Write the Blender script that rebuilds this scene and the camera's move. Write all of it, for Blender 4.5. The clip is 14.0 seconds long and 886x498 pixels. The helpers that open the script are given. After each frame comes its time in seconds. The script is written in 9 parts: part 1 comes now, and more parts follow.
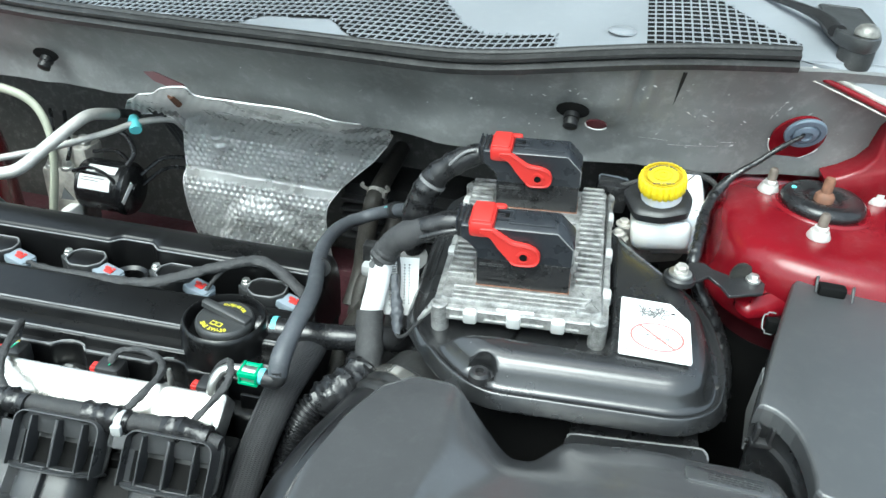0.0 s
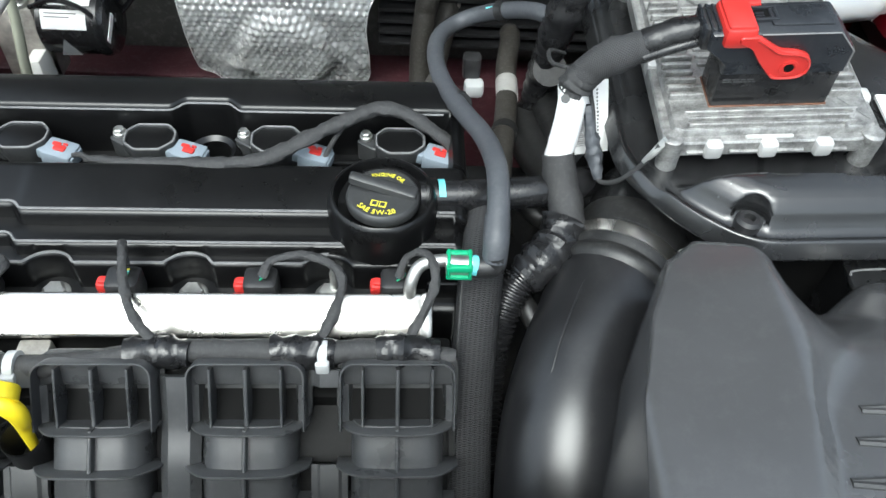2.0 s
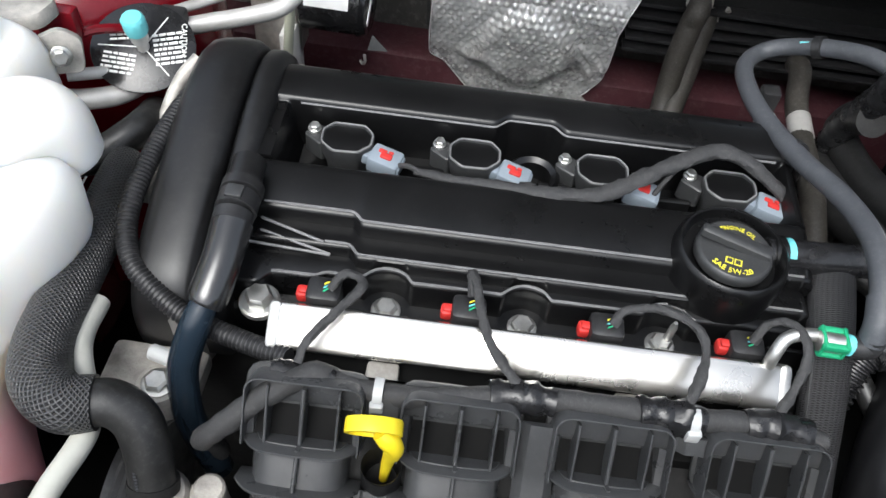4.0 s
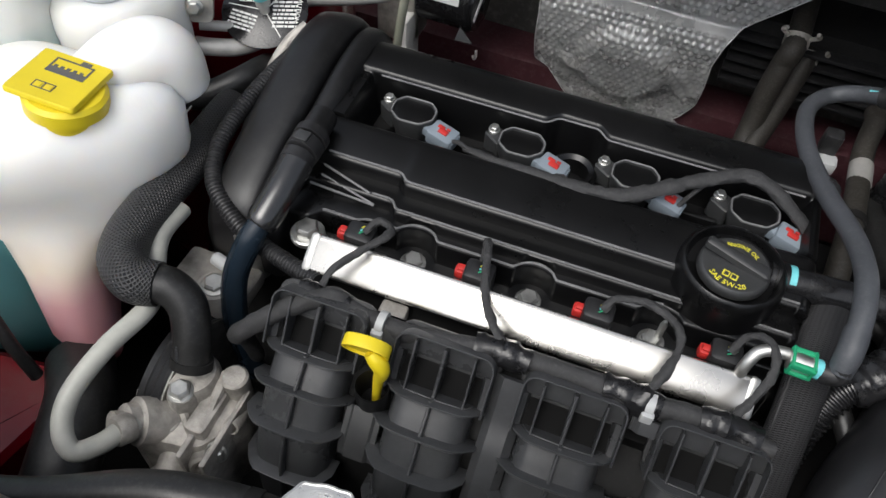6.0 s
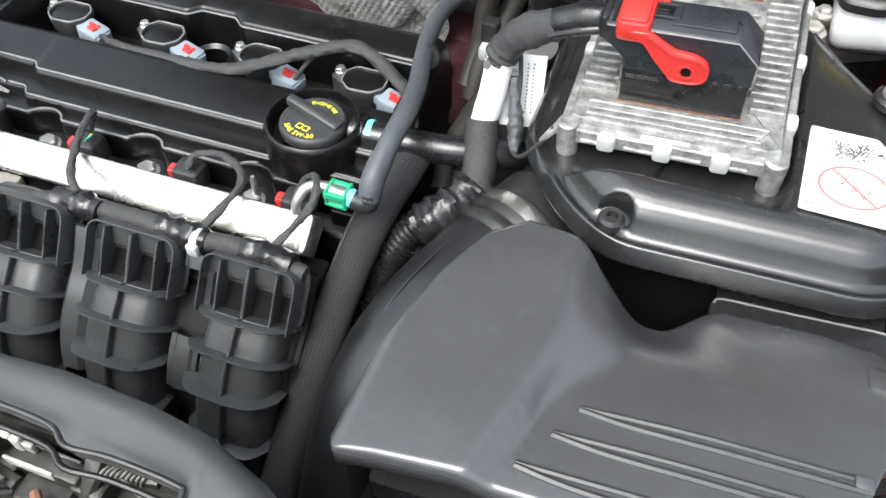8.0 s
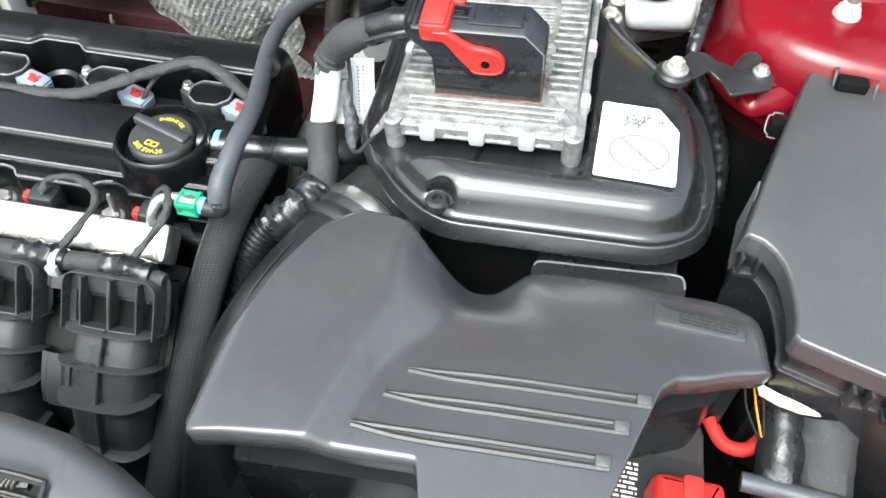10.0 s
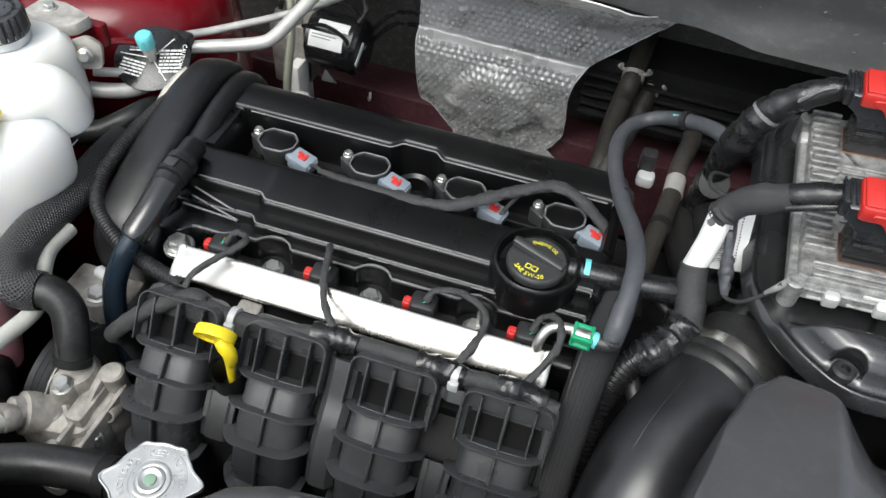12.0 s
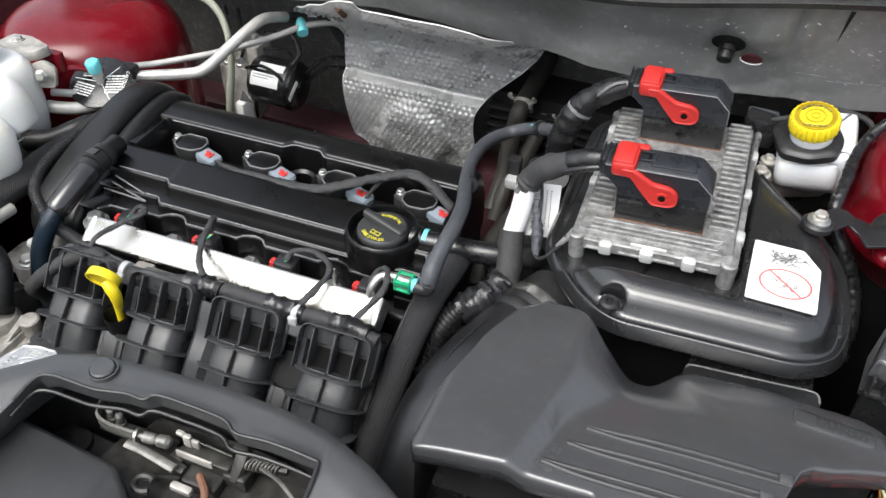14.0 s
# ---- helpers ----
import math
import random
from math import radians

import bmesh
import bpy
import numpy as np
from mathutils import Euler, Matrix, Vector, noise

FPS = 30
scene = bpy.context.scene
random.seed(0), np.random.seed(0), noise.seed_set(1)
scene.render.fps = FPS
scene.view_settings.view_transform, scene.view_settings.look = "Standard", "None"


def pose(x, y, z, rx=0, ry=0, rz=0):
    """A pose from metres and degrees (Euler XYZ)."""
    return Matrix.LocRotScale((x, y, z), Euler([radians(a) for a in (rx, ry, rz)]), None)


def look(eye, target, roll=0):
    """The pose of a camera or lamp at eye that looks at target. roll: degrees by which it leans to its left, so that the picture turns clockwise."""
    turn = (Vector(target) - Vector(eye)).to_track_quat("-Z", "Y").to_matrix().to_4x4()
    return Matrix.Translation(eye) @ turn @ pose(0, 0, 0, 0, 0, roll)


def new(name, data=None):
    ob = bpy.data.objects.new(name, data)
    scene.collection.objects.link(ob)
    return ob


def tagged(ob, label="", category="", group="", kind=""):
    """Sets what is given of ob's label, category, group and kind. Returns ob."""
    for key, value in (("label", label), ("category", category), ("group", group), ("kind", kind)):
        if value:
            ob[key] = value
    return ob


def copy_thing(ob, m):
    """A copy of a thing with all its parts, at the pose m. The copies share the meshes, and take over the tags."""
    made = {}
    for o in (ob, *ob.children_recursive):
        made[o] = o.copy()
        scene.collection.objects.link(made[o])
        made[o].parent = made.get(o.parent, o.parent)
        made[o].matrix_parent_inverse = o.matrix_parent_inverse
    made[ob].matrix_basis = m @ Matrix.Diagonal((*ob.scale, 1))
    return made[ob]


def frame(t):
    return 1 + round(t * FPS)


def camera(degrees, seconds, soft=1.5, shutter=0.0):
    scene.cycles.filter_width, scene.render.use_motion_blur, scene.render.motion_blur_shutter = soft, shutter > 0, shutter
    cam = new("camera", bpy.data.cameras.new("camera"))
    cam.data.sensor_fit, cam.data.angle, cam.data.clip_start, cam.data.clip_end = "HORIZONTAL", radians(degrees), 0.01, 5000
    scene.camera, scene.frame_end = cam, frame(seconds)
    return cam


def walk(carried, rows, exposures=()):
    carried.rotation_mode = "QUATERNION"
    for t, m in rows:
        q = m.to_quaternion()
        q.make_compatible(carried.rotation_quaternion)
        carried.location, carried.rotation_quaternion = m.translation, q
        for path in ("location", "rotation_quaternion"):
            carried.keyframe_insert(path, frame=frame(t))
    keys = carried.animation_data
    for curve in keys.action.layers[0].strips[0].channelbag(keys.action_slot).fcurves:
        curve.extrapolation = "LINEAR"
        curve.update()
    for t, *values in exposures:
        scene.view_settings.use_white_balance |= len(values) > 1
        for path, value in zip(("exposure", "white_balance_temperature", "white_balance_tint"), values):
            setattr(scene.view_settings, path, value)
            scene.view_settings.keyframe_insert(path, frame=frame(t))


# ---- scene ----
cam = camera(59.8, 14.0)
PATH = [
    (0, (0.461, -0.426, 1.333), (0.191, 1.259, 0.29), 5.1),
    (0.5, (0.469, -0.37, 1.28), (0.24, 1.31, 0.22), 5.1),
    (1, (0.425, -0.334, 1.26), (0.302, 1.23, 0.019), 4.7),
    (1.5, (0.307, -0.309, 1.274), (0.278, 1.121, -0.124), 2.8),
    (2, (0.2, -0.296, 1.283), (0.263, 1.032, -0.211), 3.9),
    (2.5, (0.123, -0.277, 1.285), (0.248, 0.998, -0.251), 5.8),
    (3, (0.061, -0.268, 1.288), (0.16, 1.001, -0.255), 5.6),
    (3.5, (0.005, -0.255, 1.29), (0.046, 0.997, -0.269), 6.0),
    (3.7, (-0.02, -0.249, 1.291), (-0.008, 0.996, -0.274), 6.6),
    (5.8, (0.046, -0.293, 1.337), (-0.34, 0.865, -0.248), 4.4),
    (6, (0.074, -0.3, 1.337), (-0.305, 0.867, -0.242), 5.1),
    (6.5, (0.167, -0.308, 1.335), (-0.211, 0.864, -0.241), 5.6),
    (7, (0.252, -0.309, 1.341), (-0.139, 0.864, -0.231), 5.0),
    (7.5, (0.343, -0.298, 1.318), (-0.081, 0.874, -0.246), 3.1),
    (8, (0.432, -0.294, 1.299), (0.006, 0.895, -0.252), 1.2),
    (8.2, (0.464, -0.287, 1.297), (0.096, 0.929, -0.248), 2.7),
    (10.3, (0.493, -0.318, 1.347), (0.284, 0.922, -0.209), 2.8),
    (10.5, (0.463, -0.317, 1.353), (0.242, 0.922, -0.202), 2.4),
    (11, (0.344, -0.317, 1.374), (0.116, 0.922, -0.179), 2.7),
    (11.5, (0.249, -0.335, 1.386), (0.008, 0.927, -0.146), 5.9),
    (12, (0.211, -0.349, 1.397), (-0.141, 0.933, -0.097), 5.4),
    (12.5, (0.193, -0.371, 1.409), (-0.252, 0.926, -0.048), 4.8),
    (13, (0.228, -0.383, 1.413), (-0.268, 0.935, -0.008), 4.8),
    (13.5, (0.352, -0.422, 1.404), (-0.153, 0.946, 0.035), 4.9),
    (14, (0.452, -0.451, 1.408), (-0.072, 0.954, 0.085), 2.3),
]
walk(cam, [(t, look(eye, target, roll)) for t, eye, target, roll in PATH], [(0.0, 1.63, 5900, -6), (1.0, 1.63, 5900, -3), (1.5, 1.58, 5950, -2), (2.0, 1.36, 6100, 1), (3.0, 1.46, 6200, 4), (3.7, 1.24, 6250, 7), (6.0, 0.31, 6450, 9), (6.5, 0.52, 6450, 9), (8.0, 1.66, 6400, 6), (10.5, 1.96, 6300, 2), (11.0, 1.71, 6300, 2), (11.5, 1.43, 6300, 3), (12.0, 0.86, 6400, 6), (12.5, 0.66, 6450, 8), (13.0, 0.66, 6450, 8), (14.0, 1.06, 6450, 8)])

# ---- world and light ----
world = bpy.data.worlds.new("overcast_sky")
scene.world = world
world.use_nodes = True
wn = world.node_tree.nodes
sky = wn.new("ShaderNodeTexSky")
sky.sky_type, sky.sun_disc = "NISHITA", False
SUN_UP, SUN_ROUND = 58.0, 200.0
sky.sun_elevation, sky.sun_rotation = radians(SUN_UP), radians(SUN_ROUND)
sky.air_density, sky.dust_density, sky.ozone_density = 1.0, 4.0, 1.0
soft_sky = wn.new("ShaderNodeHueSaturation")
soft_sky.inputs["Saturation"].default_value = 0.42
world.node_tree.links.new(sky.outputs[0], soft_sky.inputs["Color"])
world.node_tree.links.new(soft_sky.outputs[0], wn["Background"].inputs["Color"])
wn["Background"].inputs["Strength"].default_value = 0.145
sun = new("sun", bpy.data.lights.new("sun", "SUN"))
sun.data.energy, sun.data.angle, sun.data.color = 1.1, radians(40), (1.0, 0.99, 0.975)
sun.matrix_world = pose(0, 0, 4, 90 - SUN_UP, 0, 180 - SUN_ROUND)


# ---- materials ----
def nodes_of(name):
    m = bpy.data.materials.new(name)
    m.use_nodes = True
    return m, m.node_tree.nodes, m.node_tree.links, m.node_tree.nodes["Principled BSDF"]


def noise_tex(n, l, scale, detail=4.0, rough=0.6, coord=None):
    tex = n.new("ShaderNodeTexNoise")
    tex.inputs["Scale"].default_value, tex.inputs["Detail"].default_value = scale, detail
    tex.inputs["Roughness"].default_value = rough
    l.new(coord or n.new("ShaderNodeTexCoord").outputs["Object"], tex.inputs["Vector"])
    return tex


def ramp(n, l, source, stops):
    r = n.new("ShaderNodeValToRGB")
    while len(r.color_ramp.elements) < len(stops):
        r.color_ramp.elements.new(0.5)
    for e, (at, c) in zip(r.color_ramp.elements, stops):
        e.position, e.color = at, (*c, 1) if len(c) == 3 else c
    l.new(source, r.inputs["Fac"])
    return r


def surface(name, color, rough=0.5, metal=0.0, vary=0.25, stain=25.0, grain=900.0, bump=0.15, dust=0.0, coat=0.0, spread=0.12, dusty=(0.45, 0.44, 0.42), spec=0.5):
    """A worn surface: stains at one scale, grain and relief at a finer one, gloss that follows both, and a film of dust."""
    m, n, l, p = nodes_of(name)
    coarse, fine = noise_tex(n, l, stain, 5), noise_tex(n, l, grain, 3)
    lo, hi = [c * (1 - vary) for c in color], [min(1, c * (1 + vary)) for c in color]
    tone = ramp(n, l, coarse.outputs["Fac"], [(0.3, lo), (0.7, hi)])
    out = tone.outputs["Color"]
    if dust:
        mix = n.new("ShaderNodeMix")
        mix.data_type = "RGBA"
        speck = noise_tex(n, l, stain * 6, 8, 0.75)
        amount = ramp(n, l, speck.outputs["Fac"], [(0.5, (0, 0, 0)), (0.8, (dust, dust, dust))])
        l.new(amount.outputs["Color"], mix.inputs["Factor"])
        l.new(out, mix.inputs["A"])
        mix.inputs["B"].default_value = (*dusty, 1)
        out = mix.outputs["Result"]
    l.new(out, p.inputs["Base Color"])
    r = n.new("ShaderNodeMapRange")
    l.new(coarse.outputs["Fac"], r.inputs["Value"])
    r.inputs["From Min"].default_value, r.inputs["From Max"].default_value = 0.3, 0.7
    r.inputs["To Min"].default_value, r.inputs["To Max"].default_value = max(0.03, rough - spread), min(1, rough + spread)
    l.new(r.outputs["Result"], p.inputs["Roughness"])
    p.inputs["Metallic"].default_value = metal
    p.inputs["Coat Weight"].default_value = coat
    p.inputs["Coat Roughness"].default_value = 0.18
    p.inputs["Specular IOR Level"].default_value = spec
    if bump:
        b = n.new("ShaderNodeBump")
        b.inputs["Strength"].default_value, b.inputs["Distance"].default_value = bump, 0.0006
        l.new(fine.outputs["Fac"], b.inputs["Height"])
        l.new(b.outputs["Normal"], p.inputs["Normal"])
    return m


def woven(name, color, rough, pitch, strength, thread=2.2, angle=35):
    """Woven sleeving: two crossing sets of threads as relief and tone."""
    m, n, l, p = nodes_of(name)
    co = n.new("ShaderNodeTexCoord").outputs["UV"]
    waves = []
    for lean in (angle, -angle):
        turn = n.new("ShaderNodeMapping")
        turn.inputs["Rotation"].default_value = (0, 0, radians(lean))
        l.new(co, turn.inputs["Vector"])
        w = n.new("ShaderNodeTexWave")
        w.inputs["Scale"].default_value = 1 / pitch
        w.inputs["Distortion"].default_value = 0.4
        l.new(turn.outputs[0], w.inputs["Vector"])
        waves.append(w)
    big = n.new("ShaderNodeMath")
    big.operation = "MAXIMUM"
    l.new(waves[0].outputs["Fac"], big.inputs[0])
    l.new(waves[1].outputs["Fac"], big.inputs[1])
    tone = ramp(n, l, big.outputs[0], [(0.35, [c * 0.2 for c in color]), (0.9, [c * thread for c in color])])
    l.new(tone.outputs["Color"], p.inputs["Base Color"])
    p.inputs["Roughness"].default_value = rough
    b = n.new("ShaderNodeBump")
    b.inputs["Strength"].default_value, b.inputs["Distance"].default_value = strength, 0.001
    l.new(big.outputs[0], b.inputs["Height"])
    l.new(b.outputs["Normal"], p.inputs["Normal"])
    return m


def milky(name, stops, low, high):
    """Translucent tank plastic, with the fluid inside showing through up to its level."""
    m, n, l, p = nodes_of(name)
    sep = n.new("ShaderNodeSeparateXYZ")
    l.new(n.new("ShaderNodeNewGeometry").outputs["Position"], sep.inputs[0])
    wob = noise_tex(n, l, 14, 3)
    add = n.new("ShaderNodeMath")
    add.operation = "MULTIPLY_ADD"
    l.new(wob.outputs["Fac"], add.inputs[0])
    add.inputs[1].default_value = 0.02
    l.new(sep.outputs["Z"], add.inputs[2])
    fit_range = n.new("ShaderNodeMapRange")
    l.new(add.outputs[0], fit_range.inputs["Value"])
    fit_range.inputs["From Min"].default_value, fit_range.inputs["From Max"].default_value = low, high
    tone = ramp(n, l, fit_range.outputs["Result"], stops)
    l.new(tone.outputs["Color"], p.inputs["Base Color"])
    p.inputs["Roughness"].default_value = 0.38
    p.inputs["Subsurface Weight"].default_value = 0.85
    p.inputs["Subsurface Radius"].default_value = (0.02, 0.018, 0.015)
    p.inputs["Subsurface Scale"].default_value = 1.2
    b = n.new("ShaderNodeBump")
    b.inputs["Strength"].default_value, b.inputs["Distance"].default_value = 0.1, 0.001
    l.new(noise_tex(n, l, 300, 3).outputs["Fac"], b.inputs["Height"])
    l.new(b.outputs["Normal"], p.inputs["Normal"])
    return m


M_COVER = surface("satin_black_cover", (0.004, 0.004, 0.0043), 0.30, vary=0.3, stain=18, grain=1400, bump=0.05, dust=0.012, spread=0.04, spec=0.45)
M_PLASTIC = surface("black_plastic", (0.016, 0.016, 0.017), 0.40, vary=0.25, grain=1500, bump=0.15, dust=0.06, spread=0.08)
M_MATTE = surface("matt_black_plastic", (0.043, 0.044, 0.0455), 0.37, vary=0.12, stain=12, grain=2000, bump=0.2, dust=0.05, spread=0.05, spec=0.95)
M_DUCT = surface("satin_black_duct_plastic", (0.052, 0.0525, 0.055), 0.25, vary=0.10, stain=12, grain=2000, bump=0.10, dust=0.03, spread=0.03, spec=0.9)
M_LID = surface("airbox_black_plastic", (0.013, 0.0132, 0.0140), 0.26, vary=0.25, stain=16, grain=1500, bump=0.06, dust=0.02, spread=0.05, spec=0.95)
M_TUBE = surface("polished_black_moulding", (0.010, 0.010, 0.011), 0.32, vary=0.25, stain=16, grain=1500, bump=0.05, dust=0.03, spread=0.05, spec=0.7)
M_GLOSS = surface("gloss_black_plastic", (0.012, 0.012, 0.013), 0.25, vary=0.2, bump=0.06, dust=0.04)
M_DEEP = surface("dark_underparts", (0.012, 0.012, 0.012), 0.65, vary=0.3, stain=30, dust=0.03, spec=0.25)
M_RUBBER = surface("black_rubber", (0.014, 0.014, 0.014), 0.42, vary=0.3, stain=40, bump=0.2, dust=0.08)
M_SEAL = surface("rubber_seal", (0.02, 0.02, 0.02), 0.42, vary=0.2, bump=0.1, dust=0.1)
M_HOSE = surface("grey_rubber_hose", (0.055, 0.059, 0.067), 0.5, vary=0.2, stain=40, bump=0.2, dust=0.1)
M_OLDHOSE = surface("weathered_hose", (0.026, 0.023, 0.019), 0.60, vary=0.3, stain=60, bump=0.3, dust=0.14)
M_TAPE = surface("cloth_tape", (0.030, 0.030, 0.031), 0.66, vary=0.3, stain=60, grain=2600, bump=0.6, dust=0.10)
M_GLOSSTAPE = surface("shiny_black_tape", (0.010, 0.010, 0.011), 0.30, vary=0.3, stain=70, grain=160, bump=1.0, dust=0.06)
M_FELT = surface("grey_sound_felt", (0.155, 0.158, 0.157), 0.52, vary=0.24, stain=11, grain=700, bump=0.35, dust=0.22, spread=0.12, dusty=(0.55, 0.56, 0.56))
M_DARKFELT = surface("dark_firewall_felt", (0.062, 0.061, 0.057), 0.8, vary=0.3, stain=12, grain=500, bump=0.4, dust=0.3)
M_COWL = surface("weathered_grey_cowl_plastic", (0.195, 0.208, 0.225), 0.42, vary=0.12, stain=10, grain=1600, bump=0.15, dust=0.1)
M_RED = surface("deep_red_car_paint", (0.135, 0.0032, 0.008), 0.22, vary=0.12, stain=8, bump=0.03, coat=0.35, dust=0.03, spread=0.05, spec=0.22)
M_MAROON = surface("dusty_red_body_paint", (0.070, 0.022, 0.028), 0.46, vary=0.3, stain=20, bump=0.1, dust=0.6, dusty=(0.17, 0.13, 0.125))
M_STEEL = surface("bright_fuel_rail_steel", (0.66, 0.64, 0.60), 0.27, metal=1.0, vary=0.06, stain=20, grain=300, bump=0.02, spread=0.06)
M_ZINC = surface("dull_zinc", (0.52, 0.52, 0.50), 0.42, metal=0.9, vary=0.25, stain=80, bump=0.15)
M_ALU = surface("drawn_aluminium", (0.47, 0.46, 0.44), 0.42, metal=0.35, vary=0.15, stain=60, bump=0.1, dust=0.1)
M_CAPSTEEL = surface("tarnished_cap_steel", (0.55, 0.55, 0.54), 0.34, metal=0.8, vary=0.12, stain=60, bump=0.08, dust=0.1)
M_CAST = surface("weathered_cast_aluminium", (0.44, 0.42, 0.385), 0.6, metal=0.45, vary=0.4, stain=50, grain=500, bump=0.6, dust=0.2)
M_PUMP = surface("oily_cast_pump_housing", (0.37, 0.35, 0.32), 0.6, metal=0.35, vary=0.45, stain=60, grain=500, bump=0.7, dust=0.25, dusty=(0.30, 0.27, 0.23))
M_RUNNER = surface("grey_black_manifold_plastic", (0.046, 0.0475, 0.050), 0.31, vary=0.15, stain=30, grain=1800, bump=0.15, dust=0.05, spread=0.06)
M_DOME = surface("satin_black_dome_plastic", (0.007, 0.007, 0.0075), 0.36, vary=0.2, stain=20, grain=1500, bump=0.15, dust=0.03, spread=0.05)
M_PLUGHOOD = surface("blue_black_plug_plastic", (0.016, 0.018, 0.022), 0.30, vary=0.15, stain=40, bump=0.08, dust=0.05)
M_COIL = surface("grey_black_coil_plastic", (0.032, 0.033, 0.034), 0.42, vary=0.15, stain=40, grain=1500, bump=0.12, dust=0.05, spread=0.06)
M_ECU = surface("oxidised_cast_aluminium_case", (0.29, 0.288, 0.282), 0.44, metal=0.6, vary=0.5, stain=110, grain=420, bump=1.0, dust=0.55, dusty=(0.68, 0.68, 0.67))
M_ECUWHITE = surface("bright_machined_pads", (0.56, 0.56, 0.55), 0.45, metal=0.4, vary=0.1, bump=0.2)
M_FOIL = surface("embossed_aluminium_heat_shield", (0.88, 0.88, 0.87), 0.30, metal=0.34, vary=0.14, stain=22, grain=500, bump=0.12, spread=0.08)
M_YELLOW = surface("yellow_plastic", (0.76, 0.60, 0.02), 0.42, vary=0.06, bump=0.06)
M_REDPLASTIC = surface("red_latch_plastic", (0.48, 0.028, 0.024), 0.4, vary=0.08, bump=0.06)
M_GREEN = surface("green_quick_connector", (0.02, 0.32, 0.15), 0.4, vary=0.1, bump=0.05)
M_TEAL = surface("turquoise_plastic", (0.16, 0.58, 0.62), 0.5, vary=0.1, bump=0.05)
M_GREYPLASTIC = surface("grey_connector_plastic", (0.19, 0.225, 0.26), 0.5, vary=0.15, bump=0.1)
M_WHITE = surface("white_label_paper", (0.80, 0.80, 0.79), 0.5, vary=0.04, stain=30, bump=0.05, dust=0.05, dusty=(0.4, 0.38, 0.35))
M_NATURAL = surface("natural_white_plastic", (0.72, 0.72, 0.69), 0.45, vary=0.06, bump=0.05)
M_TIE = surface("greyish_tie_plastic", (0.42, 0.43, 0.43), 0.45, vary=0.1, bump=0.05)
M_PALEGREEN = surface("tarnished_green_rivet", (0.22, 0.34, 0.25), 0.5, vary=0.2, bump=0.1)
M_ORANGE = surface("orange_insulation", (0.55, 0.22, 0.03), 0.5, vary=0.1, bump=0)
M_SCUFF = surface("pale_scuff", (0.40, 0.40, 0.395), 0.6, vary=0.2, bump=0)
# pale grey for highlights put into edge colour, also for frayed tape
M_EDGE = surface("edge_highlight_and_wear_grey", (0.16, 0.16, 0.162), 0.42, vary=0.2, stain=60, bump=0.05, dust=0.1)
M_OCHRE = surface("ochre_embossed_plastic", (0.42, 0.30, 0.01), 0.45, vary=0.1, bump=0.05)
M_CREAM = surface("cream_plastic", (0.50, 0.48, 0.34), 0.45, vary=0.08, bump=0.05)
M_LINE = surface("pale_painted_line", (0.42, 0.42, 0.38), 0.45, vary=0.12, stain=60, dust=0.1)
M_PALEHOSE = surface("pale_olive_hose", (0.33, 0.34, 0.27), 0.5, vary=0.1)
M_INK = surface("black_print", (0.02, 0.02, 0.02), 0.6, vary=0.1, bump=0)
M_REDINK = surface("faded_red_print", (0.70, 0.14, 0.13), 0.6, vary=0.1, bump=0)
M_GREYINK = surface("faded_grey_print", (0.10, 0.10, 0.10), 0.6, vary=0.1, bump=0)
M_YELLOWINK = surface("yellow_print", (0.75, 0.68, 0.05), 0.6, vary=0.1, bump=0)
M_RUST = surface("rusty_steel", (0.16, 0.075, 0.045), 0.75, vary=0.4, stain=120, bump=0.4)
M_STUD = surface("dull_brown_stud", (0.15, 0.125, 0.105), 0.55, metal=0.3, vary=0.3, stain=120, bump=0.3)
M_BLUEHOSE = surface("dark_blue_black_hose", (0.012, 0.020, 0.030), 0.22, vary=0.2, bump=0.04)
M_GROMMET = surface("grey_blue_rubber_grommet", (0.11, 0.14, 0.18), 0.5, vary=0.2)
# the car's red again, darkened to put shade into inner panels
M_SHADED_RED = surface("red_paint_darkened_for_shade", (0.034, 0.003, 0.005), 0.5, vary=0.3, stain=15, bump=0.1, dust=0.08, dusty=(0.06, 0.05, 0.05))
M_ASPHALT = surface("concrete", (0.24, 0.235, 0.225), 0.85, vary=0.3, stain=4, grain=120, bump=0.6)
# near-black plastic, also used to put the shade of recesses into colour
M_VOID = surface("black_plastic_and_recess_shade", (0.005, 0.005, 0.005), 0.75, vary=0.3, stain=30, bump=0.1, spec=0.1)
M_LOCK = surface("greasy_lock_steel", (0.20, 0.195, 0.18), 0.46, metal=0.5, vary=0.5, stain=90, grain=500, bump=0.4)
M_DARKSTEEL = surface("greasy_black_steel", (0.035, 0.034, 0.031), 0.42, metal=0.3, vary=0.5, stain=90, grain=500, bump=0.3)
M_SLEEVE = woven("fine_woven_sleeve", (0.020, 0.020, 0.021), 0.6, 0.0044, 0.6, 2.6)
M_STRAP = woven("woven_black_loom_sleeve", (0.017, 0.017, 0.018), 0.5, 0.0050, 1.0, 2.8, 12)
M_BRAID = woven("braided_hose_sleeve", (0.026, 0.026, 0.027), 0.42, 0.0085, 1.2, 1.9)
M_COOLANT = milky("milky_tank_with_pink_coolant", [(0.0, (0.50, 0.20, 0.24)), (0.30, (0.60, 0.34, 0.36)), (0.42, (0.74, 0.66, 0.56)), (0.55, (0.86, 0.84, 0.79)), (1.0, (0.90, 0.90, 0.88))], 0.70, 0.96)
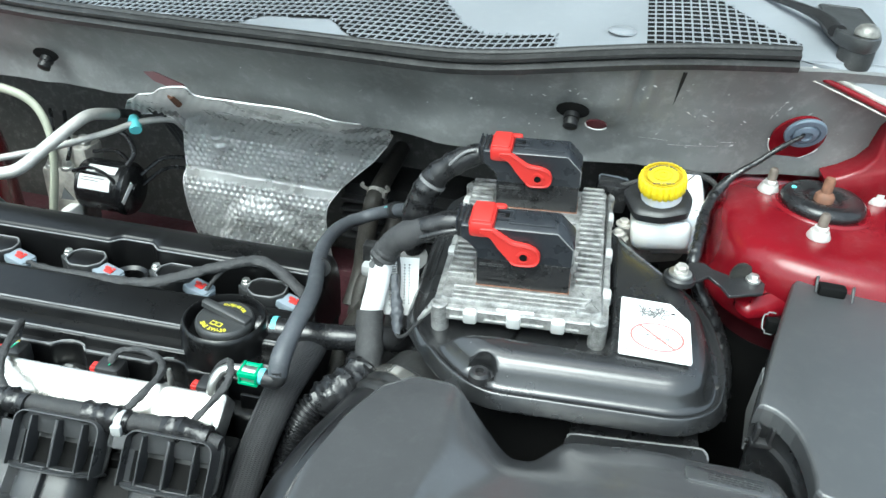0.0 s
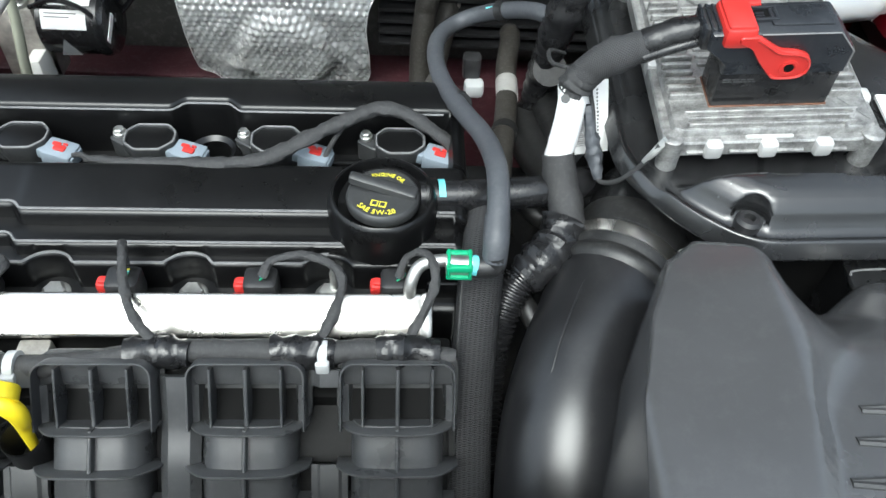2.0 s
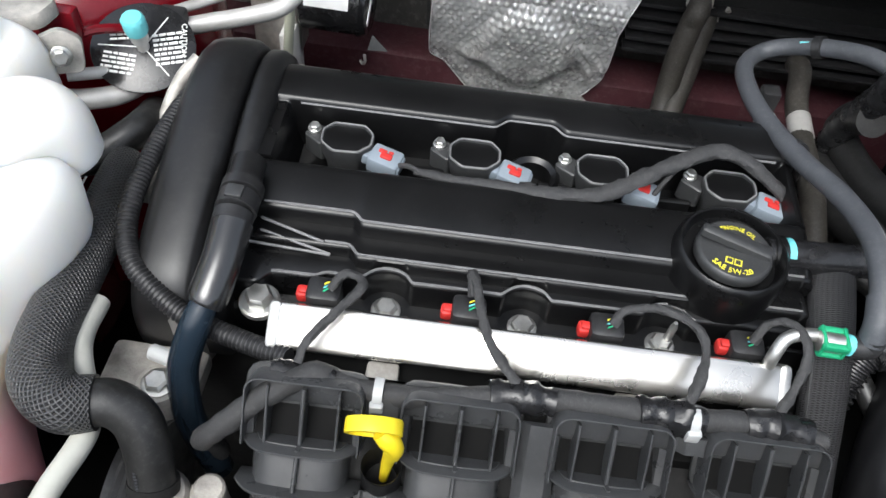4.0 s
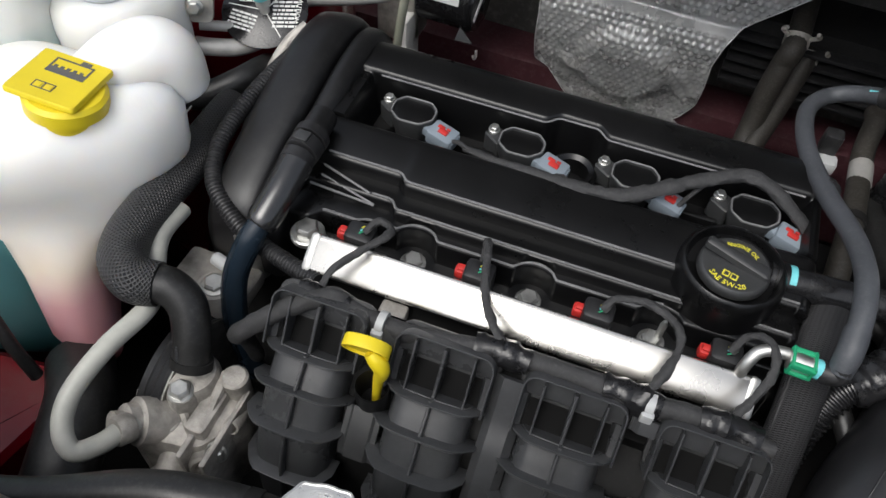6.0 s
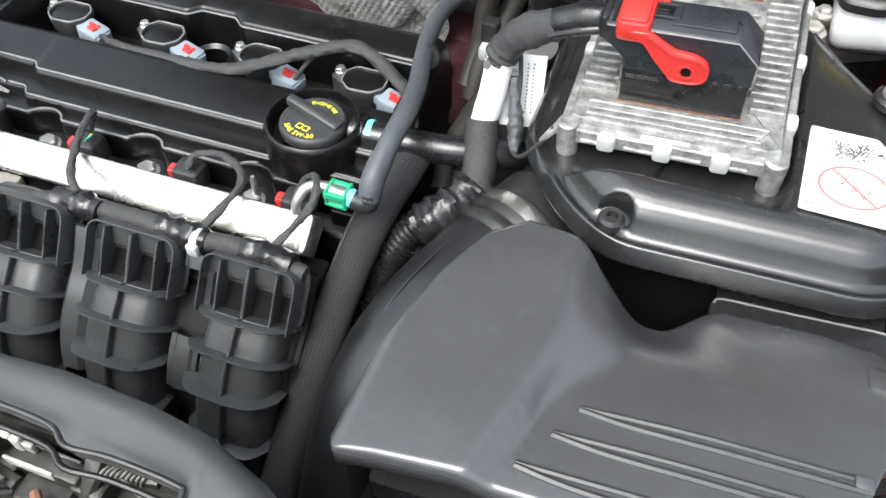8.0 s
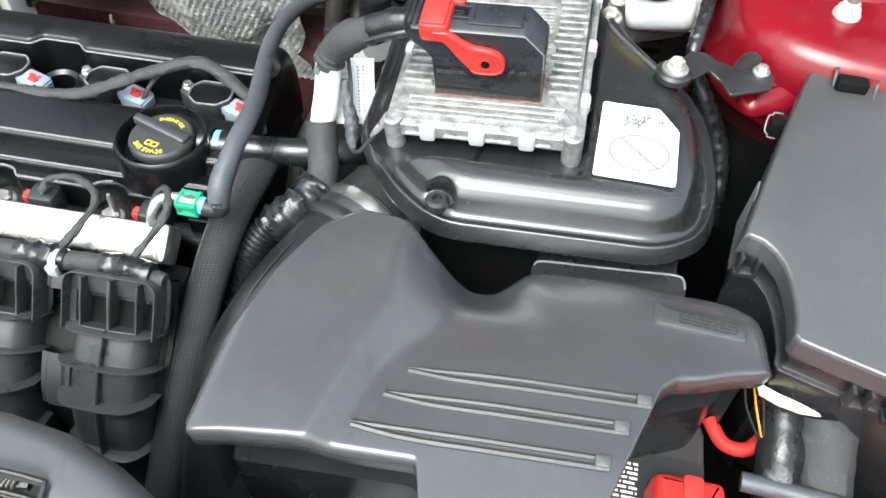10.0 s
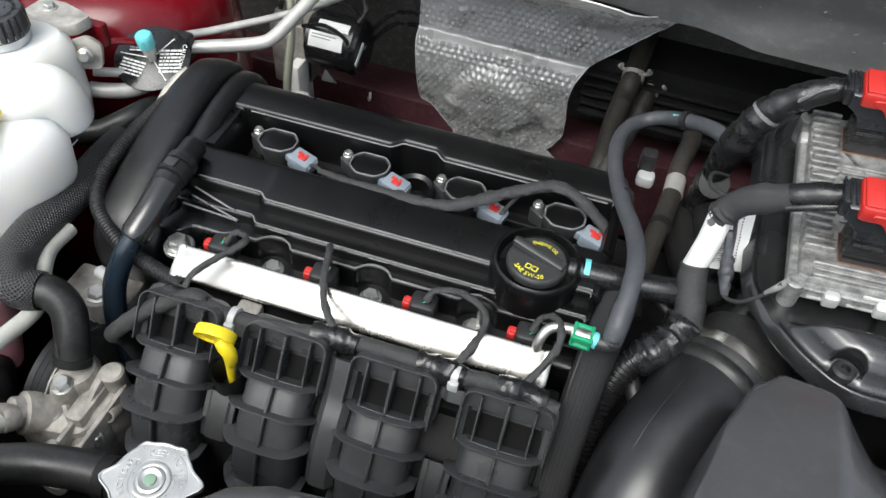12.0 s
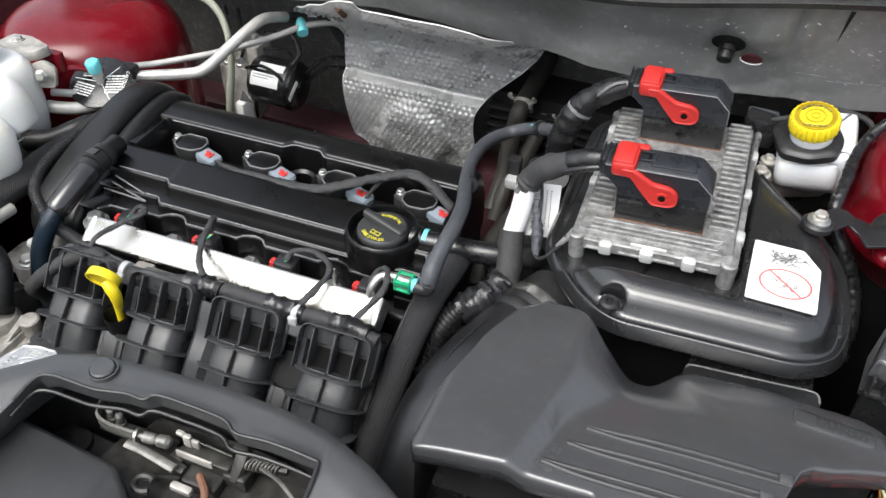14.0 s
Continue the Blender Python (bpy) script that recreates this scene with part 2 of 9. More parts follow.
M_WASHER = milky("milky_tank_with_teal_fluid", [(0.0, (0.09, 0.28, 0.30)), (0.55, (0.17, 0.42, 0.43)), (0.72, (0.35, 0.52, 0.50)), (0.85, (0.72, 0.74, 0.72)), (1.0, (0.80, 0.80, 0.78))], 0.66, 0.98)
M_BOTTLE = milky("white_fluid_bottle", [(0.0, (0.70, 0.70, 0.67)), (1.0, (0.80, 0.80, 0.78))], 0.8, 1.0)

# ---- mesh helpers ----
PLACE = {}


def V(*c):
    return Vector(c)


def finish(bm, sharp=38.0):
    bmesh.ops.recalc_face_normals(bm, faces=bm.faces[:])
    for f in bm.faces:
        f.smooth = True
    for e in bm.edges:
        if len(e.link_faces) == 2 and e.calc_face_angle(0) > radians(sharp):
            e.smooth = False
    return bm


def thing(name, at, label, category, group="", m=None):
    """An Empty at a thing's base; its parts are given in world places."""
    ob = new(name)
    ob.empty_display_size = 0.02
    PLACE[ob] = m if m is not None else Matrix.Translation(at)
    ob.matrix_basis = PLACE[ob]
    return tagged(ob, label, category, group)


def part(name, bm, material, parent, label="", sharp=38.0):
    """Links a bmesh, given in world places, as one mesh under a thing or a part."""
    finish(bm, sharp)
    bm.transform(PLACE[parent].inverted())
    data = bpy.data.meshes.new(name)
    bm.to_mesh(data)
    bm.free()
    data.materials.append(material)
    ob = new(name, data)
    ob.parent = parent
    PLACE[ob] = PLACE[parent]
    return tagged(ob, label)


def solo(name, bm, material, label, category, group="", kind="", sharp=38.0):
    """A thing that is one mesh, with its origin at the middle of its base."""
    finish(bm, sharp)
    co = [v.co for v in bm.verts]
    base = Vector(((min(c.x for c in co) + max(c.x for c in co)) / 2, (min(c.y for c in co) + max(c.y for c in co)) / 2, min(c.z for c in co)))
    bm.transform(Matrix.Translation(-base))
    data = bpy.data.meshes.new(name)
    bm.to_mesh(data)
    bm.free()
    data.materials.append(material)
    ob = new(name, data)
    ob.location = base
    PLACE[ob] = Matrix.Translation(base)
    return tagged(ob, label, category, group, kind)


def merge(*bms):
    """Joins bmeshes into the first one."""
    first = bms[0]
    for other in bms[1:]:
        data = bpy.data.meshes.new("joined")
        other.to_mesh(data)
        other.free()
        first.from_mesh(data)
        bpy.data.meshes.remove(data)
    return first


def loft(rings, closed=True, cap=True, uv=None):
    bm = bmesh.new()
    rows = [[bm.verts.new(p) for p in ring] for ring in rings]
    count = len(rows[0])
    layer = bm.loops.layers.uv.new("UVMap") if uv else None
    for i in range(len(rows) - 1):
        for j in range(count if closed else count - 1):
            k = (j + 1) % count
            f = bm.faces.new((rows[i][j], rows[i][k], rows[i + 1][k], rows[i + 1][j]))
            if uv:
                u0, u1 = uv[0][i], uv[0][i + 1]
                for loop, c in zip(f.loops, ((u0, uv[1] * j / count), (u0, uv[1] * (j + 1) / count), (u1, uv[1] * (j + 1) / count), (u1, uv[1] * j / count))):
                    loop[layer].uv = c
    if cap and closed:
        bm.faces.new(rows[0][::-1])
        bm.faces.new(rows[-1])
    return bm


def spline(pts, per=8):
    """A smooth line through the points; each may carry a radius as fourth number."""
    p = [np.array(q, float) for q in pts]
    p = [2 * p[0] - p[1]] + p + [2 * p[-1] - p[-2]]
    out = []
    for i in range(1, len(p) - 2):
        for k in range(per):
            t = k / per
            out.append(0.5 * (2 * p[i] + (p[i + 1] - p[i - 1]) * t + (2 * p[i - 1] - 5 * p[i] + 4 * p[i + 1] - p[i + 2]) * t * t + (3 * p[i] - p[i - 1] - 3 * p[i + 1] + p[i + 2]) * t**3))
    out.append(p[-2])
    return out


def tube(pts, r=None, sides=12, per=8, ribs=None, flat=1.0, up=(0, 0, 1), lumps=0.0, seed=0, wrap=None):
    """A hose through points. ribs: (pitch, depth) of corrugations; flat: width over thickness; lumps: unevenness of wrapped tape;
    wrap: (pitch, depth) of the overlapping turns of a tape."""
    pts = [(*q, r) if len(q) == 3 else q for q in pts]
    line = spline(pts, per)
    if ribs:
        arc = np.r_[0, np.cumsum([np.linalg.norm(b[:3] - a[:3]) for a, b in zip(line, line[1:])])]
        count = max(4, int(arc[-1] / ribs[0]) * 4)
        at = np.linspace(0, arc[-1], count)
        line = [np.array([np.interp(s, arc, [q[c] for q in line]) for c in range(4)]) for s in at]
    if wrap:
        arc = np.r_[0, np.cumsum([np.linalg.norm(b[:3] - a[:3]) for a, b in zip(line, line[1:])])]
        at = np.linspace(0, arc[-1], max(6, int(arc[-1] / wrap[0] * 5)))
        line = [np.array([np.interp(s, arc, [q[c] for q in line]) for c in range(4)]) for s in at]
    rings, run, total = [], [], 0.0
    side = None
    for i, q in enumerate(line):
        ahead = Vector(line[min(i + 1, len(line) - 1)][:3] - line[max(i - 1, 0)][:3]).normalized()
        if side is None:
            side = ahead.cross(Vector(up))
            side = side.normalized() if side.length > 1e-4 else ahead.orthogonal().normalized()
        side = (side - ahead * side.dot(ahead)).normalized()
        if flat != 1.0:
            level = ahead.cross(Vector(up))
            side = level.normalized() if level.length > 0.05 else side
        other = side.cross(ahead).normalized()
        rad = q[3]
        if ribs:
            rad *= 1 - ribs[1] * (i % 4 >= 2)
        if i:
            total += float(np.linalg.norm(line[i][:3] - line[i - 1][:3]))
        run.append(total)
        ring = []
        bulge = 1 + lumps * 1.8 * noise.noise(Vector(q[:3]) * 75 + V(seed * 3.1, 0, 0))
        for k in range(sides):
            a = 2 * math.pi * k / sides
            w = bulge * (1 + lumps * 1.5 * noise.noise(V(total * 170 + seed, 1.3 * math.cos(a), 1.3 * math.sin(a))))
            if wrap:
                turn = (total / wrap[0] + k / sides) % 1.0
                w *= 1 + wrap[1] * (min(turn / 0.8, (1 - turn) / 0.2) - 0.5)
            ring.append(Vector(q[:3]) + (side * math.cos(a) * flat + other * math.sin(a)) * rad * w)
        rings.append(ring)
    return loft(rings, uv=(run, 2 * math.pi * max(q[3] for q in line) * flat))


def lathe(profile, at=(0, 0, 0), sides=32, m=None, notch=None):
    """A turned body. profile: (radius, height) from bottom to top; notch: (count, depth) of grip flutes on its widest rings."""
    widest = max(r for r, _ in profile)
    rings = []
    for r, z in profile:
        ring = []
        for k in range(sides):
            a = 2 * math.pi * k / sides
            rr = r
            if notch and r > 0.93 * widest:
                rr = r * (1 - notch[1] * (0.5 + 0.5 * math.cos(a * notch[0])) ** 3)
            ring.append(V(rr * math.cos(a), rr * math.sin(a), z))
        rings.append(ring)
    bm = loft(rings)
    bm.transform((m if m is not None else Matrix.Translation(at)))
    return bm


def offset(outline, d):
    """The outline (anticlockwise) drawn in by d."""
    out, count = [], len(outline)
    for i in range(count):
        a, b, c = (Vector(outline[(i + k) % count]).to_2d() for k in (-1, 0, 1))
        n1, n2 = (b - a).normalized(), (c - b).normalized()
        n1, n2 = Vector((-n1.y, n1.x)), Vector((-n2.y, n2.x))
        n = n1 + n2
        n = n / max(0.35, n.length_squared / 2) if n.length > 1e-6 else n1
        out.append((b.x + n.x * d, b.y + n.y * d))
    return out


def rounded(outline, r, n=4):
    """The outline with its corners cut to arcs."""
    out, count = [], len(outline)
    for i in range(count):
        a, b, c = (Vector(outline[(i + k) % count]).to_2d() for k in (-1, 0, 1))
        rr = min(r, 0.45 * (a - b).length, 0.45 * (c - b).length)
        p, q = b + (a - b).normalized() * rr, b + (c - b).normalized() * rr
        for k in range(n + 1):
            t = k / n
            s = p * (1 - t) ** 2 + b * 2 * t * (1 - t) + q * t * t
            out.append((s.x, s.y))
    return out


def rect(x0, y0, x1, y1):
    return [(x0, y0), (x1, y0), (x1, y1), (x0, y1)]


def stack(outline, levels, m=None, slope=None):
    """A body from one outline at rising heights: levels of (height, drawn in by). slope(x, y) lifts the points."""
    rings = [[V(x, y, z + (slope(x, y) if slope else 0)) for x, y in offset(outline, d)] for z, d in levels]
    bm = loft(rings)
    if m is not None:
        bm.transform(m)
    return bm


def block(x0, y0, z0, x1, y1, z1, r=0.002, m=None, slope=None):
    """A box with rounded edges."""
    r = min(r, 0.45 * (x1 - x0), 0.45 * (y1 - y0), 0.45 * (z1 - z0))
    out = rounded(rect(x0, y0, x1, y1), r * 1.4, 2)
    return stack(out, [(z0, r * 0.9), (z0 + r * 0.3, r * 0.25), (z0 + r, 0), (z1 - r, 0), (z1 - r * 0.3, r * 0.25), (z1, r * 0.9)], m, slope)


def hexbolt(at, r=0.006, h=0.005, flange=1.45, m=None):
    base = lathe([(r * flange, 0), (r * flange, h * 0.35), (r * flange * 0.9, h * 0.45), (r * 0.9, h * 0.45)], sides=16)
    head = stack([(r * math.cos(a * math.pi / 3), r * math.sin(a * math.pi / 3)) for a in range(6)], [(h * 0.3, 0), (h * 0.95, 0), (h * 1.15, r * 0.18)])
    bm = merge(base, head)
    bm.transform(m if m is not None else Matrix.Translation(at))
    return bm


def bars(at, size, m, lines, seed=0, gaps=True):
    """Rows of unreadable print as thin raised bars on a plate. at: lower left corner in the frame m; size: width, height."""
    rng = random.Random(seed)
    bm = bmesh.new()
    step = size[1] / lines
    for i in range(lines):
        x = at[0]
        y = at[1] + i * step
        while x < at[0] + size[0] - 0.001:
            w = min(rng.uniform(0.08, 0.3) * size[0] if gaps else size[0], at[0] + size[0] - x)
            quad = [V(x, y, 0.0004), V(x + w, y, 0.0004), V(x + w, y + step * 0.5, 0.0004), V(x, y + step * 0.5, 0.0004)]
            f = bm.faces.new([bm.verts.new(q) for q in quad])
            x += w + 0.04 * size[0]
    ret = bmesh.ops.extrude_face_region(bm, geom=bm.faces[:])
    bmesh.ops.translate(bm, verts=[v for v in ret["geom"] if isinstance(v, bmesh.types.BMVert)], vec=(0, 0, -0.0004))
    bm.transform(m)
    return bm


def words(text, size, m, bend=None, depth=0.0003):
    """Lettering in the built-in font as a mesh, centred, in the frame m; bend: the radius of a ring that it follows."""
    curve = bpy.data.curves.new("lettering", "FONT")
    curve.body, curve.size, curve.extrude = text, size, depth
    curve.align_x, curve.align_y = "CENTER", "CENTER"
    curve.resolution_u = 2
    ob = bpy.data.objects.new("lettering", curve)
    scene.collection.objects.link(ob)
    bpy.context.view_layer.update()
    data = bpy.data.meshes.new_from_object(ob.evaluated_get(bpy.context.evaluated_depsgraph_get()))
    bpy.data.objects.remove(ob)
    bpy.data.curves.remove(curve)
    bm = bmesh.new()
    bm.from_mesh(data)
    bpy.data.meshes.remove(data)
    if bend:
        for v in bm.verts:
            a, r = v.co.x / abs(bend), abs(bend) + (v.co.y if bend > 0 else -v.co.y)
            v.co.x, v.co.y = r * math.sin(a), (r * math.cos(a) if bend > 0 else -r * math.cos(a))
    bm.transform(m)
    return bm


def frame_of(origin, xdir, ydir):
    """A frame with its x and y laid along two directions."""
    x = Vector(xdir).normalized()
    z = x.cross(Vector(ydir)).normalized()
    y = z.cross(x)
    m = Matrix((x, y, z)).transposed().to_4x4()
    m.translation = Vector(origin)
    return m


def lerp(a, b, t):
    return a + (b - a) * t


def step01(a, b, x):
    t = min(1, max(0, (x - a) / (b - a)))
    return t * t * (3 - 2 * t)


def hump(x, at, width):
    return math.exp(-((x - at) / width) ** 2)


# the engine stands slightly askew in the bay
ENG = Matrix.Translation((0.03, 0.12, 0)) @ pose(0, 0, 0, 0, 0, 1.8) @ Matrix.Translation((-0.03, -0.12, 0))


def eng(bm):
    bm.transform(ENG)
    return bm


def along(a, b, profile):
    d = (Vector(b) - Vector(a)).normalized()
    m = frame_of(a, d.orthogonal(), d.cross(d.orthogonal()))
    return lathe(profile, m=m, sides=36)

# ---- setting ----
ground = solo("ground", loft([[V(-2000, -2000, -0.02), V(2000, -2000, -0.02), V(2000, 2000, -0.02), V(-2000, 2000, -0.02)], [V(-2000, -2000, 0), V(2000, -2000, 0), V(2000, 2000, 0), V(-2000, 2000, 0)]]), M_ASPHALT, "pale grey concrete ground under the car", "ground", kind="structure")

# engine bay: firewall, inner fenders, tray
solo("firewall", block(-0.62, 0.66, 0.25, 0.95, 0.69, 1.02, 0.004), M_DARKFELT, "dark felt-covered firewall behind the engine", "firewall", kind="structure")
solo("bay_floor", block(-0.62, -0.5, 0.22, 0.95, 0.69, 0.25, 0.004), M_DEEP, "black plastic tray under the engine", "floor", kind="structure")
solo("inner_fender_left", block(-0.64, -0.5, 0.25, -0.60, 0.69, 0.90, 0.004), M_MAROON, "red painted inner fender panel", "fender", kind="structure")
solo("inner_fender_right", block(0.95, -0.5, 0.25, 0.99, 0.69, 0.98, 0.004), M_SHADED_RED, "red painted inner fender panel", "fender", kind="structure")
solo("front_panel", block(-0.64, -0.54, 0.2, 0.99, -0.5, 0.86, 0.01), M_RED, "red painted front end of the car", "panel", kind="structure")
solo("fender_left", stack(rounded(rect(-0.80, -0.54, -0.64, 1.2), 0.02), [(0.2, 0), (0.88, 0), (0.90, 0.012), (0.905, 0.03)]), M_RED, "deep red painted fender", "fender", kind="structure")
solo("fender_right", stack(rounded(rect(0.99, -0.54, 1.15, 1.2), 0.02), [(0.2, 0), (0.97, 0), (0.99, 0.012), (0.995, 0.03)]), M_RED, "deep red painted fender", "fender", kind="structure")

# the raised hood closes the place above and behind the cowl
hood_m = frame_of((0.17, 0.86, 1.17), (1, 0, 0), (0, -0.42, 0.907))
solo("hood", merge(block(-0.72, 0.0, 0.0, 0.72, 0.95, 0.012, 0.004, hood_m), block(-0.55, 0.08, 0.012, 0.55, 0.85, 0.030, 0.008, hood_m)), M_DARKFELT, "raised hood with a dark lining", "hood", kind="structure")

# ---- cowl above the firewall ----
COWL_X = [-0.62, -0.45, -0.2, 0.0, 0.2, 0.35, 0.45, 0.55, 0.7, 0.85, 0.95]
COWL_TOP = [1.05, 1.045, 1.045, 1.055, 1.070, 1.074, 1.092, 1.108, 1.118, 1.118, 1.115]
COWL_LOW = [0.925, 0.93, 0.940, 0.957, 0.970, 0.970, 0.975, 0.980, 0.984, 0.980, 0.980]
COWL_Y = [0.47, 0.44, 0.405, 0.378, 0.342, 0.335, 0.338, 0.345, 0.365, 0.39, 0.40]


def cowl(x):
    return (np.interp(x, COWL_X, COWL_TOP), np.interp(x, COWL_X, COWL_LOW), np.interp(x, COWL_X, COWL_Y))


def smooth_cowl(x):
    return np.mean([cowl(x + d) for d in np.linspace(-0.05, 0.05, 7)], axis=0)


def closure_row(x):
    """One upright section of the felt panel; behind the heat shield its foot is drawn back."""
    top, low, y = smooth_cowl(x)
    foot = 0.048 + 0.024 * step01(-0.13, -0.06, x) * step01(0.34, 0.24, x)
    wave = 0.006 * noise.noise(V(x * 7, 0.3, 0)) + 0.003 * noise.noise(V(x * 23, 1.3, 0))
    fold = 0.0045 * hump(x, 0.520, 0.004) - 0.0035 * hump(x, 0.533, 0.008) + 0.0030 * hump(x, 0.452, 0.006) - 0.003 * hump(x, 0.436, 0.010)
    dent = 0.010 * hump(x, 0.50, 0.03) + 0.008 * hump(x, -0.30, 0.05)
    ring = []
    for k in range(25):
        t = k / 24
        bow = 0.010 * math.sin(math.pi * t)
        z = lerp(low + wave, top, t)
        ring.append(V(x, lerp(y + foot, y, t) + bow - 0.004 * noise.noise(V(x * 12, t * 3, 2)) + dent * math.sin(math.pi * t) * math.cos(5 * t) + fold * step01(0.35, 0.7, t) - 0.0022 * noise.noise(V(x * 40, t * 7, 5)) * hump(x, 0.50, 0.10), z))
    return ring


rings = []
for i in range(461):
    ring = closure_row(-0.62 + 1.57 * i / 460)
    rings.append(ring + [V(p.x, p.y + 0.012, p.z) for p in reversed(ring)])
closure = tagged(solo("cowl_closure_panel", loft(rings), M_FELT, "scuffed grey felt closure panel under the cowl", "panel"), kind="structure")

# scuffs and one torn slit in the felt
rng = random.Random(11)
scuffs = bmesh.new()
for i in range(75):
    x, k = rng.uniform(-0.1, 0.82), rng.randint(6, 20)
    if i < 50:
        x = rng.gauss(0.56, 0.10)
    ring = closure_row(x)
    p = ring[k] + V(0, -0.0008, rng.uniform(-0.006, 0.006))
    a, l, w = rng.uniform(-0.5, 0.9), rng.uniform(0.0006, 0.0034), rng.uniform(0.0003, 0.0010)
    d, n = V(math.cos(a), 0, math.sin(a)) * l, V(-math.sin(a), 0, math.cos(a)) * w
    scuffs.faces.new([scuffs.verts.new(q) for q in (p - d, p - n, p + d, p + n)])
for x0, x1, k0, k1 in ((0.535, 0.600, 7, 6), (0.600, 0.640, 6, 7), (0.655, 0.672, 10, 17)):
    for i in range(14):
        u, v = x0 + (x1 - x0) * i / 14, x0 + (x1 - x0) * (i + rng.uniform(0.5, 1.0)) / 14
        p, q = (closure_row(w)[round(lerp(k0, k1, (w - x0) / (x1 - x0)))] + V(0, -0.0009, 0) for w in (u, v))
        n = V(0, 0, rng.uniform(0.0001, 0.0003)) if k1 - k0 < 5 else V(rng.uniform(0.0001, 0.0004), 0, 0)
        scuffs.faces.new([scuffs.verts.new(c) for c in (p - n, q - n, q + n, p + n)])
part("scuff_marks", scuffs, M_SCUFF, closure, "pale scuffs in the felt")
ring = closure_row(0.562)
# flat patch on the uncut felt paints the shade inside the slit
tear = bmesh.new()
tear.faces.new([tear.verts.new(q + V(dx, -0.0012, 0)) for q, dx in ((ring[15], -0.0012), (ring[19], 0.0012), (ring[23], 0.0028), (ring[23], -0.0015), (ring[19], -0.0014))])
part("tear", tear, M_DEEP, closure, "near-black patch for the torn slit's shade")
rings = []
for i in range(121):
    x = -0.62 + 1.285 * i / 120
    top, low, y = smooth_cowl(x)
    c = V(x, y + 0.004, top + 0.008)
    prof = [(-0.012, -0.008), (-0.014, 0.000), (-0.010, 0.004), (-0.006, 0.005), (-0.009, 0.008), (-0.010, 0.013), (-0.004, 0.017), (0.006, 0.017), (0.014, 0.012), (0.014, -0.008)]
    rings.append([c + V(0, a * 1.1, b * 0.74 - 0.001) for a, b in prof])
seal = thing("cowl_seal", rings[60][0], "black rubber hood seal along the cowl edge", "seal")
part("seal_strip", loft(rings), M_SEAL, seal)
part("sealing_bead", tube([tuple(r[6] + V(0, 0.004, 0.001)) for r in rings[::6]], 0.0035, 8, per=3), M_SEAL, seal)

# cowl tray top with its grilles
rings = []
for i in range(121):
    x = -0.62 + 1.57 * i / 120
    top, low, y = smooth_cowl(x)
    ring = []
    for k in range(9):
        t = k / 8
        ring.append(V(x, lerp(y + 0.016, 0.95, t), top + 0.006 + 0.10 * t))
    ring += [V(p.x, p.y, p.z - 0.006) for p in reversed(ring)]
    rings.append(ring)
tagged(solo("cowl_panel", loft(rings), M_COWL, "weathered grey plastic cowl panel below the windscreen", "cowl"), kind="structure")


def cowl_at(x, y, up=0.0):
    top, low, y0 = smooth_cowl(x)
    return V(x, y, top + 0.006 + 0.10 * (y - y0 - 0.016) / (0.95 - y0 - 0.016) + up)


def inside(p, poly):
    hit = False
    for (x0, y0), (x1, y1) in zip(poly, poly[1:] + poly[:1]):
        if (y0 > p[1]) != (y1 > p[1]) and p[0] < (x1 - x0) * (p[1] - y0) / (y1 - y0) + x0:
            hit = not hit
    return hit


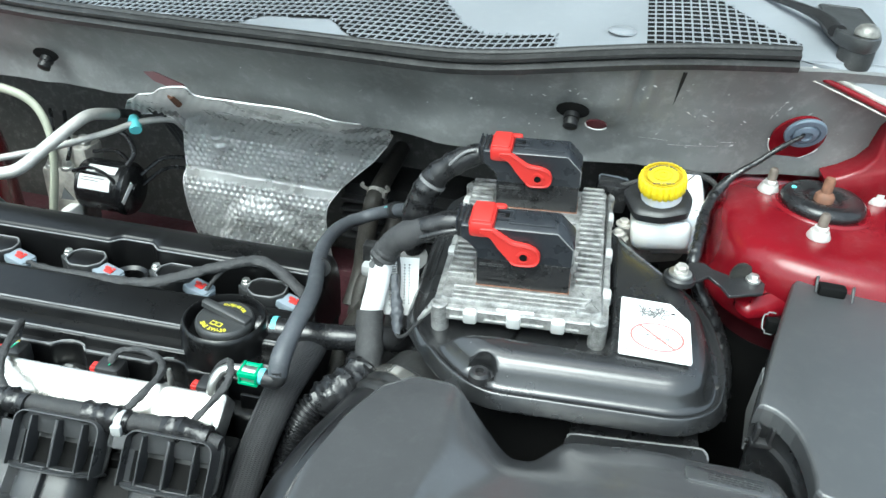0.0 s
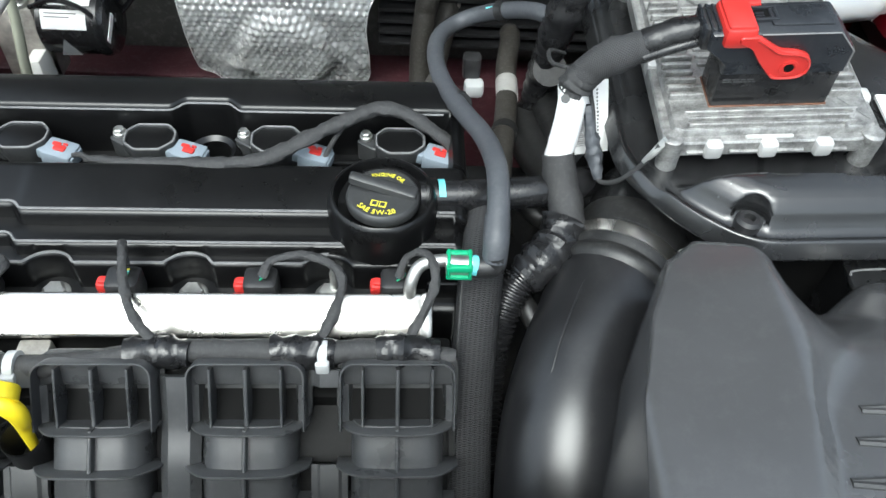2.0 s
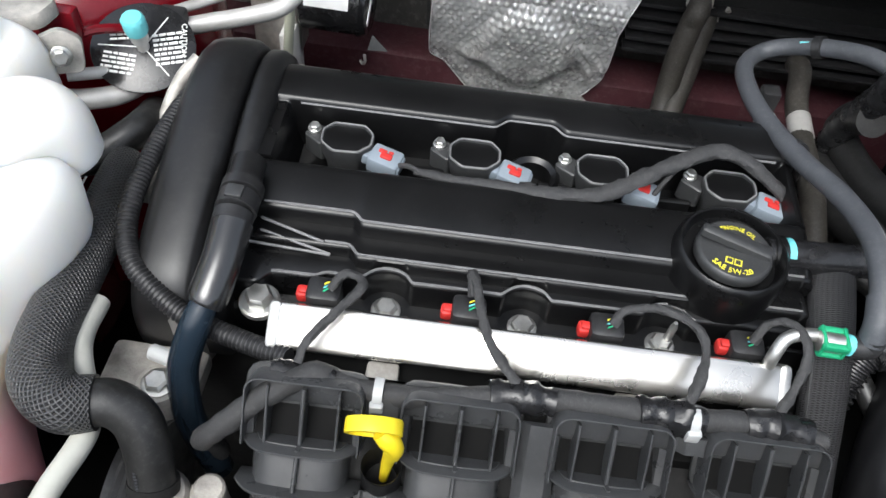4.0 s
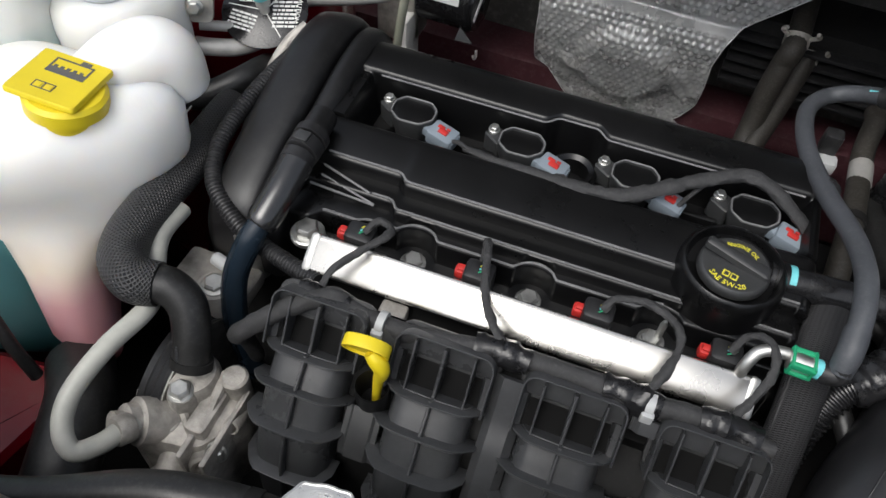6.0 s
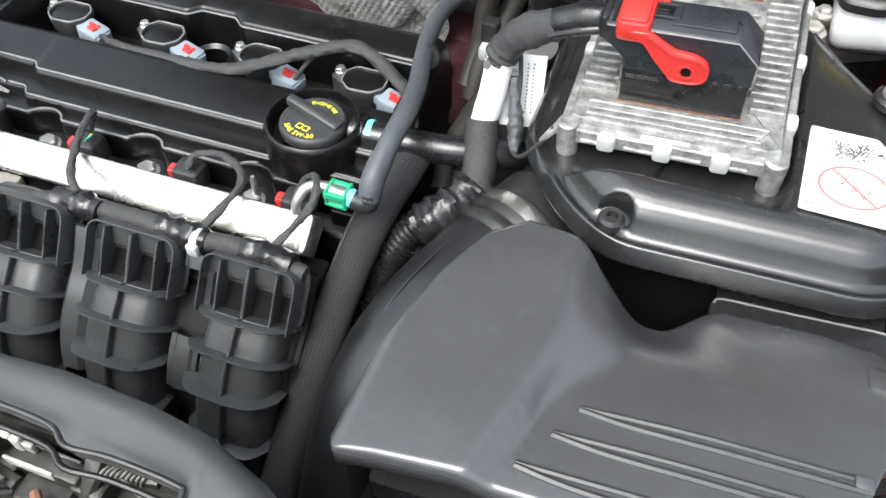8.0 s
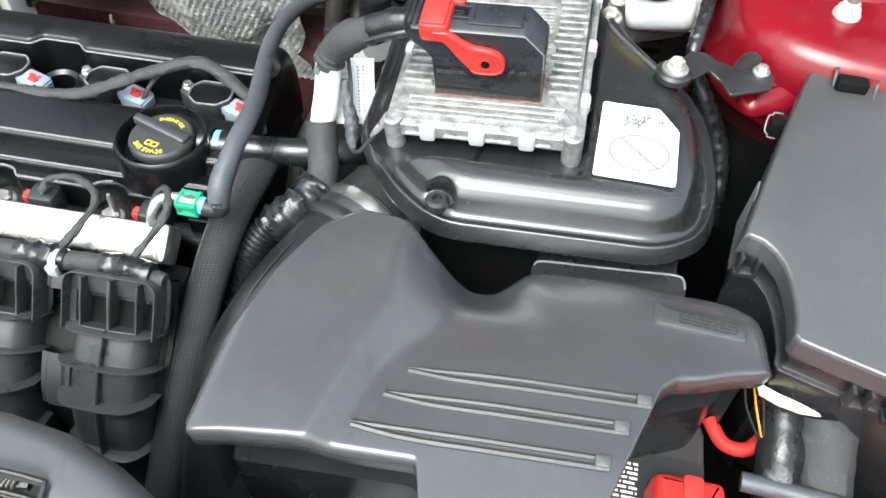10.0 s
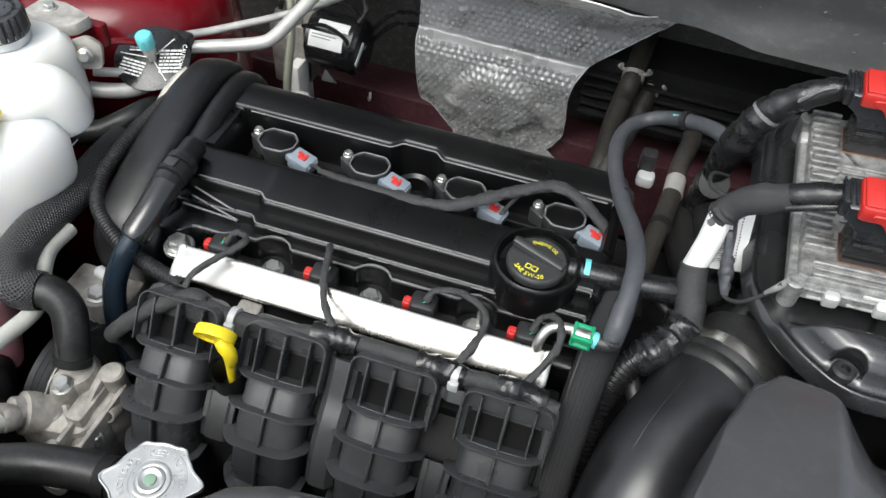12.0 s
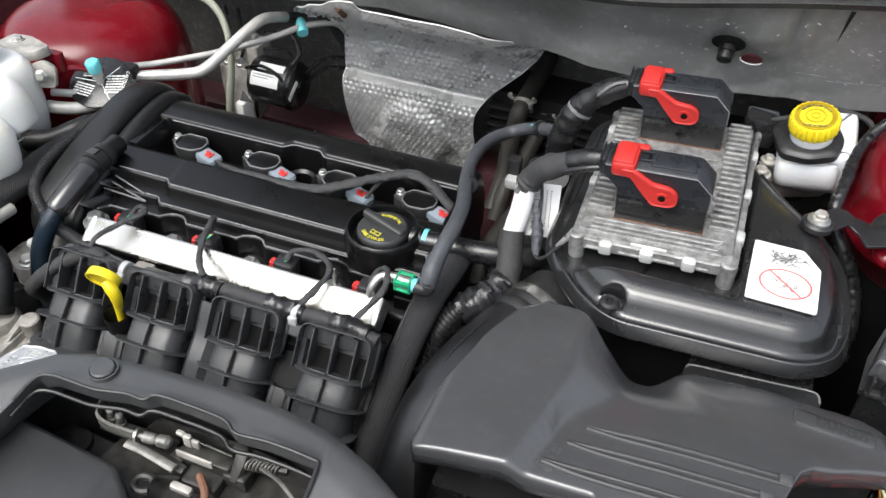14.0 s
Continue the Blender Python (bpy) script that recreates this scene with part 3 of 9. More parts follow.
def grille(name, poly, label, slant):
    """A field of holes: raised crossing bars over a near-black sheet that stands for their shade."""
    root = thing(name, cowl_at(*poly[0]), label, "grille")
    xs, ys = [p[0] for p in poly], [p[1] for p in poly]
    # sheet lies on the uncut cowl and paints the holes dark
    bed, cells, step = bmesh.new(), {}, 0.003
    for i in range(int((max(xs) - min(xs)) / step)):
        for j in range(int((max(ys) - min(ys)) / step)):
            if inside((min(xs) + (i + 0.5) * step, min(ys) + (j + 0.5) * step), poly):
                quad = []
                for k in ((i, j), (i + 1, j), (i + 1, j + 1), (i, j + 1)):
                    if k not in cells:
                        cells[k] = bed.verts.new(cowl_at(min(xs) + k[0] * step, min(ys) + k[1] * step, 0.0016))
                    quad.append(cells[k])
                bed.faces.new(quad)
    part("grille_bed", bed, M_VOID, root, "near-black sheet for the shade behind the bars")
    verts, faces = [], []

    def bar(a, b, w, h):
        count = max(1, int(math.dist(a, b) / 0.02))
        line = [cowl_at(lerp(a[0], b[0], i / count), lerp(a[1], b[1], i / count)) for i in range(count + 1)]
        d = (line[-1] - line[0]).normalized().cross(V(0, 0, 1)) * w
        at = len(verts)
        for p in line:
            verts.extend([p - d + V(0, 0, 0.0005), p - d * 0.6 + V(0, 0, h), p + d * 0.6 + V(0, 0, h), p + d + V(0, 0, 0.0005)])
        for k in range(at, at + 4 * count, 4):
            faces.extend([(k + j, k + j + 4, k + j + 5, k + j + 1) for j in range(3)])
        end = at + 4 * count
        faces.extend([(at, at + 1, at + 2, at + 3), (end, end + 3, end + 2, end + 1)])

    pitch = 0.0094
    y = min(ys)
    while y < max(ys):
        runs, x = [], min(xs)
        while x < max(xs) + 0.004:
            on = inside((x, y), poly)
            if on and (not runs or runs[-1][1] is not None):
                runs.append([x, None])
            if not on and runs and runs[-1][1] is None:
                runs[-1][1] = x
            x += 0.004
        for a, b in runs:
            bar((a, y), (b or max(xs), y), 0.0009, 0.0026)
        y += pitch * 1.15
    x = min(xs) - slant * (max(ys) - min(ys)) - 0.02
    while x < max(xs) + abs(slant) * (max(ys) - min(ys)) + 0.02:
        start, y = None, min(ys)
        while y < max(ys) + 0.004:
            on = inside((x + slant * (y - min(ys)), y), poly)
            if on and start is None:
                start = y
            if not on and start is not None:
                bar((x + slant * (start - min(ys)), start), (x + slant * (y - min(ys)), y), 0.0012, 0.0028)
                start = None
            y += 0.004
        x += pitch
    data = bpy.data.meshes.new("grille_bars")
    data.from_pydata([PLACE[root].inverted() @ v for v in verts], [], faces)
    data.materials.append(M_COWL)
    mesh = new("lattice", data)
    mesh.parent = root
    tagged(mesh, "grey plastic lattice bars", kind="stuff")


grille("cowl_grille", [(-0.42, 0.47), (-0.2, 0.420), (0.02, 0.392), (0.06, 0.410), (0.085, 0.432), (0.17, 0.428), (0.20, 0.392), (0.22, 0.372), (0.30, 0.372), (0.43, 0.380), (0.43, 0.412), (0.35, 0.418), (0.322, 0.440), (0.29, 0.50), (0.25, 0.60), (0.05, 0.62), (-0.2, 0.62), (-0.42, 0.62)], "grey honeycomb air grille in the cowl panel", 0.25)
grille("cowl_grille", [(0.523, 0.385), (0.60, 0.390), (0.678, 0.408), (0.64, 0.450), (0.60, 0.51), (0.585, 0.58), (0.523, 0.58)], "grey honeycomb air grille beside the wiper pivot", 0.0)

# wiper arm on its pivot
wiper = thing("wiper_arm", cowl_at(0.735, 0.43), "black wiper arm on its pivot at the cowl corner", "wiper")
part("arm", tube([(0.640, 0.548, 1.150, 0.0030), (0.662, 0.501, 1.152, 0.0035), (0.682, 0.472, 1.152, 0.0045), (0.699, 0.440, 1.150, 0.0060), (0.704, 0.410, 1.147, 0.0065)], sides=12, flat=1.5), M_PLASTIC, wiper)
ROOT = rounded([(0.706, 0.520), (0.699, 0.440), (0.702, 0.398), (0.712, 0.376), (0.726, 0.370), (0.740, 0.384), (0.748, 0.420), (0.752, 0.470), (0.754, 0.520)], 0.008, 5)
part("arm_root", stack(ROOT, [(1.136, 0.003), (1.138, 0.001), (1.146, 0), (1.1495, 0.0006), (1.1505, 0.0022), (1.1490, 0.0040)]), M_COIL, wiper, "blue-black arm root")
part("pivot_cap", lathe([(0.0105, 0), (0.0120, 0.002), (0.0118, 0.006), (0.0085, 0.0105), (0.004, 0.0125), (0.0, 0.0128)], (0.7265, 0.3920, 1.1485), 28), M_LOCK, wiper, "pale grey pivot cap")
part("boot", lathe([(0.017, -0.02), (0.017, 0.010), (0.014, 0.016)], cowl_at(0.724, 0.396)), M_RUBBER, wiper)
bump = cowl_at(0.498, 0.420)
solo("hood_rest", lathe([(0.0155, 0), (0.0150, 0.002), (0.010, 0.0040), (0.0, 0.0045)], bump, 28), M_COWL, "round grey dome on the cowl panel", "dome")

# pins and openings in the closure panel
for x, z in ((0.460, 1.038), (-0.213, 0.985)):
    y = float(smooth_cowl(x)[2]) + 0.018
    pin = thing("retaining_pin", (x, y, z), "black plastic retaining pin in the grey closure panel", "fastener", "closure panel pins")
    # black oval stands for the shaded recess round the pin
    part("collar", lathe([(0.014, 0), (0.014, 0.0015), (0.010, 0.002)], m=frame_of((x, y + 0.004, z + 0.006), (1, 0, 0), (0, -0.34, 0.94)) @ Matrix.Diagonal((1.25, 0.7, 1, 1))), M_VOID, pin)
    part("stem", lathe([(0.0085, 0), (0.0085, 0.006), (0.0070, 0.0065), (0.0070, 0.010), (0.0080, 0.0105), (0.0078, 0.015), (0.005, 0.0165)], m=frame_of((x, y + 0.006, z), (1, 0, 0), (0, -0.62, 0.78))), M_DOME, pin)
patch_m = frame_of((0.4865, float(smooth_cowl(0.487)[2]) + 0.014, 1.035), (1, 0, 0), (0, -0.34, 0.94))
# flat patch of darkened red stands for shaded bodywork in the slot
solo("opening_in_panel", stack([(0.011 * math.cos(a / 10 * math.pi), 0.006 * math.sin(a / 10 * math.pi)) for a in range(20)], [(0, 0), (0.002, 0), (0.0022, 0.001)], patch_m), M_SHADED_RED, "bodywork in a torn slot, red darkened for its shade", "opening")
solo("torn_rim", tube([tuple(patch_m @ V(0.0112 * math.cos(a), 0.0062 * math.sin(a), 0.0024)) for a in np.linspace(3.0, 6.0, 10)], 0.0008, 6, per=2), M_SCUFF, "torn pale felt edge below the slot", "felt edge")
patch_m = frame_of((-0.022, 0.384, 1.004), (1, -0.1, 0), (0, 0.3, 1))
solo("opening_in_panel", stack(rounded([(-0.028, 0.001), (-0.012, -0.008), (0.026, -0.014), (0.028, -0.006), (-0.014, 0.003)], 0.003), [(0, 0), (0.004, 0)], patch_m), M_SHADED_RED, "red bodywork showing above the heat shield", "opening")

# painted body edge beyond the seal
edge = thing("body_flange", (0.70, 0.39, 1.08), "red painted body flange beside the cowl", "body flange")
FLANGE = [(0.684, 0.375, 1.1110), (0.702, 0.375, 1.1055), (0.722, 0.375, 1.0990), (0.763, 0.374, 1.0850), (0.82, 0.368, 1.066)]
part("painted_edge", tube([(*p, r) for p, r in zip(FLANGE, (0.0016, 0.0026, 0.0030, 0.0034, 0.004))], sides=10), M_RED, edge)
part("sealer", tube([(0.668, 0.368, 1.1085)] + [(x, y - 0.003, z - 0.0052) for x, y, z in FLANGE], 0.0009, 6, lumps=0.2), M_CAST, edge, "pale torn felt edge")
part("pale_strip", tube([(x, y + 0.004, z + 0.0050, r) for (x, y, z), r in zip(FLANGE, (0.0020, 0.0030, 0.0034, 0.0038, 0.005))], sides=10), M_CAST, edge, "cream seam sealer")
rows = []
for (x, y, z) in [(0.668, 0.376, 1.116)] + FLANGE:
    top = cowl_at(x, float(smooth_cowl(x)[2]) + 0.017, -0.001)
    skin = [top, V(x, lerp(top.y, y, 0.5), lerp(top.z, z + 0.008, 0.35)), V(x, y + 0.004, z + 0.008)]
    rows.append(skin + [p + V(0, 0.006, -0.004) for p in reversed(skin)])
part("cowl_end", loft(rows), M_COWL, edge, "grey plastic cowl end")

# beam behind the engine
beam = loft([[V(x, 0.660, 0.46), V(x, 0.600, 0.46), V(x, 0.586, 0.50), V(x, 0.584, 0.622), V(x, 0.587, 0.632), V(x, 0.594, 0.636), V(x, 0.660, 0.628)] for x in np.linspace(-0.60, 0.95, 12)])
solo("crossmember", beam, M_MAROON, "dusty dark red crossmember behind the engine", "crossmember", kind="structure")
solo("wire_clip", tube([(-0.193, 0.582, 0.618), (-0.188, 0.572, 0.622), (-0.184, 0.566, 0.632), (-0.186, 0.572, 0.638)], 0.0022, 6), M_NATURAL, "small pale clip on the crossmember edge", "clip")
# near-black filler mass: shade in the gaps is put into its colour
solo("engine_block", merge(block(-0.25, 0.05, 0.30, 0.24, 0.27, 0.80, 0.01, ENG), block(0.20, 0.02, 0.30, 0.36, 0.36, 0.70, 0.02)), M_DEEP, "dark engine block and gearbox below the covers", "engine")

# ---- engine: valve cover ----
BOLTX = (-0.069, 0.031, 0.132)


def cover_profile(x):
    s = step01(-0.101, -0.092, x)
    b = sum(0.0098 * max(0.0, 1 - ((x - q) / 0.017) ** 2) ** 0.7 for q in BOLTX)
    b -= 0.004 * step01(-0.112, -0.122, x) + 0.010 * step01(-0.150, -0.162, x)
    tilt = 0.045 * (x - 0.03)
    g = 0.010 * step01(0.030, 0.016, abs(x - 0.024))
    yl, yu = 0.0875 - 0.0085 * s, 0.1085 - 0.0075 * s
    well = 0.832
    end = max(step01(-0.160, -0.170, x), step01(0.218, 0.226, x))
    well = lerp(well, 0.876, end)
    r = max(0.0, (x - 0.226) / 0.012)
    drop = 0.018 * (1 - math.sqrt(max(0, 1 - r * r))) + 0.05 * max(0, r - 0.98)
    pts = [(0.046, 0.785), (0.046, 0.816), (0.049, 0.821), (0.054, 0.822), (0.0662 + b, 0.8225), (0.0672 + b, 0.8440), (0.0680 + b, 0.8468), (0.0698 + b, 0.8478),
           (max(0.0716 + b, yl - 0.0026), 0.8470), (max(0.0722 + b, yl - 0.0018), 0.8540), (yl - 0.0010, 0.8560), (yl + 0.0002, 0.8571), (yl + 0.0020, 0.8574), (yu - 0.0030, 0.8558), (yu - 0.0022, 0.8648), (yu - 0.0013, 0.8668), (yu + 0.0002, 0.8681), (yu + 0.0022, 0.8686),
           (0.140, 0.8755), (0.1445, 0.8752), (0.1470, 0.8735), (0.1478, 0.870), (0.149, well), (0.208 + g, well), (0.2092 + g, max(well, 0.866)), (0.2098 + g, 0.8765), (0.2110 + g, 0.8792), (0.2132 + g, 0.8803),
           (0.238, 0.882), (0.250, 0.879), (0.260, 0.872), (0.267, 0.858), (0.270, 0.83), (0.270, 0.785)]
    return [(y, max(0.785, z - drop)) for y, z in pts]


cover = thing("valve_cover", ENG @ V(0.03, 0.15, 0.79), "satin black cast valve cover with ribbed steps", "engine cover")
xs = np.concatenate([np.arange(-0.192, 0.226, 0.002), np.linspace(0.226, 0.2385, 7)])
part("cover_shell", eng(loft([[V(x, y, z) for y, z in cover_profile(x)] for x in xs])), M_COVER, cover, sharp=60)
# pale beads on the step arrises paint in the sky's highlight
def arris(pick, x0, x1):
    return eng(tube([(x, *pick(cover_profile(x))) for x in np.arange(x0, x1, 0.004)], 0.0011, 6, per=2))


part("edge_highlight", arris(lambda c: (c[7][0] - 0.0004, c[7][1] - 0.0002), -0.152, 0.135), M_EDGE, cover)
part("edge_highlight", arris(lambda c: (c[12][0], c[12][1] - 0.0003), -0.118, 0.228), M_EDGE, cover)
part("edge_highlight", arris(lambda c: (c[17][0], c[17][1] - 0.0003), -0.166, 0.228), M_EDGE, cover)
part("edge_highlight", arris(lambda c: (c[-9][0], c[-9][1] - 0.0006), -0.160, 0.224), M_EDGE, cover)
# three thin webs in the left of the front step, pale for the same highlight
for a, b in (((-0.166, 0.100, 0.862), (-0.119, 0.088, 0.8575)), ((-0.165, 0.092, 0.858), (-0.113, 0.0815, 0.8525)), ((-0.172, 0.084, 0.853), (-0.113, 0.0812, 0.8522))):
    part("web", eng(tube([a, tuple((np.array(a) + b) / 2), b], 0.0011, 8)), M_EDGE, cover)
# ring-shaped boss and bars in the coil well
part("well_boss", eng(lathe([(0.022, 0.83), (0.022, 0.852), (0.019, 0.855), (0.015, 0.852), (0.015, 0.835)], (0.030, 0.185, 0))), M_COVER, cover)
for x in (-0.07, 0.07, 0.13):
    part("well_bar", eng(block(x - 0.035, 0.181, 0.83, x + 0.03, 0.187, 0.846, 0.002)), M_COVER, cover)
for x in (-0.02, 0.03, 0.08, 0.13):
    part("right_rib", eng(block(0.205, 0.058 + (x + 0.02) * 0.25, 0.80, 0.246, 0.062 + (x + 0.02) * 0.25, 0.838 + (x + 0.02) * 0.06, 0.0015)), M_COVER, cover)

# timing end cover: a domed arch at the left end
arch = thing("timing_end_cover", ENG @ V(-0.225, 0.15, 0.78), "black domed plastic timing end cover", "engine cover")


def arch_line(lift=0.0, grow=0.0):
    pts = [(0.030 - grow, 0.78), (0.030 - grow, 0.815), (0.036 - grow, 0.836), (0.052, 0.852), (0.085, 0.866), (0.13, 0.880), (0.18, 0.892), (0.22, 0.896), (0.25, 0.893), (0.275 + grow, 0.878), (0.288 + grow, 0.85), (0.29 + grow, 0.78)]
    line = spline([(y, z + (lift if z > 0.79 else 0), 0) for y, z in pts], 4)
    return [(p[0], p[1]) for p in line]


rows = []
for x, d in ((-0.252, 0.030), (-0.2515, 0.018), (-0.248, 0.008), (-0.242, 0.002), (-0.235, 0.0), (-0.220, -0.002), (-0.208, -0.001), (-0.203, 0.002), (-0.201, 0.008), (-0.201, 0.02)):
    mid = V(0, 0.16, 0.78)
    rows.append([V(x, lerp(y, 0.16, d * 3), max(0.78, z - d)) for y, z in arch_line()])
part("arch_shell", eng(loft(rows)), M_DOME, arch, sharp=60)
rows = []
for x, d in ((-0.199, 0.022), (-0.199, 0.003), (-0.196, 0.0), (-0.186, 0.0), (-0.180, 0.004), (-0.178, 0.014)):
    rows.append([V(x, lerp(y, 0.16, d * 2), max(0.78, z - 0.006 - d)) for y, z in arch_line()])
part("inner_rim", eng(loft(rows)), M_DOME, arch, sharp=60)

# oil filler neck and cap
filler = thing("oil_filler", ENG @ V(0.170, 0.108, 0.80), "black oil filler neck with a twist cap", "oil filler")
neck = []
for k in range(40):
    a = 2 * math.pi * k / 40
    neck.append((0.1715 + 0.0405 * math.cos(a), max(0.0700, 0.110 + 0.0405 * math.sin(a))))
part("neck", eng(stack(neck, [(0.80, -0.002), (0.872, -0.001), (0.878, 0), (0.8815, 0.0012), (0.8828, 0.0028), (0.8825, 0.0042), (0.879, 0.0055), (0.870, 0.007)])), M_COVER, filler)
cap_m = ENG @ pose(0.172, 0.109, 0.8745, 0, 0, -14)
oil_cap = part("cap", lathe([(0.0275, 0), (0.0278, 0.004), (0.0268, 0.0072), (0.0252, 0.0085), (0.0, 0.0085)], m=cap_m, sides=40), M_COIL, filler, "black twist cap with yellow lettering")
grip = stack(rounded([(-0.0268, -0.001), (0.0255, -0.003), (0.0255, 0.010), (-0.0268, 0.008)], 0.003), [(0.006, 0), (0.011, 0.0006), (0.0122, 0.0022)], cap_m, lambda x, y: 0.12 * (0.027 - x))
part("grip", grip, M_COIL, oil_cap)
part("lettering", words("SAE 5W-20", 0.0063, cap_m @ pose(0, 0, 0.0088), bend=-0.0212), M_YELLOWINK, oil_cap, "yellow lettering")
part("lettering", words("ENGINE OIL", 0.0050, cap_m @ pose(0, 0, 0.0088), bend=0.0190), M_YELLOWINK, oil_cap, "yellow lettering")
icon = merge(stack(rect(-0.0058, -0.0030, -0.0005, 0.0025), [(0, 0), (0.0003, 0)]), stack(rect(0.0005, -0.0030, 0.0058, 0.0025), [(0, 0), (0.0003, 0)]))
hole = merge(stack(rect(-0.0048, -0.0020, -0.0012, 0.0015), [(0.0001, 0), (0.0006, 0)]), stack(rect(0.0012, -0.0020, 0.0048, 0.0015), [(0.0001, 0), (0.0006, 0)]))
icon.transform(cap_m @ pose(0, -0.0122, 0.0087))
hole.transform(cap_m @ pose(0, -0.0122, 0.0087))
part("book_mark", icon, M_YELLOWINK, oil_cap, "yellow open-book mark")
part("book_page", hole, M_COIL, oil_cap)

# ignition coils
coil = thing("ignition_coil", (0, 0, 0), "black pencil ignition coil with a grey plug", "ignition coil", "ignition coils", m=Matrix.Identity(4))
octo = [(0.0225 * math.cos(radians(a)), 0.0195 * math.sin(radians(a))) for a in (20, 55, 125, 160, 205, 245, 300, 340)]
out = rounded(octo, 0.003, 2)
part("coil_body", stack(out, [(-0.030, 0.006), (-0.016, 0.004), (-0.006, 0.0012), (0.003, 0), (0.0058, 0.0002), (0.0066, 0.0012), (0.0060, 0.0024), (0.0015, 0.0032)]), M_COIL, coil)
# pale bead: the rim's highlight is put into its colour
part("rim", tube([(x, y, 0.0062) for x, y in [*offset(out, 0.0014), offset(out, 0.0014)[0]]], 0.0008, 6, per=1), M_EDGE, coil)
part("potting", stack(offset(out, 0.0030), [(0.000, 0), (0.0044, 0), (0.0050, 0.003)]), M_COVER, coil, "glossy black resin top")
ear = stack(rounded([(-0.037, 0.008), (-0.020, -0.004), (-0.012, 0.012), (-0.026, 0.020)], 0.004), [(-0.02, 0), (-0.003, 0), (-0.002, 0.001)])
part("ear", ear, M_COIL, coil)
part("bolt", hexbolt((-0.0285, 0.0125, -0.002), 0.0044, 0.005, 1.25), M_ZINC, coil, "zinc bolt head")
plug_m = pose(0.0325, -0.012, -0.003, 0, 8, -14)
plug = part("plug", merge(block(-0.013, -0.010, -0.008, 0.012, 0.010, 0.006, 0.002, plug_m), block(-0.022, -0.006, -0.007, -0.010, 0.006, 0.003, 0.002, plug_m)), M_GREYPLASTIC, coil, "grey plastic plug")
part("tab", merge(block(-0.005, -0.004, 0.005, 0.0045, 0.002, 0.0075, 0.001, plug_m), block(-0.008, 0.001, 0.005, -0.001, 0.005, 0.0070, 0.001, plug_m), block(0.000, 0.003, 0.005, 0.004, 0.0055, 0.0070, 0.0006, plug_m)), M_REDPLASTIC, plug, "red locking tab")
part("clip", block(0.006, -0.008, -0.006, 0.0135, 0.008, 0.004, 0.001, plug_m), M_GREYPLASTIC, plug)
COILX = (-0.119, -0.018, 0.083, 0.184)
for i, x in enumerate(COILX):
    m = ENG @ pose(x, 0.186, 0.862, 0, 0, 0)
    if i == 0:
        coil.matrix_basis = m
    else:
        copy_thing(coil, m)

# loom along the coils
loom = thing("coil_loom", ENG @ V(0.03, 0.15, 0.865), "black taped wiring loom across the ignition coils", "wiring loom")
part("loom_trunk", eng(tube([(-0.062, 0.160, 0.866, 0.0022), (-0.048, 0.156, 0.869, 0.0034), (-0.030, 0.152, 0.870, 0.0036), (0.008, 0.149, 0.873, 0.0040), (0.042, 0.147, 0.875, 0.0042), (0.076, 0.149, 0.878, 0.0046), (0.103, 0.163, 0.882, 0.0050), (0.131, 0.181, 0.886, 0.0050), (0.164, 0.198, 0.890, 0.0050), (0.186, 0.197, 0.888, 0.0050), (0.212, 0.188, 0.876, 0.0046), (0.230, 0.180, 0.862, 0.0042), (0.236, 0.165, 0.845, 0.004)], lumps=0.10, per=9, flat=1.35, wrap=(0.012, 0.12))), M_TAPE, loom)
for a, b in (((-0.078, 0.170, 0.860), (-0.056, 0.157, 0.868)), ((0.018, 0.166, 0.860), (0.034, 0.149, 0.874)), ((0.121, 0.168, 0.858), (0.140, 0.186, 0.884)), ((0.222, 0.176, 0.860), (0.229, 0.180, 0.862))):
    part("branch", eng(tube([a, tuple((np.array(a) + b) / 2 + np.array((0, 0, 0.003))), b], 0.0022, 8, lumps=0.08)), M_TAPE, loom)

# ---- fuel rail ----
rail = thing("fuel_rail", ENG @ V(0.034, 0.02, 0.82), "bright stainless box-section fuel rail", "fuel rail")
RAIL_TOP, RAIL_LOW = V(0, 0.030, 0.8625), V(0, 0.0045, 0.8455)
slant = (RAIL_LOW - RAIL_TOP).normalized()
rail_m = ENG @ frame_of((0.034, (RAIL_TOP.y + RAIL_LOW.y) / 2, (RAIL_TOP.z + RAIL_LOW.z) / 2), (1, 0, 0), -slant)
part("rail_tube", block(-0.173, -0.0155, -0.026, 0.170, 0.0155, 0.0, 0.0035, rail_m), M_STEEL, rail)
for x in (-0.1745, 0.1675):
    part("end_cap", block(x - 0.0025, -0.0163, -0.027, x + 0.0065, 0.0163, 0.0008, 0.003, rail_m), M_ZINC, rail, "gold-tinted steel end cap")
for x in BOLTX:
    ear_m = ENG @ pose(x, 0.060, 0.820)
    part("bracket", merge(block(-0.012, -0.034, -0.004, 0.012, 0.010, -0.001, 0.001, ear_m)), M_ZINC, rail)
    part("bolt", hexbolt((0, 0, 0), 0.0085, 0.008, 1.3, m=ear_m), M_ZINC, rail, "zinc hex bolt")
part("stud", eng(lathe([(0.003, 0.826), (0.0028, 0.845), (0.0016, 0.850)], (0.136, 0.062, 0))), M_ZINC, rail)
for x in (-0.063, 0.105):
    part("foot", eng(block(x - 0.011, -0.008, 0.815, x + 0.011, 0.01, 0.836, 0.002)), M_PUMP, rail)
part("end_bolt", eng(hexbolt((-0.156, 0.044, 0.835), 0.010, 0.012)), M_ZINC, rail, "zinc hex bolt")
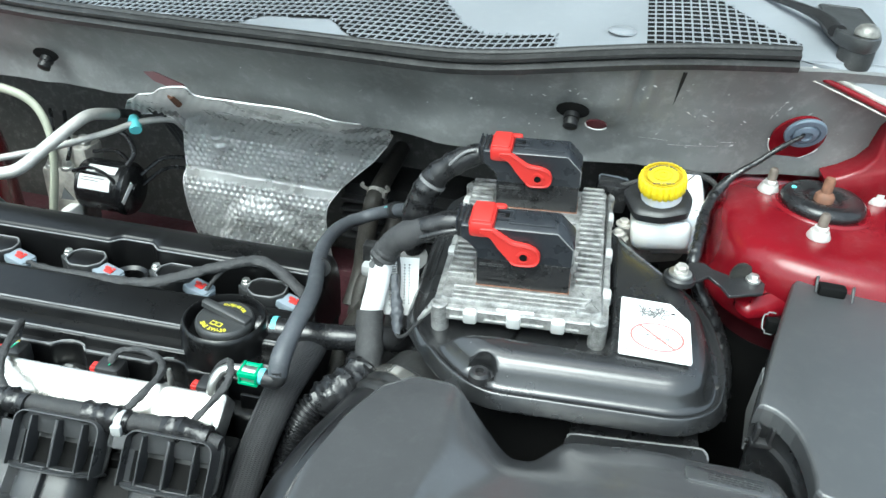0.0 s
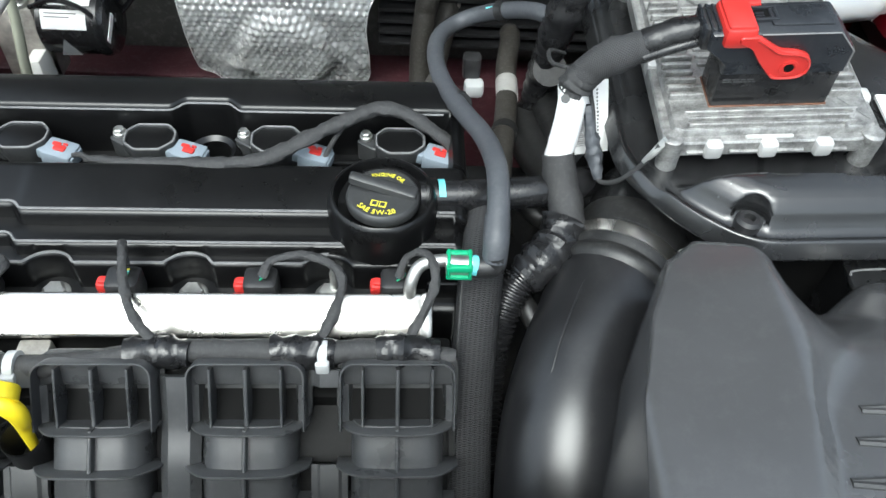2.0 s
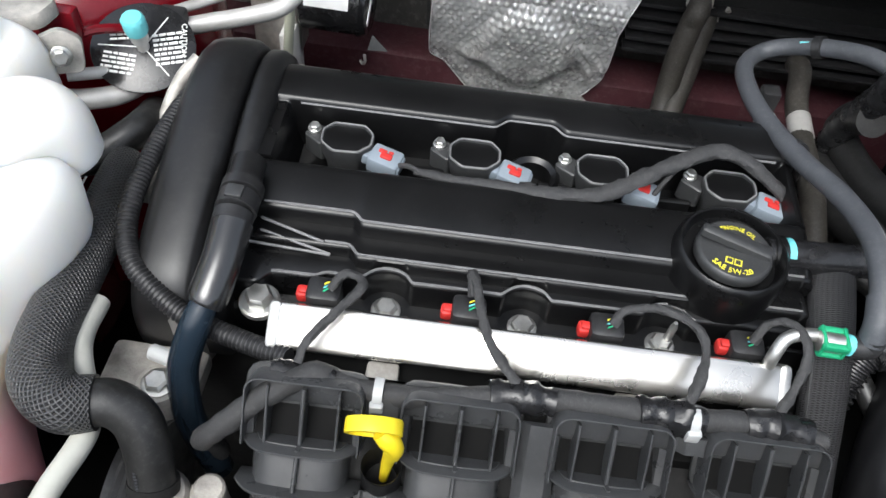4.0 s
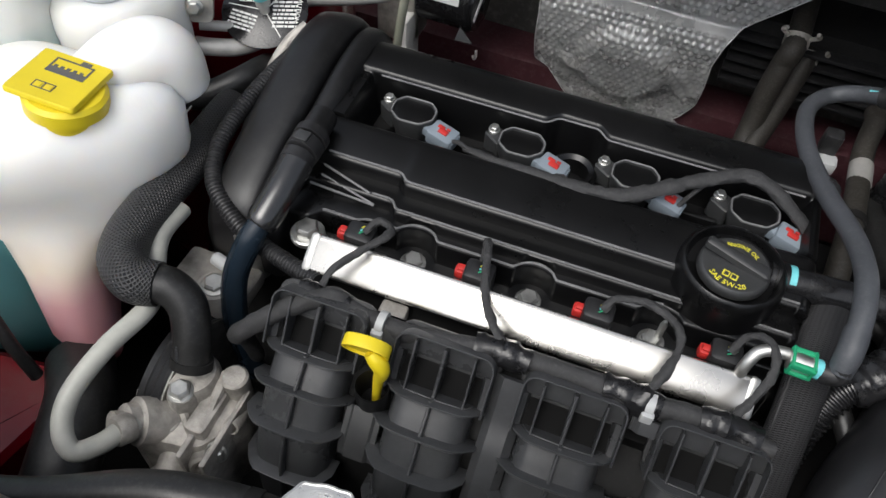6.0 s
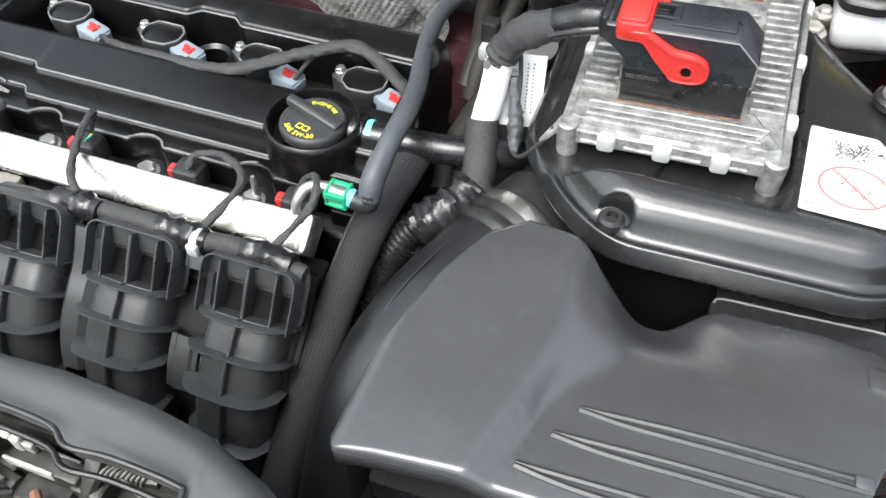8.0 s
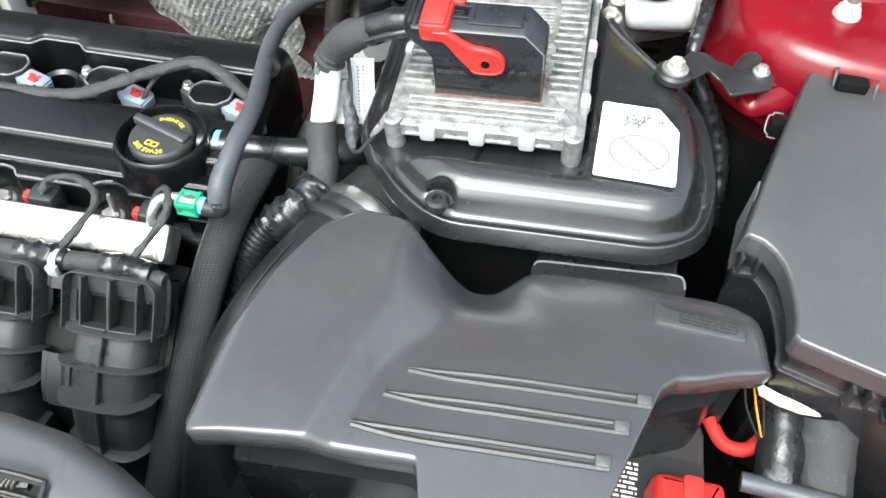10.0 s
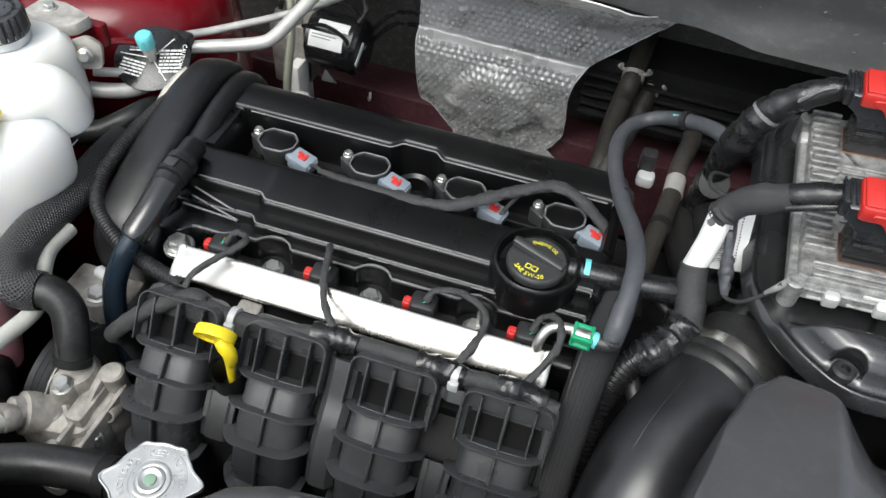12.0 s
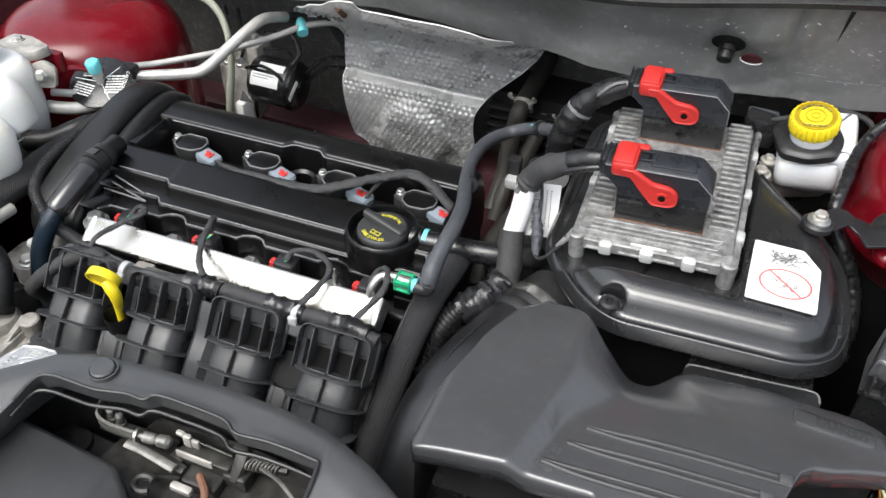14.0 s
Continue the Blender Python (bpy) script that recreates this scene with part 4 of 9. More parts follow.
part("feed_pipe", eng(tube([(0.1925, 0.030, 0.852), (0.1925, 0.033, 0.868), (0.1985, 0.041, 0.879), (0.212, 0.044, 0.882), (0.235, 0.044, 0.882)], 0.0045, 12)), M_ZINC, rail, "plated steel feed pipe")

# injectors with their plugs
inj = thing("fuel_injector", (0, 0, 0), "black fuel injector plug with a red clip", "injector", "fuel injectors", m=Matrix.Identity(4))
part("injector_plug", block(-0.004, -0.010, -0.016, 0.020, 0.010, 0.006, 0.003), M_PLASTIC, inj)
part("red_clip", merge(block(-0.0115, -0.0055, -0.008, -0.003, 0.0045, 0.001, 0.002, pose(0, 0, 0, 0, 0, 0)), block(-0.0095, -0.0035, -0.001, -0.001, 0.0025, 0.003, 0.001)), M_REDPLASTIC, inj, "red locking clip")
part("injector_body", lathe([(0.008, -0.045), (0.009, -0.02), (0.007, -0.005)], (0.006, 0.0, 0)), M_DEEP, inj)
for q, c in ((0.003, M_YELLOWINK), (0.0, M_TEAL), (-0.003, M_GREEN)):
    part("wire", tube([(0.006, q, 0.003), (0.010, q, 0.008), (0.014, q * 0.6, 0.011)], 0.0007, 6, 4), c, inj)
INJX = (-0.119, -0.018, 0.078, 0.175)
for i, x in enumerate(INJX):
    m = ENG @ pose(x, 0.050, 0.850, 0, 0, 0)
    if i == 0:
        inj.matrix_basis = m
    else:
        copy_thing(inj, m)

# injector loom along the rail with its branches
loom = thing("injector_loom", ENG @ V(0.04, -0.01, 0.83), "black taped injector loom along the fuel rail", "wiring loom")
trunk = [(-0.176, -0.026, 0.745, 0.0071), (-0.176, -0.034, 0.785, 0.0073), (-0.172, -0.046, 0.814, 0.0082), (-0.154, -0.04, 0.838, 0.0086), (-0.14, -0.032, 0.852, 0.0082), (-0.122, -0.022, 0.861, 0.0082), (-0.103, -0.011, 0.86, 0.0097), (-0.085, -0.013, 0.856, 0.0084), (-0.055, -0.018, 0.858, 0.0079), (-0.02, -0.016, 0.86, 0.0079), (0.03, -0.01, 0.862, 0.0084), (0.08, -0.012, 0.861, 0.0079), (0.13, -0.017, 0.86, 0.0084), (0.175, -0.014, 0.859, 0.0079), (0.222, -0.018, 0.855, 0.007)]
trunk = [(x, y - 0.004 * step01(0.13, 0.02, x), z - 0.008 * step01(0.14, 0.0, x) * step01(-0.18, -0.14, x), r * 0.94) for x, y, z, r in trunk]
part("loom_trunk", eng(tube(trunk, lumps=0.07, per=7, sides=14, wrap=(0.017, 0.05))), M_TAPE, loom)
BRANCHES = [
    [(-0.106, 0.052, 0.860), (-0.097, 0.060, 0.872), (-0.086, 0.056, 0.877), (-0.084, 0.044, 0.878), (-0.098, 0.022, 0.872), (-0.112, 0.002, 0.864), (-0.116, -0.010, 0.856)],
    [(-0.008, 0.060, 0.862), (-0.011, 0.074, 0.872), (-0.008, 0.066, 0.878), (-0.003, 0.040, 0.876), (0.004, 0.018, 0.869), (0.014, 0.002, 0.868), (0.026, -0.010, 0.862)],
    [(0.088, 0.052, 0.860), (0.096, 0.060, 0.872), (0.118, 0.061, 0.880), (0.138, 0.050, 0.882), (0.146, 0.032, 0.878), (0.142, 0.010, 0.872), (0.132, -0.012, 0.861)],
    [(0.184, 0.052, 0.860), (0.190, 0.060, 0.878), (0.199, 0.058, 0.894), (0.207, 0.044, 0.900), (0.209, 0.026, 0.890), (0.200, 0.006, 0.872), (0.188, -0.012, 0.858)],
]
for pts in BRANCHES:
    pts = [(x, y - 0.006 * step01(0.03, 0.06, y), z if z < 0.866 else 0.866 + (z - 0.866) * 0.55) for x, y, z in pts]
    part("branch", eng(tube(pts, 0.0027, 9, lumps=0.14, flat=1.3, wrap=(0.008, 0.14))), M_TAPE, loom)
for x, y, z in ((-0.112, -0.016, 0.848), (0.028, -0.0145, 0.8555), (0.122, -0.0162, 0.859), (0.19, -0.015, 0.858)):
    part("tape_wrap", eng(tube([(x - 0.020, y, z, 0.0098), (x - 0.008, y + 0.001, z, 0.0104), (x + 0.010, y, z, 0.0104), (x + 0.022, y - 0.001, z, 0.0090)], lumps=0.15, seed=x * 50, per=6, sides=16, wrap=(0.012, 0.12))), M_GLOSSTAPE, loom, "shiny black tape wrap")
for x, y, z in ((-0.062, -0.0215, 0.8505), (0.136, -0.0172, 0.8595)):
    part("tie_clip", eng(merge(tube([(x - 0.0030, y, z), (x + 0.0030, y, z)], 0.0102, 14), block(x - 0.0045, y - 0.0125, z - 0.006, x + 0.0045, y - 0.0075, z + 0.004, 0.001))), M_TIE, loom, "grey-white plastic tie clip")

# ---- intake manifold ----
manifold = thing("intake_manifold", ENG @ V(0.04, -0.08, 0.60), "black ribbed plastic intake manifold with four runners", "intake manifold")
LINE = [(-0.026, 0.866), (-0.041, 0.848), (-0.055, 0.829), (-0.075, 0.812), (-0.094, 0.790), (-0.108, 0.760), (-0.116, 0.72), (-0.118, 0.66), (-0.11, 0.60)]
fine = [(p[0], p[1]) for p in spline([(y, z, 0) for y, z in LINE], 4)]


def runner_at(s):
    """Place and outward normal on the runners' outer line; s counts its control points."""
    i = s * 4
    k = min(int(i), len(fine) - 2)
    a, b = np.array(fine[k]), np.array(fine[k + 1])
    p, d = a + (b - a) * (i - k), (b - a) / np.linalg.norm(b - a)
    return p, np.array((d[1], -d[0]))


def curved_slab(x0, x1, s0, s1, out, deep, taper=0.0, count=14):
    """A slab that follows the runners' line, between two depths along the normal."""
    rings = []
    for i in range(count + 1):
        s = lerp(s0, s1, i / count)
        p, nrm = runner_at(s)
        a, b = p + nrm * out, p - nrm * deep
        w = taper * (i / count)
        r = min(0.006, 0.3 * (x1 - x0))
        rings.append([V(x0 + w + r, a[0], a[1]), V(x1 - w - r, a[0], a[1]), V(x1 - w, a[0] - nrm[0] * r, a[1] - nrm[1] * r), V(x1 - w, b[0], b[1]), V(x0 + w, b[0], b[1]), V(x0 + w, a[0] - nrm[0] * r, a[1] - nrm[1] * r)])
    return loft(rings)


def barrel_slab(xc, half, s0, s1, count=22):
    """A runner's body: bowed across, its flanks drawn back."""
    rings = []
    for i in range(count + 1):
        p, nrm = runner_at(lerp(s0, s1, i / count))
        ring = []
        for k in range(13):
            t = -1 + 2 * k / 12
            o = 0.0030 - 0.0035 * t * t - 0.012 * max(0, (abs(t) - 0.72) / 0.28) ** 2.2
            ring.append(V(xc + t * half, p[0] + nrm[0] * o, p[1] + nrm[1] * o))
        b = p - nrm * 0.03
        rings.append(ring + [V(xc + half, b[0], b[1]), V(xc - half, b[0], b[1])])
    return loft(rings)


def flange(xc, s, w, out, deep, thick, sag):
    """A rounded shelf across a runner, bowed outwards in the middle."""
    p, nrm = runner_at(s)
    along = np.array((nrm[1], -nrm[0]))
    outline = []
    for k in range(17):
        t = -1 + 2 * k / 16
        o = out + sag * (1 - t * t) - 0.017 * (max(0, abs(t) - 0.52) / 0.48) ** 2
        outline.append((t * w, o))
    outline = outline + [(w, -deep), (-w, -deep)]
    bm = stack(outline[::-1], [(-thick, 0.0006), (-thick * 0.6, 0), (thick * 0.6, 0), (thick, 0.0006)])
    m = Matrix(((1, 0, 0, xc), (0, nrm[0], along[0], p[0]), (0, nrm[1], along[1], p[1]), (0, 0, 0, 1)))
    bm.transform(m)
    return bm


for xc in (-0.107, -0.0085, 0.0875, 0.1845):
    top = part("runner", eng(barrel_slab(xc, 0.0305, 1.9, 7.5)), M_RUNNER, manifold, sharp=50)
    # open head frame: a light panel above, a deep pocket and a sloped sill below it
    p, nrm = runner_at(0.9)
    hm = ENG @ frame_of((xc, p[0], p[1]), (1, 0, 0), (0, nrm[1], -nrm[0]))
    arch = [(0.0375, -0.027)] + [(0.0275 + 0.010 * math.cos(k * math.pi / 12), 0.009 + 0.010 * math.sin(k * math.pi / 12)) for k in range(7)]
    arch += [(-x, y) for x, y in arch[::-1]]
    inner = [(0.0360, -0.027)] + [(0.0275 + 0.0085 * math.cos(k * math.pi / 12), 0.0090 + 0.0085 * math.sin(k * math.pi / 12)) for k in range(7)]
    inner += [(-x, y) for x, y in inner[::-1]]
    part("head_rim", stack(arch + inner[::-1], [(-0.020, 0), (0.0016, 0), (0.0024, 0.0003)], hm), M_RUNNER, top, sharp=28)
    part("back_flange", stack(offset(rounded([(-0.0375, -0.026), (0.0375, -0.026), (0.0375, 0.019), (-0.0375, 0.019)], 0.010), -0.003), [(-0.020, 0.0006), (-0.0195, 0), (-0.0175, 0), (-0.017, 0.0006)], hm), M_COIL, top)
    rows = []
    for v, low, high in ((0.0172, -0.0055, -0.019), (0.012, -0.0068, -0.019), (0.002, -0.0098, -0.019), (0.0005, -0.0110, -0.019), (0.0, -0.0165, -0.019)):
        w = 0.0362 - 0.0085 * max(0, (v - 0.009) / 0.0085) ** 2
        rows.append([hm @ V(-w, v, low), hm @ V(w, v, low), hm @ V(w, v, high - 0.002), hm @ V(-w, v, high - 0.002)])
    part("head_panel", loft(rows), M_RUNNER, top)
    for d in (-1, 1):
        part("side_panel", loft([[hm @ V(d * 0.0362, v, -0.008), hm @ V(d * 0.0320, v, -0.0100), hm @ V(d * 0.0300, v, -0.0170), hm @ V(d * 0.0362, v, -0.0170)] for v in (-0.0275, 0.0005)]), M_RUNNER, top)
    # sill in near-black: the pocket's shade is put into its colour
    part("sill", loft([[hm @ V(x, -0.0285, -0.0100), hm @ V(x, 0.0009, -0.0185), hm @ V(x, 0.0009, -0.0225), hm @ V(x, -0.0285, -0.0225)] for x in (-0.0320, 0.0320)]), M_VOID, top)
    for dx, w in ((-0.0225, 0.0008), (0.0, 0.0013), (0.0225, 0.0008)):
        part("rib", eng(curved_slab(xc + dx - w, xc + dx + w, 0.28, 1.95, 0.0022, 0.014)), M_RUNNER, top)
    part("spine", eng(curved_slab(xc - 0.0013, xc + 0.0013, 1.9, 6.8, 0.0095, 0.004)), M_RUNNER, top)
    for s, w, o, g in ((1.98, 0.0390, 0.010, 0.004), (3.0, 0.0400, 0.012, 0.004), (4.0, 0.0390, 0.012, 0.004), (5.4, 0.037, 0.010, 0.003)):
        part("flange", eng(flange(xc, s, w, o, 0.022, 0.0010, g)), M_RUNNER, top)
for x0, x1 in ((0.030, 0.056),):
    part("web_plate", eng(curved_slab(x0, x1, 0.6, 5.0, -0.006, 0.012)), M_RUNNER, manifold)
for x0, x1 in ((-0.070, -0.042), (0.128, 0.152)):
    part("web_plate", eng(curved_slab(x0, x1, 0.4, 0.9, -0.006, 0.010)), M_RUNNER, manifold)
    part("slot_edge", eng(curved_slab(x0, x1, 3.0, 4.6, -0.008, 0.010)), M_MATTE, manifold)
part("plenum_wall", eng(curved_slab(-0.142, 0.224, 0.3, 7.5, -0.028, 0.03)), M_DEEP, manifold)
# flange blackened to stand for the dark hole between the runners
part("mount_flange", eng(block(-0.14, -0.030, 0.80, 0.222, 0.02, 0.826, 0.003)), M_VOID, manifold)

# dipstick
dip = thing("oil_dipstick", ENG @ V(-0.05, -0.06, 0.80), "yellow plastic dipstick handle between the runners", "dipstick")
dm = ENG @ frame_of((-0.060, -0.053, 0.869), (1, 0.05, 0), (0, 0.30, -0.95))
ring = []
for k in range(32):
    a = 2 * math.pi * k / 32
    e, i = (0.0175 * math.cos(a), 0.0145 * math.sin(a)), (0.0153 * math.cos(a), 0.0123 * math.sin(a))
    ring.append([V(*i, -0.0045), V(*e, -0.0045), V(*e, 0.0035), V(e[0] * 0.96, e[1] * 0.96, 0.0048), V(*i, 0.0048)])
handle = loft([*ring, ring[0]], cap=False)
bmesh.ops.remove_doubles(handle, verts=handle.verts[:], dist=1e-6)
handle.transform(dm)
part("ring", handle, M_YELLOW, dip)
part("ring_web", stack([(0.0157 * math.cos(2 * math.pi * k / 24), 0.0127 * math.sin(2 * math.pi * k / 24)) for k in range(24)], [(-0.0025, 0), (0.0035, 0)], dm), M_YELLOW, dip)
part("stem", eng(tube([(-0.0560, -0.055, 0.867, 0.0055), (-0.0510, -0.057, 0.862, 0.0066), (-0.0470, -0.058, 0.855, 0.0062), (-0.0475, -0.0575, 0.845, 0.0056), (-0.0500, -0.0565, 0.834, 0.0044), (-0.0530, -0.0565, 0.80, 0.003)], sides=12)), M_YELLOW, dip)
guide = lathe([(0.0130, 0.70), (0.0130, 0.822), (0.0132, 0.8235), (0.0128, 0.8245), (0.0122, 0.8235), (0.0115, 0.76)], (-0.0545, -0.058, 0), 28)
part("guide_tube", eng(guide), M_DOME, dip)

# ---- air filter box ----
airbox = thing("air_filter_box", (0.49, 0.2, 0.62), "black plastic air filter box with a wide lid", "air box")
LID = rounded([(0.350, 0.128), (0.386, 0.079), (0.424, 0.0510), (0.586, 0.0570), (0.614, 0.0745), (0.623, 0.12), (0.616, 0.185), (0.596, 0.226), (0.557, 0.268), (0.526, 0.312), (0.518, 0.36), (0.365, 0.36), (0.345, 0.33)], 0.020, 5)


def lid_slope(x, y):
    return 0.060 * (y - 0.05) + 0.03 * (x - 0.49)


# tub in near-black, painting in the shadow under the lid's rim
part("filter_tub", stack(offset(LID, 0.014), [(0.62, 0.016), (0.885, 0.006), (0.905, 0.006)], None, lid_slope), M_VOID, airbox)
WELLS = ((0.4215, 0.0625, 0.0135), (0.6215, 0.108, 0.0115))


def fine_outline(outline, step=0.0022):
    out = []
    for (x0, y0), (x1, y1) in zip(outline, outline[1:] + outline[:1]):
        k = max(1, int(math.hypot(x1 - x0, y1 - y0) / step))
        out += [(lerp(x0, x1, i / k), lerp(y0, y1, i / k)) for i in range(k)]
    return out


def pocketed(levels):
    """The lid's rings, pressed back round the two screw pockets above the rim."""
    rings = []
    steps = [(z, d, 0.0) for z, d in levels] + [(levels[-1][0], levels[-1][1], k / 46) for k in range(1, 46)]
    for z, d, inward in steps:
        ring = []
        for x, y in offset(LID, d):
            x, y = lerp(x, 0.47, inward), lerp(y, 0.215, inward)
            if z > 0.9145 and not inward:
                for wx, wy, r in WELLS:
                    gap = math.hypot(x - wx, y - wy)
                    if gap < r:
                        away = (V(0.49, 0.2, 0) - V(wx, wy, 0)).normalized()
                        rel = V(x - wx, y - wy, 0)
                        side = rel - away * rel.dot(away)
                        hit = side + away * math.sqrt(max(0, r * r - side.length_squared))
                        x, y = wx + hit.x, wy + hit.y
            bed = 0.9125 + 0.117 * (y - 0.1125) + 0.073 * (x - 0.37)
            deep = step01(0.5265, 0.5205, x) * step01(0.0900, 0.1010, y) * step01(0.352, 0.372, x + 0.25 * (y - 0.09))
            top = z + lid_slope(x, y)
            ring.append(V(x, y, lerp(top, min(top, bed), deep)))
        rings.append(ring)
    return rings


LID = fine_outline(LID)
LID_LEVELS = [(0.9005, 0.006), (0.9000, -0.0066), (0.9004, -0.0074), (0.9014, -0.0078), (0.9024, -0.0076), (0.9128, -0.0034), (0.9138, -0.0028), (0.9142, -0.0018), (0.9138, -0.0006), (0.9120, 0.0016), (0.9114, 0.0036), (0.914, 0.0070), (0.919, 0.0098), (0.926, 0.0130), (0.9315, 0.018), (0.9348, 0.025), (0.9365, 0.034), (0.937, 0.045)]
fine_levels = [LID_LEVELS[0]]
for (z0, d0), (z1, d1) in zip(LID_LEVELS, LID_LEVELS[1:]):
    count = 3 if z1 > 0.9145 else 1
    fine_levels += [(lerp(z0, z1, (k + 1) / count), lerp(d0, d1, (k + 1) / count)) for k in range(count)]
lid = part("lid", loft(pocketed(fine_levels)), M_LID, airbox, sharp=60)
part("screw", lathe([(0.009, 0.911), (0.009, 0.917), (0.007, 0.9195), (0.004, 0.9195), (0.0035, 0.915)], (0.4220, 0.0645, 0), 20), M_PLASTIC, lid, "black recessed screw")
part("screw", lathe([(0.0045, 0.910), (0.0045, 0.918), (0.003, 0.919)], (0.6165, 0.104, 0), 16), M_DARKSTEEL, lid, "greasy recessed screw")
# mouth towards the inlet duct
mouth = part("inlet_mouth", stack(rounded([(0.503, 0.040), (0.604, 0.030), (0.606, 0.085), (0.503, 0.085)], 0.005), [(0.79, 0.004), (0.872, 0.002), (0.878, 0)], None, lambda x, y: 0.12 * (x - 0.505)), M_LID, airbox)
MOUTH = rounded([(0.500, 0.030), (0.602, 0.020), (0.610, 0.026), (0.611, 0.050), (0.605, 0.054), (0.506, 0.053), (0.499, 0.047)], 0.004, 4)
part("mouth_lip", stack(MOUTH, [(0.8795, 0.0008), (0.8805, 0), (0.8825, 0), (0.8835, 0.0008)], None, lambda x, y: 0.10 * (x - 0.505)), M_LID, mouth)
part("mouth_edge", tube([(x, y, 0.8835 + 0.10 * (x - 0.505)) for x, y in ((0.501, 0.047), (0.506, 0.0515), (0.540, 0.0520), (0.575, 0.0525), (0.603, 0.0530), (0.609, 0.049), (0.610, 0.041))], 0.0009, 6, per=4), M_EDGE, mouth, "thin pale edge")
arrow = merge(block(-0.0008, -0.006, 0, 0.0008, 0.006, 0.0005, 0.0002), block(-0.005, -0.0068, 0, 0.005, -0.0052, 0.0005, 0.0002))
arrow.transform(frame_of((0.556, 0.0135, 0.8805), (1, 0, 0), (0, -0.35, 0.9)))
part("chalk_mark", arrow, M_WHITE, airbox, "white chalk mark")

# warning label on the lid
label_m = frame_of((0.530, 0.0915, 0.9425), (1, -0.02, 0.03), (0, 1, 0.06))
tag = thing("warning_label", label_m.translation, "white warning label with faded line drawing", "label")
shape = [(0.0, 0.0), (0.059, 0.0), (0.059, 0.054), (0.043, 0.0755), (0.0, 0.0755)]
part("paper", stack(rounded(shape, 0.002, 2), [(0.0, 0), (0.0022, 0), (0.0025, 0.0003)], label_m), M_WHITE, tag)
pm = label_m @ pose(0, 0, 0.0026)
ring = loft([[pm @ V(0.031 + r * 1.06 * math.cos(a / 16 * math.pi), 0.026 + r * 0.86 * math.sin(a / 16 * math.pi), h) for a in range(32)] for r, h in ((0.0212, 0), (0.0212, 0.0003), (0.0194, 0.0003), (0.0194, 0))], cap=False)
part("red_ring", ring, M_REDINK, tag, "thin red ring")
part("red_slash", block(-0.019, -0.0009, 0, 0.019, 0.0009, 0.0003, 0.0001, pm @ pose(0.031, 0.026, 0, 0, 0, -42)), M_REDINK, tag, "red slash")
sketch = []
rng = random.Random(5)
for i in range(60):
    a, l = rng.uniform(0, 180), rng.uniform(0.003, 0.011)
    sketch.append(block(-l / 2, -0.00035, 0, l / 2, 0.00035, 0.0002, 0.0001, pm @ pose(0.029 + rng.uniform(-0.012, 0.012), 0.058 + rng.uniform(-0.008, 0.008), 0, 0, 0, a)))
part("drawing", merge(*sketch), M_GREYINK, tag, "grey line drawing")
sketch = []
for i in range(34):
    a, l = rng.uniform(0, 180), rng.uniform(0.003, 0.009)
    sketch.append(block(-l / 2, -0.0003, 0, l / 2, 0.0003, 0.00015, 0.0001, pm @ pose(0.031 + rng.uniform(-0.010, 0.010), 0.026 + rng.uniform(-0.008, 0.008), 0, 0, 0, a)))
part("drawing", merge(*sketch), M_GREYINK, tag, "grey line drawing")
part("arrow", merge(block(-0.004, -0.0005, 0, 0.004, 0.0005, 0.0002, 0.0001, pm @ pose(0.047, 0.059, 0, 0, 0, -40)), block(-0.002, -0.0008, 0, 0.002, 0.0008, 0.0002, 0.0001, pm @ pose(0.0445, 0.0605, 0, 0, 0, 30))), M_INK, tag)
part("corner_print", bars((0.003, 0.004), (0.007, 0.002), pm, 1, 3), M_GREYINK, tag)

# ---- engine computer on the lid ----
ECU_M = frame_of((0.370, 0.1125, 0.9245), (0.997, 0.012, 0.073), (-0.018, 0.992, 0.117))
ecu = thing("engine_computer", ECU_M.translation, "oxidised cast aluminium engine computer with cooling ribs", "control unit")
W, D = 0.152, 0.207
BED = rounded([(0.0, 0.010), (0.010, 0.0035), (0.142, 0.0035), (W, 0.010), (W, D), (0.0, D)], 0.004)
case = part("case", merge(stack(BED, [(0.000, 0.002), (0.0015, 0.0), (0.0125, 0.0), (0.0140, 0.0012)], ECU_M), stack(offset(BED, 0.006), [(0.010, 0), (0.0175, 0), (0.0195, 0.0015)], ECU_M)), M_ECU, ecu)
rng = random.Random(21)
for i in range(21):
    y = 0.040 + i * 0.0079
    if y < D - 0.008:
        for x0, x1 in ((0.008, 0.031), (0.120, 0.143)):
            a, b = rng.uniform(-0.0015, 0.0015), rng.uniform(-0.002, 0.002)
            part("rib", block(x0 + a, y, 0.016, x1 + b, y + 0.0040, 0.0245, 0.0014, ECU_M), M_ECU, case)
for y in (0.0125, 0.0185, 0.0245):
    part("rib", block(0.016, y, 0.014, W - 0.016 - (0.004 if y < 0.02 else 0), y + 0.0028, 0.0228, 0.0012, ECU_M), M_ECU, case)
for y in (0.074, 0.082, 0.090, 0.098, 0.106, 0.114, 0.122, 0.130, 0.138):
    if y > 0.068:
        part("rib", block(0.034, y, 0.014, 0.117, y + 0.0034, 0.0222, 0.001, ECU_M), M_ECU, case)
for k in range(4):
    part("front_rib", block(0.016 + 0.030 * k, 0.0012, 0.0040 + 0.0006 * (k % 2), 0.038 + 0.030 * k, 0.0060, 0.0062, 0.0006, ECU_M), M_ECU, case)
